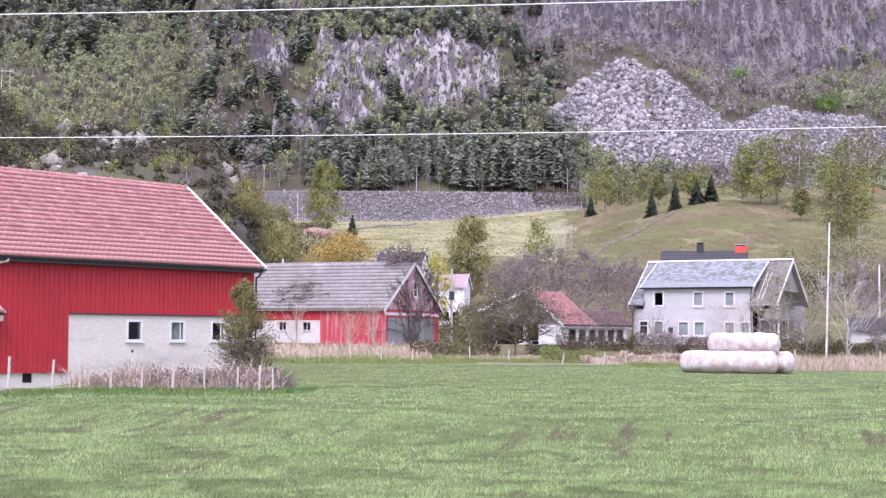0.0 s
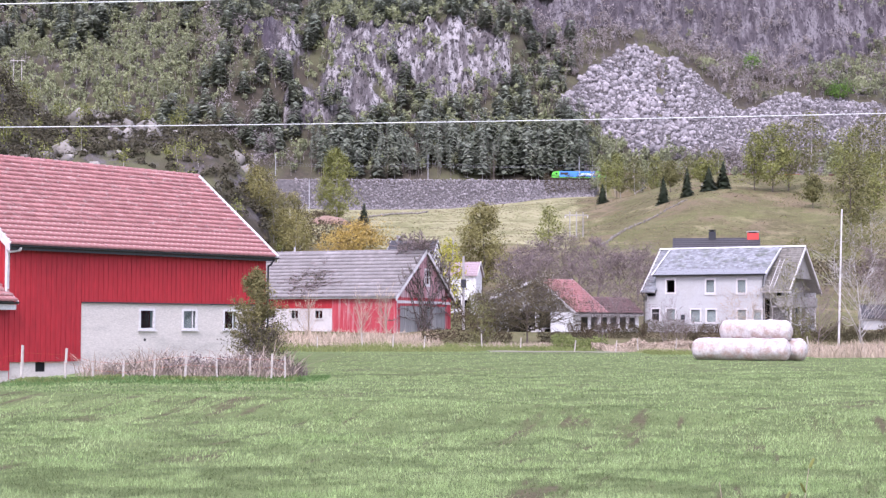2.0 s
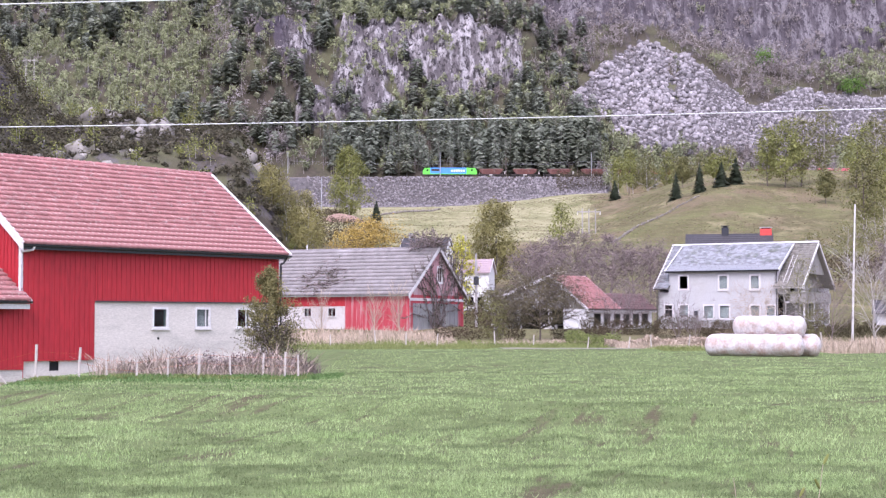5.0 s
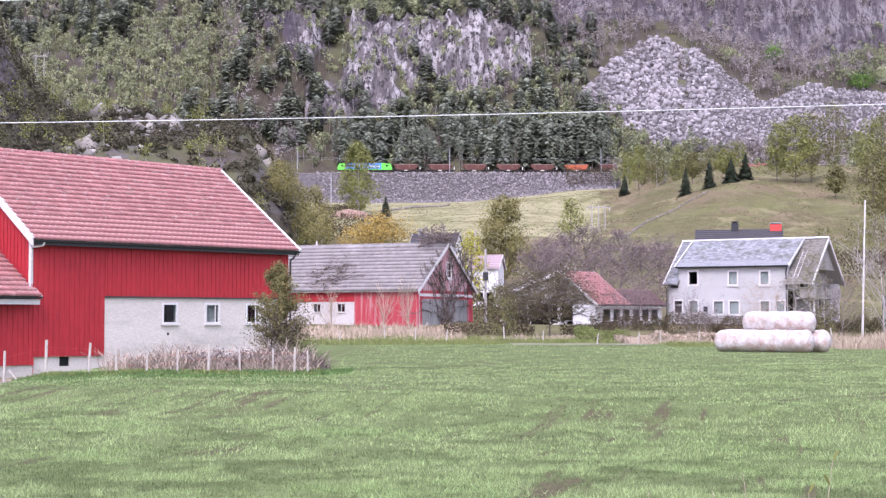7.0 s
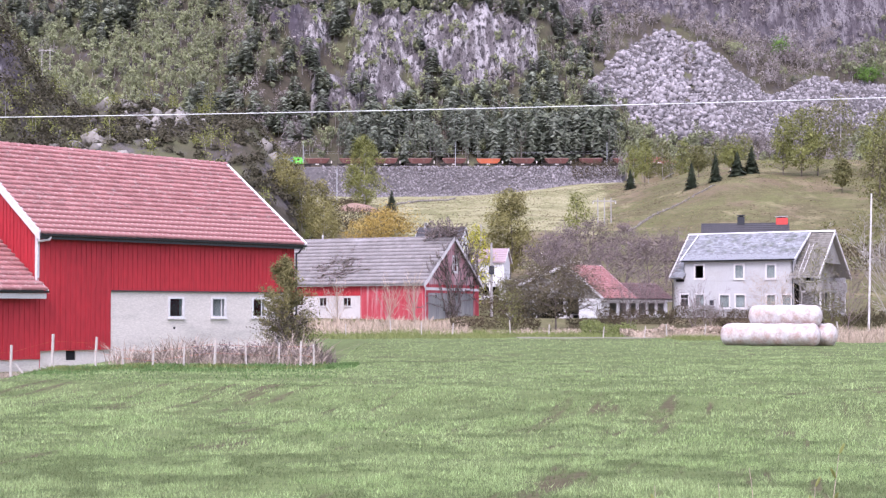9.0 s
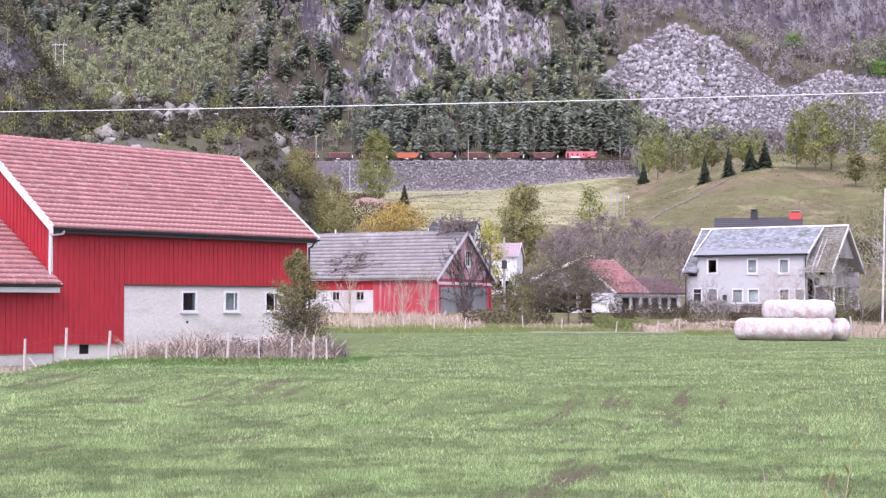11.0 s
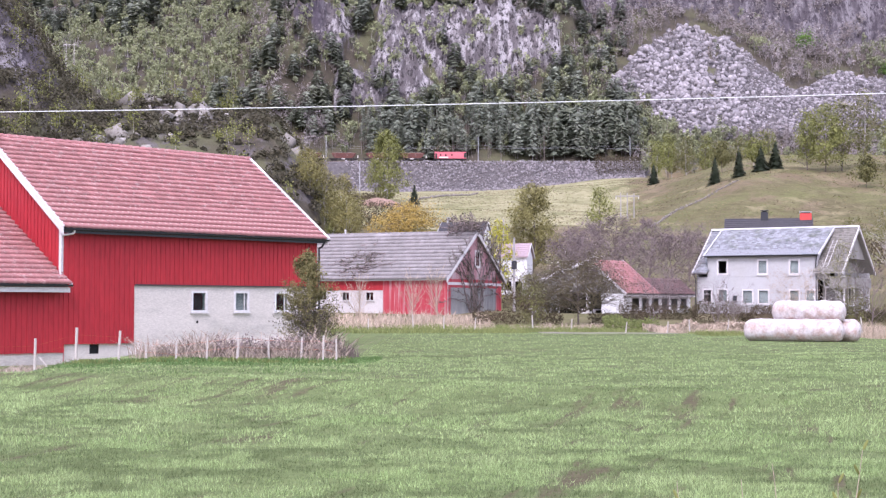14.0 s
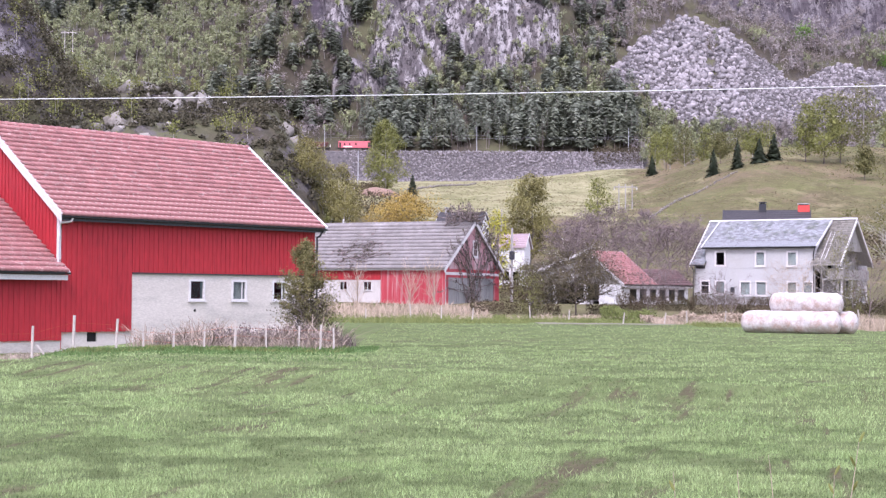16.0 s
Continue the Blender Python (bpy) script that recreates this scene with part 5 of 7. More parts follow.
def build_boulders():
    """Fallen stones on the two fans and on the railway bank, each with its own faces."""
    rng = np.random.RandomState(41)
    base = np.array([[-1, -1, -1], [1, -1, -1], [1, 1, -1], [-1, 1, -1], [-1, -1, 1], [1, -1, 1], [1, 1, 1], [-1, 1, 1]], float) * 0.5
    faces = np.array([(0, 3, 2, 1), (4, 5, 6, 7), (0, 1, 5, 4), (1, 2, 6, 5), (2, 3, 7, 6), (3, 0, 4, 7)])

    def heap(x, y, lo, hi, name, label, power=2.5, material=None):
        n = len(x)
        s = lo + (hi - lo) * rng.uniform(size=n) ** power
        z = height(x, y) + s * 0.15
        v = base[None] * (1 + rng.normal(0, 0.2, (n, 8, 3)))
        v = v * (s[:, None] * np.stack([rng.uniform(0.7, 1.5, n), rng.uniform(0.7, 1.3, n), rng.uniform(0.5, 0.9, n)], 1))[:, None]
        q = rng.normal(size=(n, 4))
        q /= np.linalg.norm(q, axis=1)[:, None]
        w, a, b, c = q.T
        R = np.stack([1 - 2 * (b * b + c * c), 2 * (a * b - w * c), 2 * (a * c + w * b), 2 * (a * b + w * c), 1 - 2 * (a * a + c * c), 2 * (b * c - w * a),
                      2 * (a * c - w * b), 2 * (b * c + w * a), 1 - 2 * (a * a + b * b)], 1).reshape(n, 3, 3)
        v = np.einsum("nij,nkj->nki", R, v) + np.stack([x, y, z], 1)[:, None]
        f = (faces[None] + np.arange(n)[:, None, None] * 8).reshape(-1, 4)
        return tagged(new(name, raw_mesh(name, v.reshape(-1, 3), f, material or SCREE)), label, "stones", kind="stuff")

    x, y = scatter(rng, 42000, 0.06, 0.36, 657, 785)
    ok = scree_mask(x, y) > 0.45
    u = x / y
    big = ok & (u < 0.195) & (rng.uniform(size=len(x)) < 0.75)
    heap(x[big], y[big], 0.35, 2.3, "scree_blocks", "pale grey fallen blocks under the cliff")
    small = ok & ~big
    heap(x[small], y[small], 0.3, 1.35, "scree_stones", "pale grey fan of broken stones")
    x, y = scatter(rng, 1500, -0.235, -0.055, 255, 350)
    ok = (height(x, y) > 11) & (fbm(x, y, 9, 3, 29) > 0.12)
    heap(x[ok], y[ok], 0.4, 2.5, "knoll_rocks", "pale weathered rocks and ledges on the knoll", 2.6, KNOLL_ROCK)
    x, y = scatter(rng, 5600, -0.06, 0.13, 626, 640)
    heap(x, y, 0.25, 0.9, "bank_stones", "grey broken stones of the railway bank", material=BANK)


BANK = mat("grey_bank_stone", (0.25, 0.228, 0.235), (0.18, 0.164, 0.17), scale=0.7, fine=5, rough=0.95, bump=0, random_amount=0.3, island=True)
SCREE = mat("pale_scree_stone", (0.325, 0.30, 0.31), (0.17, 0.156, 0.163), scale=0.7, fine=5, rough=0.9, bump=0, random_amount=0.5, island=True)
KNOLL_ROCK = mat("lichened_knoll_rock", (0.27, 0.25, 0.23), (0.17, 0.155, 0.14), scale=0.6, fine=4, rough=0.95, bump=0.2, random_amount=0.3, island=True, dirt=(0.12, 0.11, 0.08), dirt_scale=0.8, dirt_amount=0.4)

# ------------------------------------------------------------------ railway
def build_railway():
    tr = empty("railway_track", pose(0, TRACK_Y, TRACK_Z), "single railway track on grey ballast along the mountain foot", "railway track", kind="structure")
    bed = prism(bmesh.new(), [(-2.6, -0.3), (2.6, -0.3), (1.7, 0.42), (-1.7, 0.42)], -230, 230, "x")
    part("ballast", bed, BALLAST, tr)
    for yy in (-0.75, 0.68):
        part("rail", boxed(-230, 230, yy, yy + 0.07, 0.44, 0.6), RAIL, tr)
    bm = bmesh.new()
    for i in range(330):
        a = -115 + i * 0.65
        box(bm, a, a + 0.25, -1.25, 1.25, 0.40, 0.47)
    tagged(part("sleepers", bm, POLE_WOOD, tr), kind="stuff")
    for i, xx in enumerate((-46.5, 15.4, 77.2, 134.5)):
        m = empty("railway_mast", pose(xx, TRACK_Y - 3.0, TRACK_Z - 0.6), "pale slender railway mast with a cantilever arm", "mast", "masts along the railway")
        part("pole", rod(bmesh.new(), (0, 0, 0), (0, 0, 11.2), 0.17, 0.12, 8), GREY_METAL, m)
        arm = rod(bmesh.new(), (0, 0, 7.4), (0, 2.9, 7.9), 0.045, 0.04, 6)
        rod(arm, (0, 0, 8.7), (0, 2.9, 7.9), 0.03, 0.03, 6)
        part("arm", arm, GREY_METAL, m)
    line = empty("catenary", pose(0, TRACK_Y, TRACK_Z), "thin overhead wires above the railway", "wire")
    for z0, sag in ((6.1, 0.1), (7.4, 0.9)):
        bm = bmesh.new()
        xs = [-46.5, 15.4, 77.2, 134.5]
        for a, b in zip(xs, xs[1:]):
            pts = [(a + (b - a) * k / 8, 0, z0 - sag * 4 * (k / 8) * (1 - k / 8)) for k in range(9)]
            for p, q in zip(pts, pts[1:]):
                rod(bm, p, q, 0.025, 0.025, 4)
        part("wire", bm, GREY_METAL, line)


LOCO_GREEN = mat("bright_green_paint", (0.12, 0.60, 0.05), (0.10, 0.52, 0.05), scale=0.6, rough=0.35, bump=0, spec=0.5)
LOCO_BLUE = mat("bright_blue_paint", (0.06, 0.25, 0.62), (0.05, 0.21, 0.54), scale=0.6, rough=0.35, bump=0, spec=0.5)
LOCO_WHITE = mat("pale_lettering", (0.65, 0.72, 0.78), bump=0)
UNDERFRAME = mat("dusty_black_underframe", (0.035, 0.03, 0.03), (0.06, 0.05, 0.045), scale=1.5, rough=0.8)
RUST = mat("rusty_brown_hopper", (0.135, 0.052, 0.042), (0.085, 0.04, 0.035), scale=0.8, fine=6, rough=0.8, bump=0.2, dirt=(0.20, 0.13, 0.115), dirt_amount=0.4)
ORANGE = mat("orange_hopper", (0.46, 0.12, 0.05), (0.36, 0.09, 0.045), scale=0.8, fine=6, rough=0.75, bump=0.2, dirt=(0.30, 0.16, 0.12), dirt_amount=0.35)
VAN_RED = mat("bright_red_van_paint", (0.60, 0.15, 0.175), (0.50, 0.12, 0.14), scale=0.6, rough=0.5, bump=0.05)
RIM = mat("worn_rim", (0.34, 0.20, 0.16), (0.25, 0.13, 0.10), scale=1)
MASK = mat("pale_mark", (0.75, 0.7, 0.66), bump=0)


def bogie(parent, x, wheels=2, base=1.8):
    b = part("bogie", boxed(x - base * 0.7, x + base * 0.7, -0.95, 0.95, 0.45, 0.8), UNDERFRAME, parent)
    for i in range(wheels):
        cx = x - base / 2 + i * base / (wheels - 1)
        for s in (-0.8, 0.8):
            part("wheel", rod(bmesh.new(), (cx, s - 0.06, 0.46), (cx, s + 0.06, 0.46), 0.46, 0.46, 14), UNDERFRAME, b)
    return b


def build_locomotive():
    ob = empty("locomotive", pose(0, 0, 0), "bright green and blue diesel locomotive pulling the train", "locomotive")
    for nm, outline, material in (
            ("front_cab", [(0.15, 1.2), (0.0, 2.3), (0.75, 3.75), (3.2, 3.95), (3.2, 1.2)], LOCO_GREEN),
            ("rear_cab", [(22.15, 1.2), (22.3, 2.3), (21.55, 3.75), (17.9, 3.95), (17.9, 1.2)], LOCO_GREEN),
            ("body", [(3.22, 1.2), (3.22, 3.95), (17.88, 3.95), (17.88, 1.2)], LOCO_BLUE)):
        bm = prism(bmesh.new(), outline, -1.36, 1.36)
        bmesh.ops.bevel(bm, geom=[e for e in bm.edges if abs(e.verts[0].co.y - e.verts[1].co.y) < 0.01 and min(v.co.z for v in e.verts) > 2.2], offset=0.16, segments=2, affect="EDGES")
        part(nm, bm, material, ob)
    for a in (1.6, 19.8):
        part("cab_window", boxed(a, a + 0.75, -1.38, -1.34, 2.55, 3.25), BLACK, ob, "dark side window")
    for a, b in ((3.6, 6.9),):
        part("grille", boxed(a, b, -1.39, -1.35, 2.5, 3.4), UNDERFRAME, ob, "dark ventilation grille")
    part("stripe", boxed(3.3, 17.8, -1.385, -1.355, 1.2, 1.5), LOCO_GREEN, ob)
    for i in range(6):
        part("letter_bar", boxed(11.6 + i * 0.98, 12.35 + i * 0.98, -1.39, -1.355, 2.2, 3.1), LOCO_WHITE, ob, "plain pale lettering bar")
    part("roof_fan", boxed(9.5, 13.0, -0.9, 0.9, 3.95, 4.15, bevel=0.08), UNDERFRAME, ob)
    part("underframe", boxed(0.3, 22.0, -1.3, 1.3, 0.95, 1.2), UNDERFRAME, ob)
    part("tank", boxed(7.6, 13.4, -1.2, 1.2, 0.35, 0.95, bevel=0.1), UNDERFRAME, ob)
    for cx in (4.5, 17.8):
        bogie(ob, cx, 3, 3.6)
    for a in (0.06, 22.0):
        part("buffer", rod(bmesh.new(), (a - 0.4, -0.9, 1.0), (a + 0.4, -0.9, 1.0), 0.16, 0.16, 10), UNDERFRAME, ob)
    return ob


def build_wagon(material, label):
    ob = empty("hopper_wagon", pose(0, 0, 0), label, "wagon", "ballast wagons of the train")
    bm = prism(bmesh.new(), [(1.6, 3.1), (1.45, 3.3), (11.35, 3.3), (11.2, 3.1), (10.9, 2.2), (9.8, 1.35), (3.0, 1.35), (1.9, 2.2)], -1.35, 1.35)
    part("hopper", bm, material, ob)
    for i in range(7):
        a = 2.6 + i * 1.28
        part("rib", boxed(a, a + 0.13, -1.45, -1.355, 1.7, 3.2), material, ob)
    part("top_rim", boxed(1.4, 11.4, -1.46, 1.46, 3.3, 3.42), RIM, ob, "paler worn top rim")
    part("load", prism(bmesh.new(), [(1.8, 3.42), (3.5, 3.6), (6.4, 3.5), (9.2, 3.62), (11.0, 3.42)], -1.2, 1.2), BALLAST, ob, "heap of grey ballast")
    for a in (4.2, 6.9):
        part("chute", prism(bmesh.new(), [(a, 1.35), (a + 1.7, 1.35), (a + 1.3, 0.75), (a + 0.4, 0.75)], -1.3, 1.3), UNDERFRAME, ob)
    part("pale_box", boxed(5.6, 7.0, -1.42, -1.3, 0.85, 1.15), MASK, ob)
    part("underframe", boxed(0.4, 12.4, -1.2, 1.2, 1.0, 1.3), UNDERFRAME, ob)
    for a in (0.55, 11.85):
        part("platform_rail", rod(rod(bmesh.new(), (a, -1.2, 1.3), (a, -1.2, 2.5), 0.05, 0.05, 6), (a, -1.2, 2.5), (a + 0.5, -1.2, 2.5), 0.05, 0.05, 6), UNDERFRAME, ob)
    part("end_plate", boxed(11.95, 12.3, -1.1, -0.5, 1.3, 2.6), MASK, ob, "pale end plate")
    for cx in (2.4, 10.4):
        bogie(ob, cx)
    return ob


def build_van():
    ob = empty("service_van", pose(0, 0, 0), "bright red railway service van at the train's end", "wagon")
    bm = boxed(0.6, 13.4, -1.4, 1.4, 1.15, 3.75, bevel=0.12)
    part("body", bm, VAN_RED, ob)
    part("roof", prism(bmesh.new(), [(-1.45, 3.7), (-0.8, 3.95), (0.8, 3.95), (1.45, 3.7)], 0.5, 13.5, "x"), VAN_RED, ob)
    part("door", boxed(0.9, 1.7, -1.43, -1.38, 1.3, 3.3), UNDERFRAME, ob)
    for a in (2.8, 4.9, 7.4):
        part("window", boxed(a, a + 0.6, -1.43, -1.38, 2.3, 3.0), BLACK, ob)
    # Flat dark sheet stands in for the shade of an end recess
    part("end_recess", boxed(12.5, 13.42, -1.42, -1.38, 1.5, 3.4), UNDERFRAME, ob)
    part("pale_patch", boxed(2.6, 6.2, -1.43, -1.385, 1.35, 1.9), MASK, ob, "pale worn lettering patch")
    part("underframe", boxed(0.2, 13.8, -1.2, 1.2, 0.85, 1.15), UNDERFRAME, ob)
    for cx in (2.6, 11.4):
        bogie(ob, cx)
    return ob


def build_train():
    """The vehicles with the distance of each front end behind the head of the train."""
    train = [(build_locomotive(), 0.0)]
    first = build_wagon(RUST, "rusty brown hopper wagon loaded with ballast")
    train.append((first, 21.55))
    for i in range(1, 10):
        if i == 5:
            train.append((build_wagon(ORANGE, "orange-red hopper wagon loaded with ballast"), 21.55 + i * 13.97))
        else:
            train.append((copy_thing(first, pose(0, 0, 0)), 21.55 + i * 13.97))
    train.append((build_van(), 162.2))
    return train


# ------------------------------------------------------------------ bales, poles, wires, fences
def build_bale(a, b, r, z, seed, label):
    """A tube of wrapped bales from a to b, creased, with gathered ends."""
    rng = random.Random(seed)
    a, b = Vector((*a, z)), Vector((*b, z))
    ln = (b - a).length
    ob = empty("wrapped_bale", Matrix.Translation(a) @ (b - a).to_track_quat("X", "Z").to_matrix().to_4x4(), label, "hay bale", "white bale stack")
    seg, rings = 32, 46
    bm = bmesh.new()
    prev = None
    for i in range(rings + 1):
        s = i / rings
        x = s * ln
        edge = min(s, 1 - s) * ln
        k = min(1.0, 0.55 + 0.45 * math.sqrt(min(1, edge / 0.28)))
        k *= 1 - 0.035 * math.exp(-(((x + 0.6) % 1.2 - 0.6) / 0.08) ** 2)
        row = []
        for j in range(seg):
            t = 2 * math.pi * j / seg
            d = 1 + 0.09 * noise.noise((x * 1.3, math.cos(t) * 2 + seed, math.sin(t) * 2)) + 0.05 * noise.noise((x * 5, math.cos(t) * 5 + seed, math.sin(t) * 5))
            zz = math.sin(t) * r * k * d
            row.append(bm.verts.new((x, math.cos(t) * r * k * d, max(zz, -r * 0.93))))
        if prev:
            for j in range(seg):
                bm.faces.new((prev[j], prev[(j + 1) % seg], row[(j + 1) % seg], row[j]))
        else:
            bm.faces.new(row)
        prev = row
    bm.faces.new(prev[::-1])
    bmesh.ops.recalc_face_normals(bm, faces=bm.faces[:])
    part("wrap", bm, WRAP, ob, smooth=True)
    for x in (0.02, ln - 0.02):
        part("end_knot", rod(bmesh.new(), (x - 0.05, 0, 0.05), (x + 0.05, 0, 0.05), 0.16, 0.1, 9), WRAP, ob)


def pole(name, x, y, h, r, material, label, lean=(0, 0), cross=(), group="", box_at=None):
    ob = empty(name, pose(x, y, ground_z(x, y) - 0.2), label, "pole", group)
    top = (lean[0], lean[1], h)
    part("shaft", rod(bmesh.new(), (0, 0, 0), top, r, r * 0.7, 10), material, ob)
    for z, w in cross:
        s = z / h
        part("crossarm", boxed(lean[0] * s - w / 2, lean[0] * s + w / 2, lean[1] * s - 0.06, lean[1] * s + 0.06, z - 0.07, z + 0.07), material, ob)
        for k in (-0.45, 0, 0.45):
            part("insulator", rod(bmesh.new(), (lean[0] * s + k * w, lean[1] * s, z + 0.07), (lean[0] * s + k * w, lean[1] * s, z + 0.28), 0.06, 0.03, 7), WHITE_WOOD, ob)
    if box_at:
        part("switch_box", boxed(-0.25, 0.25, -0.4, -0.1, box_at, box_at + 0.8, bevel=0.03), DARK_METAL, ob)
    return ob


def portal(x, y, h, w, poles=2, label="wooden power line portal with a crossarm", wood=POLE_WOOD):
    ob = empty("power_portal", pose(x, y, ground_z(x, y) - 0.3), label, "power pole")
    for i in range(poles):
        xx = -w / 2 + w * i / (poles - 1)
        part("pole", rod(bmesh.new(), (xx, 0, 0), (xx, 0, h), 0.17, 0.12, 7), wood, ob)
    part("crossarm", boxed(-w * 0.9, w * 0.9, -0.1, 0.1, h - 0.9, h - 0.65), wood, ob)
    for k in (-0.85, 0, 0.85):
        part("insulator", rod(bmesh.new(), (k * w, 0, h - 1.5), (k * w, 0, h - 0.9), 0.09, 0.09, 7), WHITE_WOOD, ob)


def overhead_wire(y, z0, z1, r, half=26, slack=0.25):
    ob = empty("overhead_wire", pose(0, y, 0), "pale thick overhead cable across the field", "cable", "overhead cables")
    n, k6 = 24, 6
    V = [(-half + 2 * half * k / n, r * math.cos(a), z0 + (z1 - z0) * k / n - slack * 4 * (k / n) * (1 - k / n) + r * math.sin(a)) for k in range(n + 1) for a in [j * math.pi / 3 for j in range(k6)]]
    F = [(k * k6 + j, k * k6 + (j + 1) % k6, (k + 1) * k6 + (j + 1) % k6, (k + 1) * k6 + j) for k in range(n) for j in range(k6)]
    c = new("cable", raw_mesh("cable", V, F, WIRE))
    c.parent = ob


def fence_post(x, y, h, lean, seed, r=0.045, group="fence posts by the barn", sink=0.25):
    z = ground_z(x, y)
    ob = empty("fence_post", pose(x, y, z - sink), "pale weathered wooden fence post", "fence post", group)
    bm = rod(bmesh.new(), (0, 0, 0), (lean, 0.02, h + sink), r, r * 0.85, 7)
    part("post", bm, POST_WOOD, ob)
    return Vector((x + lean * 0.8, y, z + h * 0.8))


def build_fences():
    tops = []
    for i, (x, h, lean, r) in enumerate(((-13.3, 1.25, 0.02, 0.05), (-12.05, 1.2, 0.03, 0.055), (-10.65, 1.05, 0.06, 0.05), (-9.65, 0.75, -0.02, 0.035), (-8.6, 0.62, 0.01, 0.04),
                                         (-7.6, 0.8, 0.03, 0.035), (-6.65, 0.95, 0.06, 0.05), (-5.65, 0.85, -0.03, 0.04), (-4.6, 0.8, 0.02, 0.04), (-3.87, 0.85, 0.03, 0.045), (-3.38, 0.75, -0.02, 0.035))):
        tops.append(fence_post(x, 52 + 0.5 * math.sin(i), h, lean, i, r))
    brace = empty("fence_brace", pose(-13.2, 52, ground_z(-13.2, 52)), "slanting wooden fence brace", "fence post")
    part("brace", rod(bmesh.new(), (0.05, 0, 0.6), (0.55, 0, 0.0), 0.035, 0.035, 6), POST_WOOD, brace)
    wires = empty("fence_wire", pose(0, 0, 0), "thin orange fence wire between the posts", "fence wire")
    for d in (0.0, -0.28):
        bm = bmesh.new()
        rings = [[bm.verts.new(p + Vector((0, -0.06 + dy, d + dz))) for dy, dz in ((0, 0.003), (0.003, 0), (0, -0.003), (-0.003, 0))]
                 for p in [tops[0] + Vector((-3, 1, -0.1))] + tops]
        for a, b in zip(rings, rings[1:]):
            for k in range(4):
                bm.faces.new((a[k], b[k], b[(k + 1) % 4], a[(k + 1) % 4]))
        part("strand", bm, ORANGE, wires)
    rng = random.Random(5)
    for i in range(7):
        x = -8.4 + i * 2.9 + rng.uniform(-0.8, 0.8)
        fence_post(x, 112 + rng.uniform(-1, 1), rng.uniform(0.8, 1.15), rng.uniform(-0.1, 0.1), i, 0.05, "fence posts along the field edge")
    for i in range(7):
        x = 12.5 + i * 1.9 + rng.uniform(-0.6, 0.6)
        fence_post(x, 104 - 0.2 * i, rng.uniform(0.7, 1.0), rng.uniform(-0.12, 0.12), i, 0.045, "fence posts along the field edge")
    for i in range(6):
        fence_post(24.6 + i * 1.5, 92 - i * 0.4, rng.uniform(0.9, 1.3), rng.uniform(-0.35, 0.2), i, 0.05, "fence posts in the dry grass")


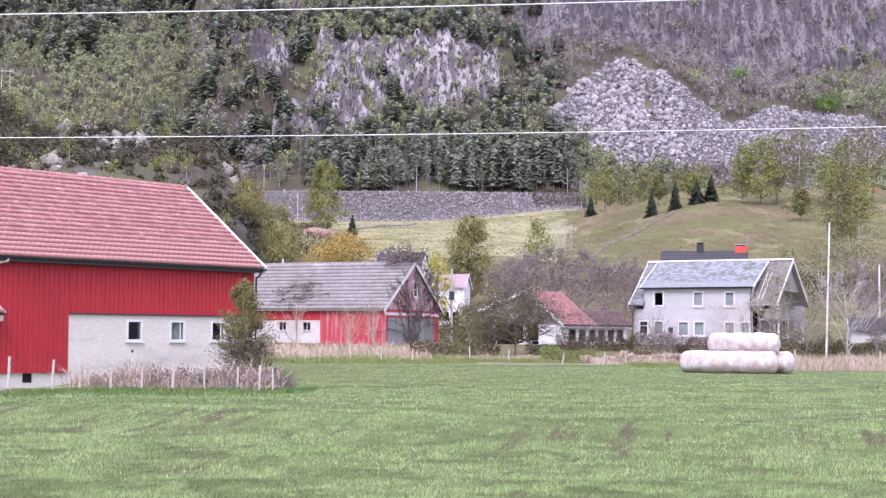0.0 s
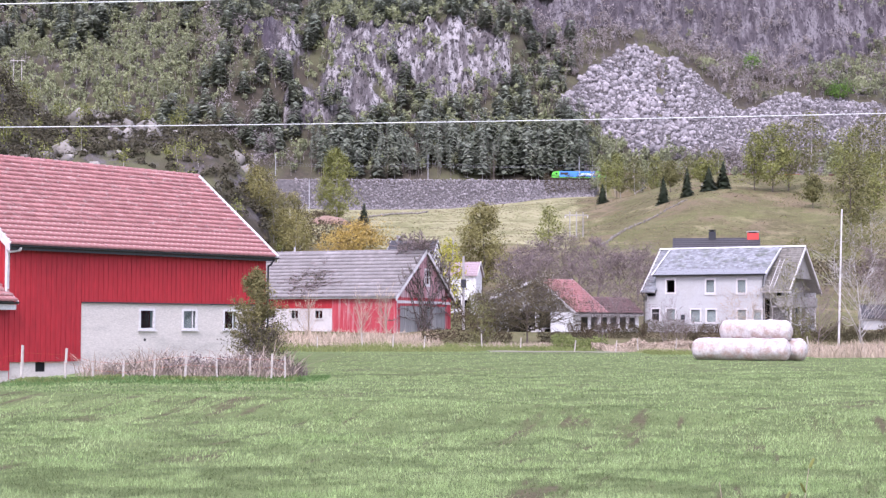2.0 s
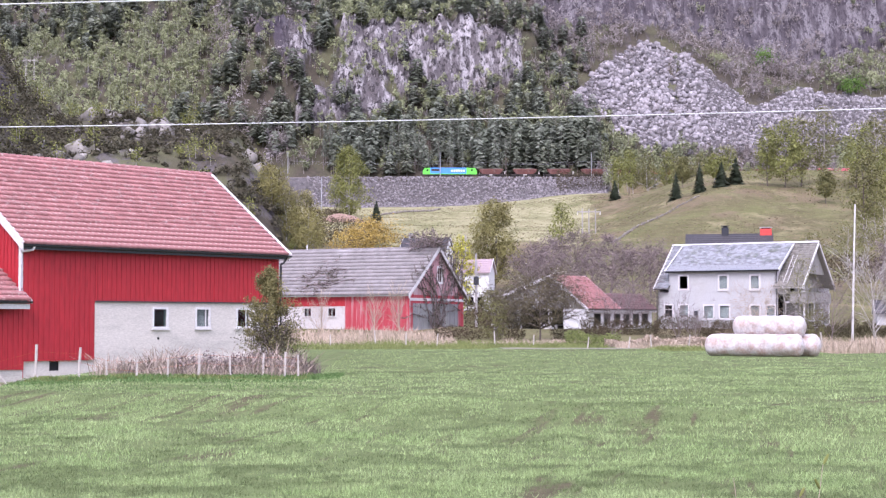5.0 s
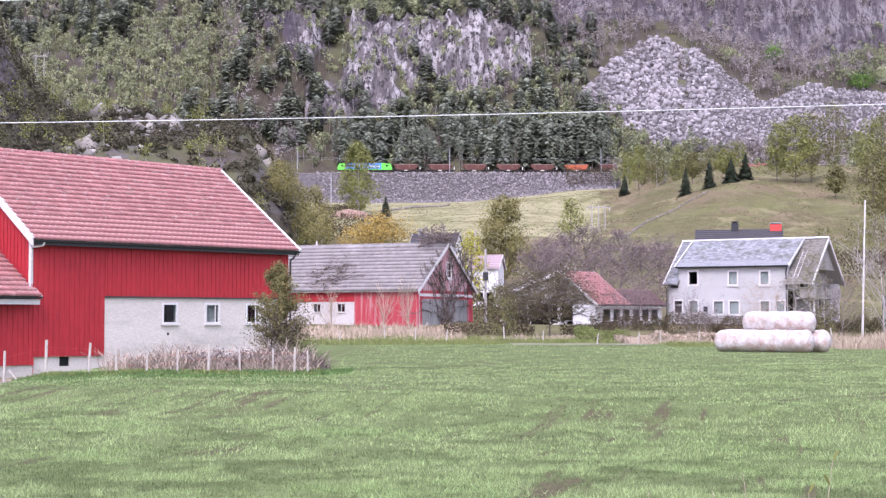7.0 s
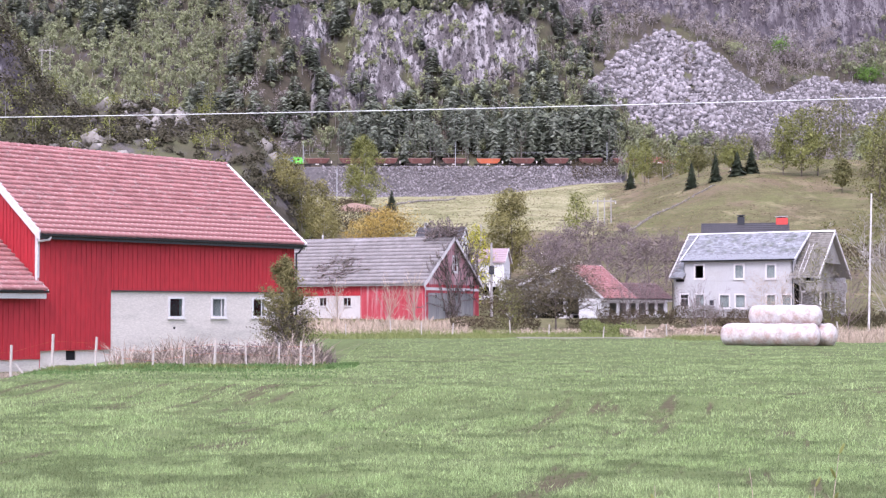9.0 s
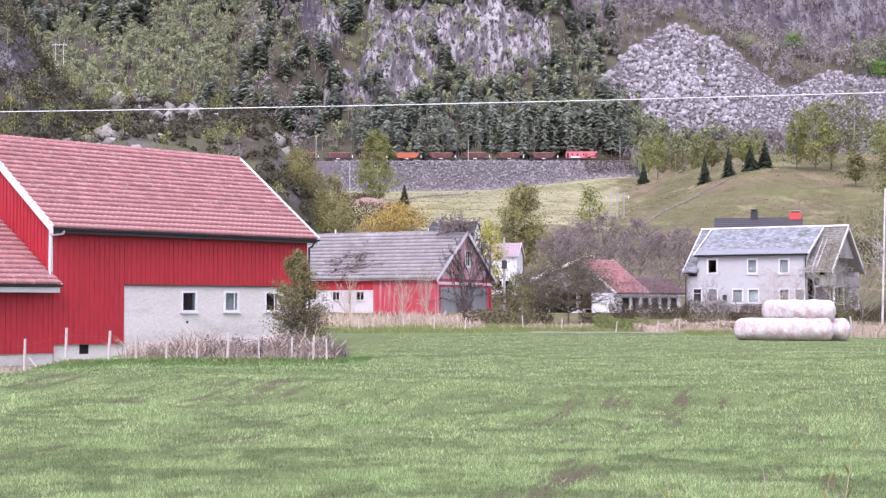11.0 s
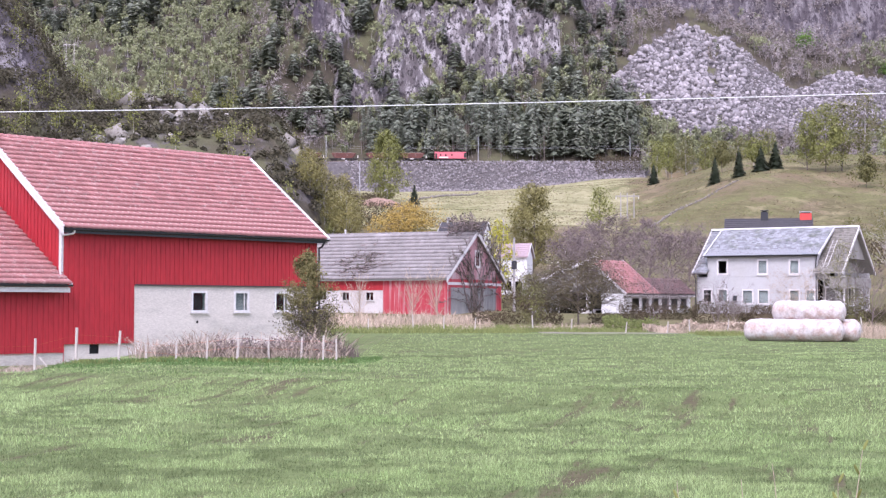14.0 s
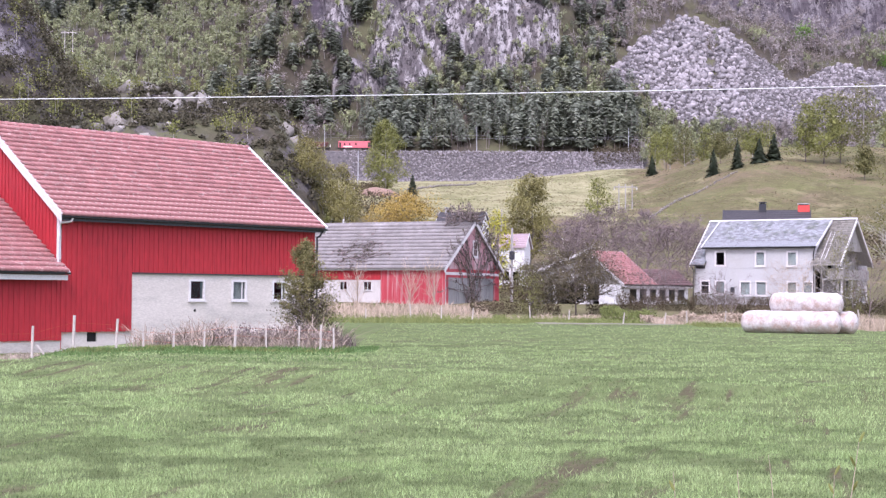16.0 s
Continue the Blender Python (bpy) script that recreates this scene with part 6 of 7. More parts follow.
# ------------------------------------------------------------------ other houses
def bungalow():
    """Turned so that its broad gable with the carport looks to the yard and its window front runs back beside the grey house."""
    z = 0.48
    ob = empty("bungalow", pose(17.8, 152, z, 0, 0, 50), "low white bungalow with a red tile roof and an open carport", "house")
    L, M, W, E, R, D, F = 12.6, 6.0, 4.25, 2.55, 5.85, 12.2, 3.3      # length, red roof's length, ridge line, eave, ridge, far eave's place and height
    wins = [(1.6 + i * 1.78, 3.05 + i * 1.78, 0.95, 2.2) for i in range(6)]
    part("front_wall", wall_cells(bmesh.new(), 0.3, L, -0.6, E, 0.4, 0.6, wins), WHITE_WALL, ob, "white boarded wall")
    for a, b, c, d in wins:
        window(ob, pose(a, 0.39, c), b - a, d - c, border=0.1, label="white framed window")
    # gable: closed beside the window front, open carport towards the far eave, boards above
    part("gable_wall", boxed(0.3, 0.5, 0.61, 3.0, -0.6, E), WHITE_WALL, ob, "white boarded wall")
    part("gable_cladding", prism(bmesh.new(), [(0.4, E + 0.02), (D - 0.3, E + 0.02), (D - 0.3, F - 0.15), (W, R - 0.2), (0.4, E + 0.06)], 0.3, 0.45, "x"), GREY_OLD, ob, "weathered grey gable boarding")
    for yy in (4.5, 8.2, 11.6):
        part("carport_post", boxed(0.3, 0.6, yy, yy + 0.3, -0.6, E), WHITE_WOOD, ob, "white square post")
    # Black colour puts the carport's shade on its back wall
    part("carport_wall", boxed(4.8, 5.0, 3.0, D - 0.4, -0.6, E), BLACK, ob, "back of the carport, black for its shade")
    part("carport_side", boxed(0.5, 4.8, 2.9, 3.0, -0.6, E), GREY_OLD, ob)
    part("rear_wall", boxed(0.5, L, D - 0.6, D - 0.4, -0.6, E), WHITE_WALL, ob)
    part("far_wall", boxed(L - 0.2, L, 0.61, D - 0.6, -0.6, E), WHITE_WALL, ob)
    inside(ob, 5.1, L - 0.3, 0.9, D - 1, -0.2, 2.4)
    part("roof_deck", prism(bmesh.new(), [(0, E - 0.12), (W, R - 0.12), (D, F - 0.12), (D, F), (W, R), (0, E)], 0, M, "x"), WHITE_WOOD, ob)
    k, wl = E + (R - E) * 0.50, W * 0.50
    part("low_roof_deck", prism(bmesh.new(), [(0, E - 0.12), (wl, k - 0.12), (D, E - 0.02), (D, E + 0.08), (wl, k), (0, E)], M + 0.06, L + 0.3, "x"), BROWN_TILE, ob)
    lay_tiles(ob, slope(0.02, -0.05, E, R - E, W), M, math.hypot(W, R - E), 0.34, 0.36, tile_mesh, CLAY, singles=0, rest_name="red_tiles", seed=51)
    lay_tiles(ob, slope(M + 0.08, -0.05, E, (R - E) * 0.5, wl), L - M + 0.2, math.hypot(W, R - E) * 0.5, 0.34, 0.36, tile_mesh, BROWN_TILE, singles=0, rest_name="brown_tiles", seed=52)
    for xx in (-0.06, M):
        for y_e, z_e in ((-0.1, E), (D + 0.1, F)):
            part("verge_board", prism(bmesh.new(), [(y_e, z_e - 0.24), (W, R - 0.18), (W, R + 0.12), (y_e, z_e + 0.06)], xx, xx + 0.055, "x"), WHITE_WOOD, ob, "white verge board")
    part("eaves_board", boxed(0, L + 0.3, -0.04, 0.0, E - 0.28, E - 0.02), WHITE_WOOD, ob)
    gutter(ob, (0, -0.1, E - 0.03), (L + 0.3, -0.1, E - 0.03))
    part("vent_pipe", rod(bmesh.new(), (0.8, W, R), (0.8, W, R + 0.5), 0.06, 0.06, 8), GREY_METAL, ob)
    car = empty("parked_car", pose(17.8, 152, z, 0, 0, 50) @ pose(2.9, 5.6, -0.35), "white car parked in the dark carport", "car")
    bm = prism(bmesh.new(), [(-2.0, 0.3), (2.0, 0.3), (2.05, 0.75), (1.2, 0.9), (0.6, 1.38), (-1.1, 1.4), (-1.9, 0.95)], -0.85, 0.85)
    bmesh.ops.bevel(bm, geom=bm.edges[:], offset=0.08, segments=2, affect="EDGES")
    body = part("body", bm, WHITE_WOOD, car)
    part("side_window", boxed(-1.0, 0.5, -0.87, -0.84, 0.92, 1.28), BLACK, body)
    part("rear_window", boxed(-1.62, -1.45, -0.65, 0.65, 1.0, 1.3), BLACK, body)
    for a in (-1.25, 1.25):
        for s in (-0.78, 0.78):
            part("wheel", rod(bmesh.new(), (a, s - 0.1, 0.32), (a, s + 0.1, 0.32), 0.32, 0.32, 14), UNDERFRAME, car)


def simple_house(name, x, y, z, turn, L, W, E, R, wall, roof, label, wins=0, chimney=None, verge=WHITE_WOOD):
    """A small house with gable roof, verges and windows, partly hidden by trees and other roofs."""
    ob = empty(name, pose(x, y, z, 0, 0, turn), label, "house")
    holes = [(1.0 + i * (L - 1.4) / max(wins, 1), 2.0 + i * (L - 1.4) / max(wins, 1), 1.0, 2.2) for i in range(wins)]
    part("front_wall", wall_cells(bmesh.new(), 0.2, L - 0.2, -1.5, E, 0.35, 0.55, holes), wall, ob)
    for a, b, c, d in holes:
        window(ob, pose(a, 0.34, c), b - a, d - c, border=0.1, label="white framed window")
    for xx in (0.2, L - 0.4):
        part("gable_wall", prism(bmesh.new(), [(0.36, -1.5), (2 * W - 0.35, -1.5), (2 * W - 0.35, E), (W, R - 0.15), (0.36, E)], xx, xx + 0.2, "x"), wall, ob)
    part("rear_wall", boxed(0.4, L - 0.4, 2 * W - 0.55, 2 * W - 0.35, -1.5, E), wall, ob)
    inside(ob, 0.5, L - 0.5, 1.0, 2 * W - 1, -0.5, E - 0.2)
    part("roof", prism(bmesh.new(), [(0, E - 0.12), (W, R - 0.12), (2 * W, E - 0.12), (2 * W, E + 0.04), (W, R + 0.04), (0, E + 0.04)], 0, L, "x"), roof, ob)
    bm = bmesh.new()
    k = int(math.hypot(W, R - E) / 0.4)
    for i in range(k):
        s = (i + 0.5) / k
        box(bm, 0.02, L - 0.02, W * s - 0.02, W * s + 0.03, E + 0.05 + (R - E) * s, E + 0.085 + (R - E) * s)
    tagged(part("roof_laps", bm, roof, ob), kind="stuff")
    for xx in (-0.05, L):
        for s in (0, 1):
            y_e, y_r = (-0.06, W) if s == 0 else (2 * W + 0.06, W)
            part("verge_board", prism(bmesh.new(), [(y_e, E - 0.2), (y_r, R - 0.14), (y_r, R + 0.1), (y_e, E + 0.06)], xx, xx + 0.05, "x"), verge, ob)
    for cx, col, h, w in chimney or ():
        c = part("chimney", boxed(cx, cx + w, W - 0.35, W + 0.35, R - 0.6, R + h, bevel=0.02), col, ob)
        part("chimney_cap", boxed(cx - 0.05, cx + w + 0.05, W - 0.42, W + 0.42, R + h + 0.12, R + h + 0.2), GREY_METAL if col is CHIMNEY_RED else col, c)
        part("flue", boxed(cx + 0.15, cx + w - 0.15, W - 0.2, W + 0.2, R + h, R + h + 0.12), BLACK, c)
    return ob


BROWN_TILE = mat("brown_red_tile", (0.165, 0.095, 0.095), (0.12, 0.075, 0.075), scale=1, fine=14, random_amount=0.15, island=True)
CHIMNEY_RED = mat("red_chimney_paint", (0.55, 0.07, 0.06), (0.48, 0.06, 0.055), scale=2, rough=0.7)
PINK_ROOF = mat("faded_pink_roof", (0.36, 0.27, 0.29), (0.30, 0.23, 0.25), scale=1)


def dry_stone_wall(x0, y0, x1, y1, n, seed, size=0.7):
    """A tumbled line of field stones."""
    rng = random.Random(seed)
    bm = bmesh.new()
    for i in range(n):
        s = i / (n - 1)
        x, y = x0 + (x1 - x0) * s + rng.uniform(-0.4, 0.4), y0 + (y1 - y0) * s + rng.uniform(-0.5, 0.5)
        r = size * rng.uniform(0.5, 1.1)
        m = Matrix.Translation((x, y, ground_z(x, y) + r * 0.2 + rng.uniform(0, 0.3))) @ Euler([rng.uniform(0, 3) for _ in range(3)]).to_matrix().to_4x4() @ Matrix.Diagonal((r, r * 0.8, r * 0.6, 1))
        bmesh.ops.create_icosphere(bm, subdivisions=1, radius=0.75, matrix=m)
    ob = new("stone_wall", mesh_of("stone_wall", bm, FIELD_STONE))
    return tagged(ob, "tumbled grey dry stone wall across the pasture", "stone wall", kind="stuff")

# ------------------------------------------------------------------ putting it together, far to near
build_woods()
build_knoll_scrub()
build_boulders()
build_railway()
TRAIN = build_train()
portal(-166.5, 708, 15.5, 3.6, 2, "pale wooden power line portal on the wooded slope", PALE_POLE)
portal(45.0, 380, 6.5, 3.2, 3, "grey three-pole power line portal in the pasture")
dry_stone_wall(45.8, 347, 57.0, 382, 110, 3, 0.42)
dry_stone_wall(57.0, 382, 78.5, 418, 110, 5, 0.42)
dry_stone_wall(-10, 515, 14, 583, 150, 4, 0.7)


def earth_mound(x, y, w, d, h):
    """A low heap of bare earth, uneven, sinking into the slope at its rim."""
    n = 26
    g = np.linspace(-1, 1, n)
    X, Y = np.meshgrid(g, g)
    dome = np.clip(1 - X * X - Y * Y, -0.15, 1)
    X, Y = x + X * w / 2, y + Y * d / 2
    Z = height(X, Y) + h * dome + 0.5 * fbm(X, Y, 3, 3, 97) * (dome > 0) - 0.1
    i = (np.arange(n - 1)[:, None] * n + np.arange(n - 1)[None, :]).ravel()
    me = raw_mesh("earth_mound", np.stack([X, Y, Z], -1).reshape(-1, 3), np.stack([i, i + 1, i + 1 + n, i + n], -1), EARTH, smooth=True)
    tagged(new("earth_mound", me), "heap of bare reddish earth below the railway", "earth heap")


EARTH = mat("bare_reddish_earth", (0.30, 0.20, 0.16), (0.21, 0.135, 0.105), scale=0.5, fine=4, rough=0.95)
earth_mound(-18.5, 482, 15, 12, 2.6)

# things on the slope
spruce_tree(73.0, 540, 7.0, 3.6, 1)
spruce_tree(75.2, 432, 7.6, 3.6, 2)
spruce_tree(81.4, 430, 8.2, 3.4, 3)
spruce_tree(93.5, 440, 8.0, 4.2, 4)
spruce_tree(88.6, 436, 7.0, 4.6, 5, "bluish green spruce at the edge of the pasture")
spruce_tree(-8.2, 498, 6.4, 3.4, 6, "dark little spruce beside the tall birch")
HILL = dict(levels=(16, 5), group="birches on the slope")
leafy_tree("birch", -17.0, 498, 23.5, 11.5, LEAF_BIRCH, BIRCH_BARK, 8500, 0.55, cluster=0.7, droop=0.6, start=0.08, peak=0.3, fill=0.7, seed=11, label="tall slender birch with yellow-green leaves", **HILL)
leafy_tree("birch", 105, 430, 18.5, 10.5, LEAF_BIRCH, BARK, 4200, 0.6, cluster=0.95, start=0.08, seed=12, label="broad light green tree at the pasture's edge", **HILL)
leafy_tree("birch", 101, 434, 16, 7, LEAF_BIRCH, BARK, 2200, 0.6, cluster=0.9, start=0.1, seed=13, label="light green tree at the pasture's edge", **HILL)
for i, (x, y, h, w, leaf) in enumerate(((111, 436, 15.5, 8, LEAF_OLIVE), (118, 440, 17.5, 9, LEAF_OLIVE), (124, 428, 14, 8, LEAF_BIRCH), (131, 433, 16, 9, LEAF_OLIVE), (97.5, 332, 15.5, 7.5, LEAF_OLIVE),
                                        (104, 345, 12, 6, LEAF_OLIVE), (115, 372, 13, 7, LEAF_BIRCH), (138, 440, 17, 9, LEAF_OLIVE), (108, 400, 7, 5, LEAF_OLIVE), (90.5, 455, 6.5, 5.5, LEAF_BIRCH),
                                        (84, 470, 7.5, 6, LEAF_OLIVE), (77, 560, 11, 6, LEAF_BIRCH), (83, 575, 13, 6, LEAF_BIRCH), (92, 590, 13, 7, LEAF_OLIVE), (101, 600, 14, 7, LEAF_BIRCH), (112, 590, 13, 8, LEAF_OLIVE),
                                        (122, 585, 15, 8, LEAF_BIRCH), (88, 600, 10, 6, LEAF_OLIVE))):
    leafy_tree("birch", x, y, h * 1.28, w, leaf, BIRCH_BARK if i % 2 else BARK, 1700, 0.6, cluster=0.85, start=0.18, seed=20 + i, label="slender birch with sparse olive leaves" if leaf is LEAF_OLIVE else "birch with fresh light leaves", **HILL)
for i, (x, y, h, w) in enumerate(((172, 742, 8, 11), (149, 735, 7, 9), (206, 716, 7, 12), (219, 722, 6, 10))):
    leafy_tree("bush", x, y, h, w, LEAF_FRESH if i % 2 == 0 else LEAF_FOREST, BARK, 900, 0.9, levels=(12, 4), cluster=1.3, start=0.05, seed=60 + i, label="bright green bush beside the scree", category="bush", group="bushes by the scree")
pole("utility_pole", -28.6, 560, 13.0, 0.22, GREY_METAL, "pale utility pole at the foot of the slope")

# behind the old barn
for i, (x, y, h, w) in enumerate(((-22.0, 300, 10.5, 7), (-19.0, 310, 12.6, 6), (-17.2, 292, 9.0, 6.5), (-24.6, 296, 8.5, 6))):
    leafy_tree("willow", x, y, h, w, LEAF_WILLOW, BIRCH_BARK, 4600, 0.34, levels=(18, 5), cluster=0.45, droop=0.6, start=0.12, seed=70 + i, label="olive-yellow drooping birch behind the old barn", group="birches behind the old barn")
leafy_tree("tree", 13.2, 228, 13.6, 6.4, LEAF_WILLOW, BARK, 11000, 0.30, levels=(20, 6), cluster=0.5, start=0.1, seed=80, label="olive green broad tree beyond the yard")
leafy_tree("tree", 26.0, 256, 11.0, 4.6, LEAF_BIRCH, BARK, 1300, 0.36, levels=(16, 5), cluster=0.5, start=0.35, seed=81, label="half bare tree with yellow-green top")
for i, (x, y, h, w) in enumerate(((16.8, 205, 7.5, 5.5), (21.5, 225, 8, 6), (25.5, 230, 9, 6), (29.0, 220, 8.5, 7), (31.5, 215, 6.5, 7), (24.0, 200, 6, 6), (35.0, 222, 7, 7), (38.5, 218, 6.5, 6), (19.0, 215, 6.5, 5), (64, 205, 7, 7), (70, 200, 6, 7))):
    leafy_tree("bare_tree", x, y, h, w, TWIG, TWIG, 1900, 0.55, aspect=0.13, fill=0.5, levels=(22, 8, 3), cluster=0.35, start=0.12, up=1.1, seed=90 + i, label="leafless purple-grey tree behind the houses", group="leafless trees behind the houses", thick=1.7)
leafy_tree("bush", -6.0, 298, 6.2, 11.0, LEAF_YELLOW, BARK, 4200, 0.36, levels=(30, 7), cluster=0.5, start=0.05, up=0.5, seed=110, label="golden yellow flowering bush behind the old barn", category="bush")
leafy_tree("bush", -10.8, 292, 4.6, 7.0, LEAF_YELLOW, BARK, 1200, 0.3, levels=(16, 5), cluster=0.5, start=0.05, up=0.5, seed=111, label="golden yellow flowering bush behind the old barn", category="bush")
leafy_tree("tree", 5.9, 160, 9.0, 3.2, LEAF_LEMON, BARK, 2600, 0.22, levels=(20, 6), cluster=0.38, start=0.08, up=0.9, seed=112, label="lemon yellow young tree beside the old barn")

# houses
simple_house("cottage", -0.6, 262, 10.6, -12, 8, 4, 3.0, 5.3, WHITE_WALL, DARK_ROOF, "small house with a black sheet roof", 0, [(1.0, GREY_METAL, 0.6, 0.5)])
simple_house("white_house", 6.4, 185, 2.6, -12, 3.9, 2.6, 5.0, 6.6, WHITE_WALL, PINK_ROOF, "white house with a faded pinkish roof", 2)
simple_house("rear_house", 31.6, 176, 3.85, -12, 9.7, 4.2, 5.0, 7.9, GREY_WALL, DARK_ROOF, "house with a dark ribbed roof behind the grey house", 0, [(4.0, DARK_METAL, 0.75, 0.8), (8.3, CHIMNEY_RED, 0.55, 1.3)], DARK_METAL)
simple_house("garage", 44.5, 148, 0.2, -14, 9, 3, 2.4, 3.6, GREY_WALL, DARK_ROOF, "low garage with a grey-black roof", 0)
bungalow()

leafy_tree("bush", 8.4, 152, 4.0, 3.6, LEAF_OLIVE, BARK, 2600, 0.2, levels=(18, 6), cluster=0.3, start=0.05, up=0.9, seed=118, label="olive bush before the white house", category="bush")
leafy_tree("bush", 10.6, 150, 3.2, 3.4, LEAF_DARK, BARK, 2200, 0.2, levels=(18, 6), cluster=0.3, start=0.05, up=0.9, seed=119, label="dark bush before the white house", category="bush")
# yard and field edge
leafy_tree("apple_tree", 10.3, 118, 5.0, 7.2, LEAF_APPLE, BARK, 13000, 0.115, levels=(42, 9, 3), cluster=0.24, start=0.22, up=0.45, peak=0.42, seed=120, label="old dark spreading apple tree with pale blossom", extra_leaf=MASK, thick=1.4)
leafy_tree("bush", 6.9, 117, 3.0, 2.4, LEAF_OLIVE, BARK, 1300, 0.14, levels=(20, 6), cluster=0.2, start=0.05, up=1.2, seed=121, label="olive green upright bush at the yard", category="bush")
barn_conifer(-4.75, 57.0, 4.1, 2.5)
leafy_tree("bush", -4.5, 56.6, 1.7, 1.9, LEAF_DARK, TWIG, 2600, 0.08, levels=(26, 7), cluster=0.15, start=0.04, up=1.3, seed=123, label="dark twiggy undergrowth against the red barn", category="bush")
leafy_tree("birch", 32.0, 126, 6.6, 3.2, LEAF_OLIVE, BIRCH_BARK, 1300, 0.13, levels=(18, 6, 2), cluster=0.22, start=0.2, seed=124, label="thin white-stemmed birch before the grey house")
leafy_tree("birch", 31.0, 127, 5.4, 2.2, None, BIRCH_BARK, 10, 0.1, levels=(16, 6, 2), start=0.2, seed=125, label="thin white-stemmed birch before the grey house")
leafy_tree("sapling", 26.6, 122, 4.0, 3.2, TWIG_PALE, TWIG_PALE, 700, 0.1, levels=(20, 6, 2), cluster=0.2, start=0.1, up=1.0, seed=126, label="pale leafless sapling before the grey house", thick=0.6)
leafy_tree("sapling", 28.4, 123, 4.2, 3.0, TWIG_PALE, TWIG_PALE, 700, 0.1, levels=(20, 6, 2), cluster=0.2, start=0.1, up=1.0, seed=127, label="pale leafless sapling before the grey house", thick=0.6)
for i, (x, y, h, w) in enumerate(((32.4, 108, 5.6, 5.4), (35.0, 110, 5.0, 4.5), (37.0, 112, 5.2, 5.0), (30.6, 112, 4.2, 3.2))):
    leafy_tree("bare_tree", x, y, h, w, None, BIRCH_BARK if i == 0 else TWIG, 10, 0.1, levels=(26, 8, 3), start=0.08, up=1.3, seed=130 + i, label="grey leafless many-stemmed tree by the field", group="leafless trees by the field", thick=0.9)
leafy_tree("bush", 30.0, 114, 2.6, 2.2, LEAF_OLIVE, BARK, 1400, 0.12, levels=(20, 6), cluster=0.2, start=0.04, up=1.2, seed=135, label="brown-green conical bush by the grey house", category="bush")
for i, (x, y, h, w) in enumerate(((19.6, 112, 2.2, 2.6), (21.0, 113, 1.8, 2.2), (15.6, 116, 3.2, 2.6), (-0.2, 128, 3.6, 2.4), (-2.2, 127, 3.3, 2.2), (-6.4, 126, 3.0, 2.4))):
    leafy_tree("sapling", x, y, h, w, None, TWIG_PALE if i > 2 else TWIG, 10, 0.1, levels=(26, 6, 2), start=0.03, up=2.2, seed=140 + i, label="leafless twiggy shrub beside the yard", category="bush", group="leafless shrubs", thick=1.5 if i > 2 else 0.7)
for i, (x, y, h, w) in enumerate(((71, 250, 8.5, 6), (76, 256, 9.5, 6), (83, 270, 9, 7), (90, 292, 11, 7), (80, 240, 6, 6), (68.5, 262, 6, 5))):
    leafy_tree("birch", x, y, h, w, LEAF_OLIVE, BIRCH_BARK, 900, 0.3, levels=(18, 6), cluster=0.5, start=0.2, seed=160 + i, label="thin olive birch among scrub on the slope", group="birches on the lower slope")
for i, (x, y) in enumerate(((20.2, 140), (22.6, 142))):
    leafy_tree("bare_tree", x, y, 4.2 + 0.5 * (i % 3), 3.4, TWIG, TWIG, 900, 0.3, aspect=0.12, levels=(20, 6, 2), cluster=0.3, start=0.06, up=1.4, seed=170 + i, label="leafless shrub before the bungalow", group="leafless shrubs before the bungalow", thick=0.7)
pole("flag_pole", 34.3, 120, 10.6, 0.085, WHITE_WOOD, "tall white flagpole leaning slightly", (0.34, 0))
pole("utility_pole", 7.0, 150, 7.2, 0.15, POLE_WOOD, "brown utility pole with a dark switch box", box_at=4.2)
pole("utility_pole", 7.6, 190, 9.0, 0.13, POLE_WOOD, "grey utility pole behind the old barn")
pole("utility_pole", 51.3, 160, 8.0, 0.12, WHITE_WOOD, "pale thin pole beyond the garage")
pole("utility_pole", 5.4, 240, 6.0, 0.12, POLE_WOOD, "grey utility pole in the pasture")
pole("utility_pole", -9.0, 150, 7.8, 0.12, WHITE_WOOD, "pale pole top behind the old barn roof")
build_fences()
build_bale((15.9, 82.3), (20.1, 79.2), 0.585, 0.56, 1, "long white wrapped bale roll with brown stains")
build_bale((16.8, 83.0), (21.15, 79.9), 0.58, 0.56, 2, "long white wrapped bale roll behind another")
build_bale((17.3, 82.0), (20.35, 79.75), 0.56, 1.52, 3, "white wrapped bale roll lying on two others")
overhead_wire(40, 6.56, 7.72, 0.012)
overhead_wire(45, 10.5, 12.4, 0.017)


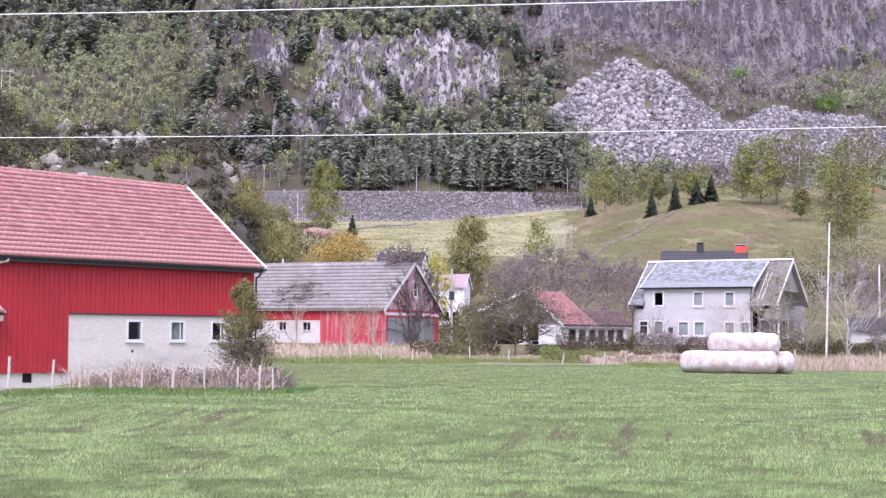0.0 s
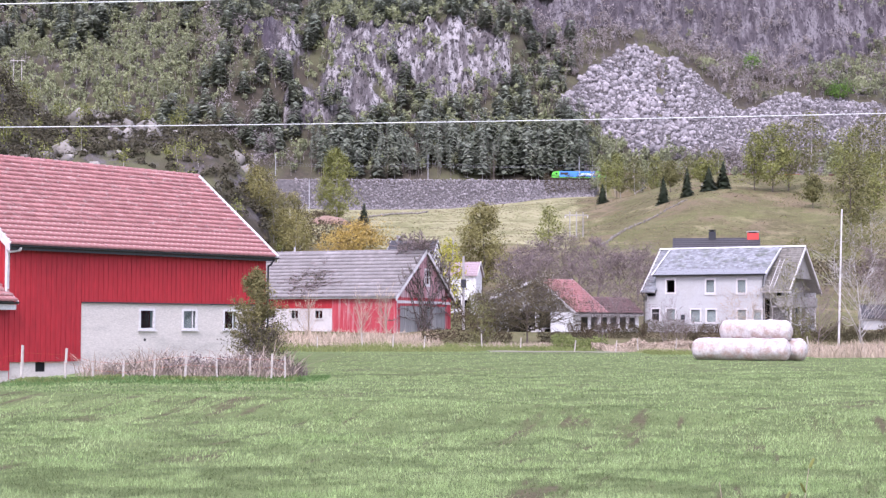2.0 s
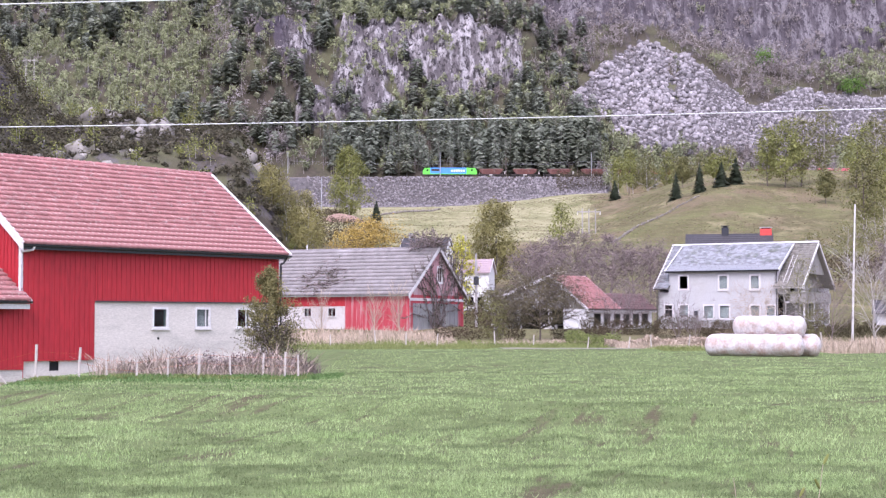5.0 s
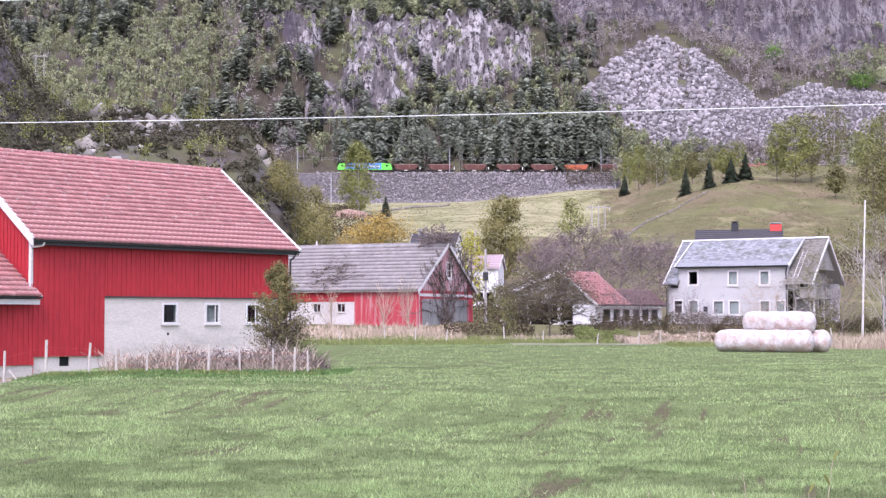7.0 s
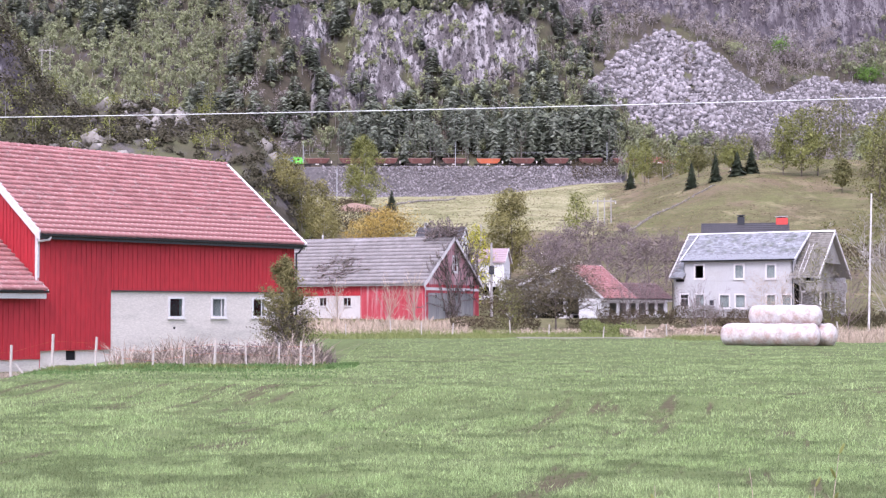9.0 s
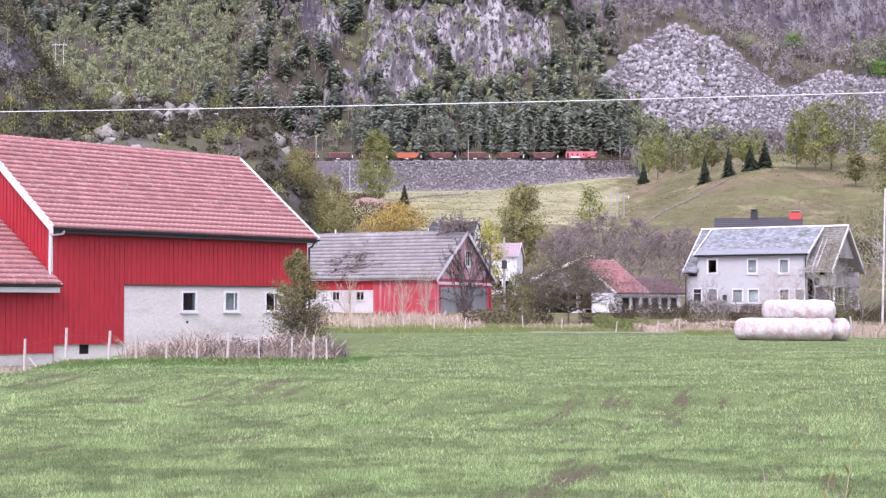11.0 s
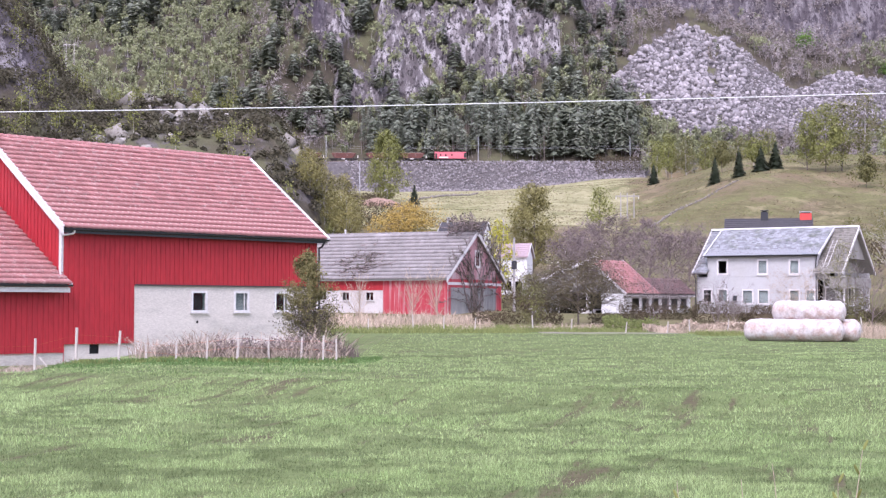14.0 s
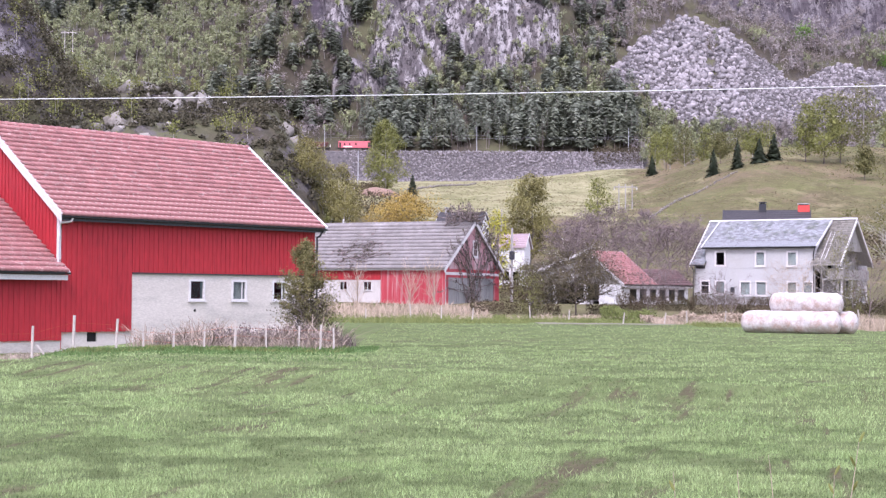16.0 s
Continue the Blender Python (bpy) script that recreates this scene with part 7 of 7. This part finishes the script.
def creeper():
    """Bare climbing stems over the old barn's gable and roof, with a tangle on the tiles."""
    rng = np.random.RandomState(77)
    m = pose(0.61, 134.4, 0, 0, 0, 63.1)
    A, B = [], []

    def wander(p, d, n, step, jitter, lo):
        p, d = np.array(p, float), np.array(d, float)
        for _ in range(n):
            d = d + rng.normal(0, jitter, 3)
            d[lo] *= 0.2
            d /= np.linalg.norm(d)
            q = p + d * step
            A.append(p), B.append(q)
            p = q
        return p
    for k in range(26):
        wander((5.6 + rng.normal(0, 0.7), 0.12, 0.6), (rng.normal(0, 0.25), 0, 1), 22, 0.34, 0.22, 1)
    for k in range(60):
        s = rng.uniform(0.1, 1.0)
        wander((6 + 6 * s, rng.uniform(-0.2, 0.6), 8.4 - 4.2 * s), rng.normal(0, 1, 3), 7, 0.3, 0.5, 1)
    for k in range(60):
        wander((5.8 + rng.normal(0, 0.9), rng.uniform(-0.1, 2.6), 8.4), (rng.normal(0, 0.6), rng.normal(0, 0.6), 0.5), 6, 0.3, 0.5, 0)
    for k in range(60):
        y, s = 9.6 + rng.normal(0, 1.0), 0.30 + rng.normal(0, 0.12)
        p = np.array([6 * s - 0.1, y, 4.15 + 4.2 * s + 0.12])
        for _ in range(5):
            q = p + np.array([0.82 * (t := rng.normal(0, 0.3)), rng.normal(0, 0.35), 0.57 * t + rng.normal(0, 0.06)])
            A.append(p), B.append(q)
            p = q
    v, f = sticks(rng, np.array(A), np.array(B), 0.05, 0.03)
    ob = empty("creeper", m, "bare brown creeper over the old barn's gable", "climbing plant")
    s = new("vine", raw_mesh("vine", v, f, TWIG))
    s.parent = ob
    pts = np.array(B)
    pts = pts[rng.randint(0, len(pts), 5200)] + rng.normal(0, 0.10, (5200, 3))
    v, f = quads_at(rng, pts, 0.14)
    s = new("foliage", raw_mesh("foliage", v, f, LEAF_DARK))
    s.parent = ob


creeper()


def stems_patch(name, spots, label, material, seed, category="dry grass"):
    """Upright dry stems or grass. spots: (x0, x1, y0, y1, how many, height, lean)."""
    rng = np.random.RandomState(seed)
    P = []
    for x0, x1, y0, y1, n, h, lean in spots:
        x, y = rng.uniform(x0, x1, n), rng.uniform(y0, y1, n)
        clump = 0.55 + 0.75 * (fbm(x, y, 1.6, 3, seed) + 0.4)
        hh = h * rng.uniform(0.35, 1.1, n) * np.clip(clump, 0.25, 1.3)
        base = np.stack([x, y, height(x, y) - 0.02], 1)
        dx = rng.normal(0, lean, (n, 2)) * hh[:, None]
        mid = base + np.stack([dx[:, 0] * 0.4, dx[:, 1] * 0.4, hh * 0.6], 1)
        tip = base + np.stack([dx[:, 0], dx[:, 1], hh], 1)
        w = np.stack([rng.uniform(0.004, 0.010, n) * (1 + y0 / 60), rng.normal(0, 0.004, n), np.zeros(n)], 1)
        P.append(np.stack([base - w, base + w, mid + w * 0.8, mid - w * 0.8, mid - w * 0.8, mid + w * 0.8, tip + w * 0.3, tip - w * 0.3], 1).reshape(-1, 3))
    v = np.concatenate(P)
    return tagged(new(name, raw_mesh(name, v, np.arange(len(v)).reshape(-1, 4), material)), label, category, kind="stuff")


stems_patch("dry_brush", [(-10.4, -3.3, 53.0, 56.5, 1300, 1.05, 0.6), (-8.5, -3.2, 52.2, 53.5, 900, 0.6, 0.7), (-15.5, -12.6, 53.0, 57.5, 1100, 0.30, 0.6)], "pale dry weed stalks along the barn wall", STALK, 201)
stems_patch("dry_brush", [(-9.6, -3.0, 52.6, 56.0, 700, 0.6, 0.55), (-3.4, -2.8, 53, 55, 60, 0.6, 0.5)], "dark withered brambles along the barn wall", BARK, 208)
# Deeper green puts the shadow band below the barn into the grass colour
SHADE_GREEN = leaf_mat("lush_grass", (0.115, 0.20, 0.065), (0.09, 0.15, 0.05))
stems_patch("lush_grass", [(-14.8, -2.6, 50.6, 52.8, 5000, 0.17, 0.5), (-14.8, -2.9, 48.2, 51.5, 3000, 0.11, 0.5), (-14.8, -2.2, 43, 50, 2000, 0.09, 0.5), (-3.4, -2.0, 51, 55, 600, 0.12, 0.5)], "grass coloured deep green for the shadow band below the barn fence", SHADE_GREEN, 209, "grass")
stems_patch("dry_grass", [(-10.0, 4.0, 119, 131, 1900, 0.7, 0.4), (-9, 4, 113, 118, 1200, 0.4, 0.45), (24.2, 36, 88, 97, 5000, 0.85, 0.35), (14.5, 24, 103, 110, 2200, 0.55, 0.5), (5, 14, 112, 117, 900, 0.4, 0.4)],
            "tawny dry grass along the field edge", TWIG_PALE, 202)
VERGE = leaf_mat("verge_grass", (0.21, 0.24, 0.085), (0.15, 0.175, 0.065))
stems_patch("verge_grass", [(-10, 6, 104, 118, 6000, 0.30, 0.35), (6, 14, 107, 118, 3500, 0.28, 0.35), (-12.0, -3.0, 50.5, 53.5, 5000, 0.15, 0.4), (16, 26, 96, 103, 2600, 0.25, 0.4)], "longer green grass along the field edge", VERGE, 203, "grass")


def shrub_row(name, spots, material, label, seed, size=0.14):
    """Low hedges and heaps: leaf sprays filling boxes with ragged tops. spots: (x0, x1, y0, y1, height, how many)."""
    rng = np.random.RandomState(seed)
    C = []
    for x0, x1, y0, y1, h, n in spots:
        x, y = rng.uniform(x0, x1, n), rng.uniform(y0, y1, n)
        top = h * (0.8 + 0.8 * fbm(x, y, 1.1, 3, seed))
        C.append(np.stack([x, y, height(x, y) + top * rng.uniform(0, 1, n) ** 0.7], 1))
    v, f = quads_at(rng, np.concatenate(C), size, 0.1, 0.6)
    return tagged(new(name, raw_mesh(name, v, f, material)), label, "hedge", kind="stuff")


shrub_row("hedge", [(20.0, 41.0, 124, 126, 1.5, 24000), (14.6, 21.0, 128, 130, 1.35, 7000)], LEAF_HEDGE, "brown-green clipped hedge before the grey house", 301, 0.11)
shrub_row("yard_scrub", [(2.5, 9.5, 121, 125, 1.1, 2600), (11.5, 16, 119, 124, 0.9, 1800), (5.5, 9.5, 139, 143, 2.2, 1800)], LEAF_HEDGE, "brown-green scrub round the yard", 307, 0.16)
shrub_row("green_mound", [(11.6, 15.4, 111, 114, 0.9, 3500)], VERGE, "green overgrown mound beside the yard", 302)
shrub_row("brush_heap", [(16.2, 20.5, 105, 107.5, 0.75, 2600), (14.0, 17.0, 108, 110, 0.5, 1200)], TWIG_PALE, "pale heap of cut brush at the field edge", 303, 0.2)
shrub_row("bank_scrub", [(-36, 78, 636.0, 638.5, 0.9, 900), (62, 82, 630, 641, 3.2, 2600)], LEAF_HEDGE, "low brown scrub along the railway bank", 304, 0.5)
shrub_row("slope_scrub", [(62, 96, 236, 300, 1.6, 4200), (-32, -6, 330, 470, 2.0, 5000), (-30, -16, 470, 560, 2.2, 2600)], LEAF_HEDGE, "brown scrub between the knoll and the pasture", 305, 0.5)
shrub_row("trackside_scrub", [(102, 134, 636, 641, 5.6, 5200)], LEAF_OLIVE, "olive scrub beside the railway line", 308, 0.5)
shrub_row("barn_scrub", [(-7.6, -3.4, 52.6, 55.0, 0.75, 2600)], TWIG, "dark bramble tangle at the barn's foot", 306, 0.1)


def gravel_track():
    n = 14
    bm = bmesh.new()
    rows = []
    for i in range(n + 1):
        x = 6.6 + 8.6 * i / n
        y = 105.0 - 2.5 * i / n + 0.3 * math.sin(i)
        rows.append([bm.verts.new((x, y + k, ground_z(x, y + k) + 0.03)) for k in (-2.6, -0.9, 0.9, 2.6)])
    for a, b in zip(rows, rows[1:]):
        for k in range(3):
            bm.faces.new((a[k], b[k], b[k + 1], a[k + 1]))
    bmesh.ops.recalc_face_normals(bm, faces=bm.faces[:])
    tagged(new("gravel_track", mesh_of("gravel_track", bm, GRAVEL)), "pale worn gravel track at the field's end", "path", kind="structure")


GRAVEL = mat("pale_gravel", (0.24, 0.215, 0.17), (0.15, 0.15, 0.085), scale=0.6, fine=20)
gravel_track()


def field_grass():
    """Young grass on the field, denser blades close by and larger tufts farther off."""
    rng = np.random.RandomState(401)
    P, W = [], []
    for y0, y1, n, h, w in ((11.5, 20, 165000, 0.054, 0.005), (20, 34, 165000, 0.056, 0.0082), (34, 60, 115000, 0.058, 0.0138), (60, 104, 72000, 0.05, 0.022)):
        y = np.sqrt(rng.uniform(y0 * y0, y1 * y1, n))
        x = rng.uniform(-0.36, 0.36, n) * y
        thin = np.clip(fbm(x, y, 0.75, 4, 87, 0.7) * 1.8 + 0.10, 0, 0.85)
        keep = (rng.uniform(size=n) > np.maximum(soil_at(x, y) * 0.95, thin)) & ~((x < -3.0) & (y > 57))
        x, y = x[keep], y[keep]
        k = len(x)
        weak = np.clip(1.9 * fbm(x, y, 0.8, 4, 85, 0.7) + 0.7 * fbm(x, y, 3.6, 3, 84) + 0.8 * soil_at(x, y) + 0.16, 0, 1)
        W.append(np.repeat(weak, 3))
        hh = h * rng.uniform(0.5, 1.3, k) * (1.1 - 0.35 * weak)
        b = np.stack([x, y, height(x, y) - 0.01], 1)
        t = rng.uniform(0, 2 * math.pi, k)
        side = np.stack([np.cos(t), np.sin(t), np.zeros(k)], 1) * (w * rng.uniform(0.6, 1.3, k))[:, None]
        tip = b + np.stack([rng.normal(0, 0.45, k) * hh, rng.normal(0, 0.45, k) * hh, hh], 1)
        P.append(np.stack([b - side, b + side, tip], 1).reshape(-1, 3))
    v = np.concatenate(P)
    me = raw_mesh("field_grass", v, np.arange(len(v)).reshape(-1, 3), GRASS)
    me.attributes.new("tree", "FLOAT", "POINT").data.foreach_set("value", np.concatenate(W).astype(np.float32))
    tagged(new("field_grass", me), "short young green grass of the field", "grass", kind="stuff")


GRASS = leaf_mat("young_grass", (0.25, 0.345, 0.14), (0.34, 0.415, 0.20), translucent=0.3, vary=0.5, other=(0.125, 0.16, 0.07))
field_grass()


TUSSOCK = leaf_mat("dry_tussock", (0.27, 0.225, 0.13), (0.20, 0.165, 0.09))


def meadow_tufts():
    """Tussocks of last year's grass over the pasture."""
    rng = np.random.RandomState(411)
    for name, material, n, sz, label in (("pale_tussocks", TUSSOCK, 34000, 0.4, "pale dry tussocks on the pasture"), ("green_tussocks", VERGE, 34000, 0.38, "olive green tussocks on the pasture"), ("dark_tussocks", LEAF_HEDGE, 26000, 0.4, "brown withered tussocks on the pasture")):
        x, y = scatter(rng, n, -0.10, 0.33, 185, 600)
        k = fbm(x, y, 30, 4, {"pale": 93, "gree": 92, "dark": 95}[name[:4]]) + 0.3 * fbm(x, y, 5, 3, 94) > -0.05
        x, y = x[k], y[k]
        c = np.stack([x, y, height(x, y) + 0.06], 1)
        v, f = quads_at(rng, c, sz, 0.75, 0.35)
        tagged(new(name, raw_mesh(name, v, f, material)), label, "grass", kind="stuff")


meadow_tufts()


def weed(x, y, h, lean, seed, buds):
    rng = np.random.RandomState(seed)
    z = ground_z(x, y)
    ob = empty("weed", pose(x, y, z - 0.03), "thin budding twig standing in the near grass", "plant", "twigs in the near grass")
    pts = [np.array([lean * (k / 6) ** 1.5, 0.02 * math.sin(k), h * k / 6]) for k in range(7)]
    v, f = sticks(rng, np.array(pts[:-1]), np.array(pts[1:]), np.linspace(0.006, 0.003, 6), np.linspace(0.0055, 0.0025, 6))
    s = new("stem", raw_mesh("stem", v, f, TWIG_PALE))
    s.parent = ob
    for i in range(buds):
        p = pts[3 + i % 4]
        d = 1 if i % 2 else -1
        bm = bmesh.new()
        bmesh.ops.create_icosphere(bm, subdivisions=2, radius=1, matrix=Matrix.Translation(Vector(p) + Vector((0.018 * d, 0, 0.03))) @ Euler((0, 0.45 * d, 0)).to_matrix().to_4x4() @ Matrix.Diagonal((0.010, 0.006, 0.038, 1)))
        part("bud_leaf", bm, LEAF_BIRCH, ob)


for i, (x, y, h, lean, buds) in enumerate(((2.56, 10.0, 0.92, 0.10, 7), (2.50, 10.1, 0.70, 0.03, 4), (2.15, 10.0, 0.83, -0.06, 0), (1.98, 10.3, 0.70, -0.03, 2), (1.55, 10.2, 0.70, -0.03, 3))):
    weed(x, y, h, lean, 500 + i, buds)


# ------------------------------------------------------------------ what moves
def motions():
    """The train runs past at a steady 19.3 metres a second."""
    for thing, behind in TRAIN:
        walk(thing, [(float(t), pose(104.6 + behind - 19.27 * t, TRACK_Y, TRACK_Z + 0.6)) for t in range(17)])


motions()
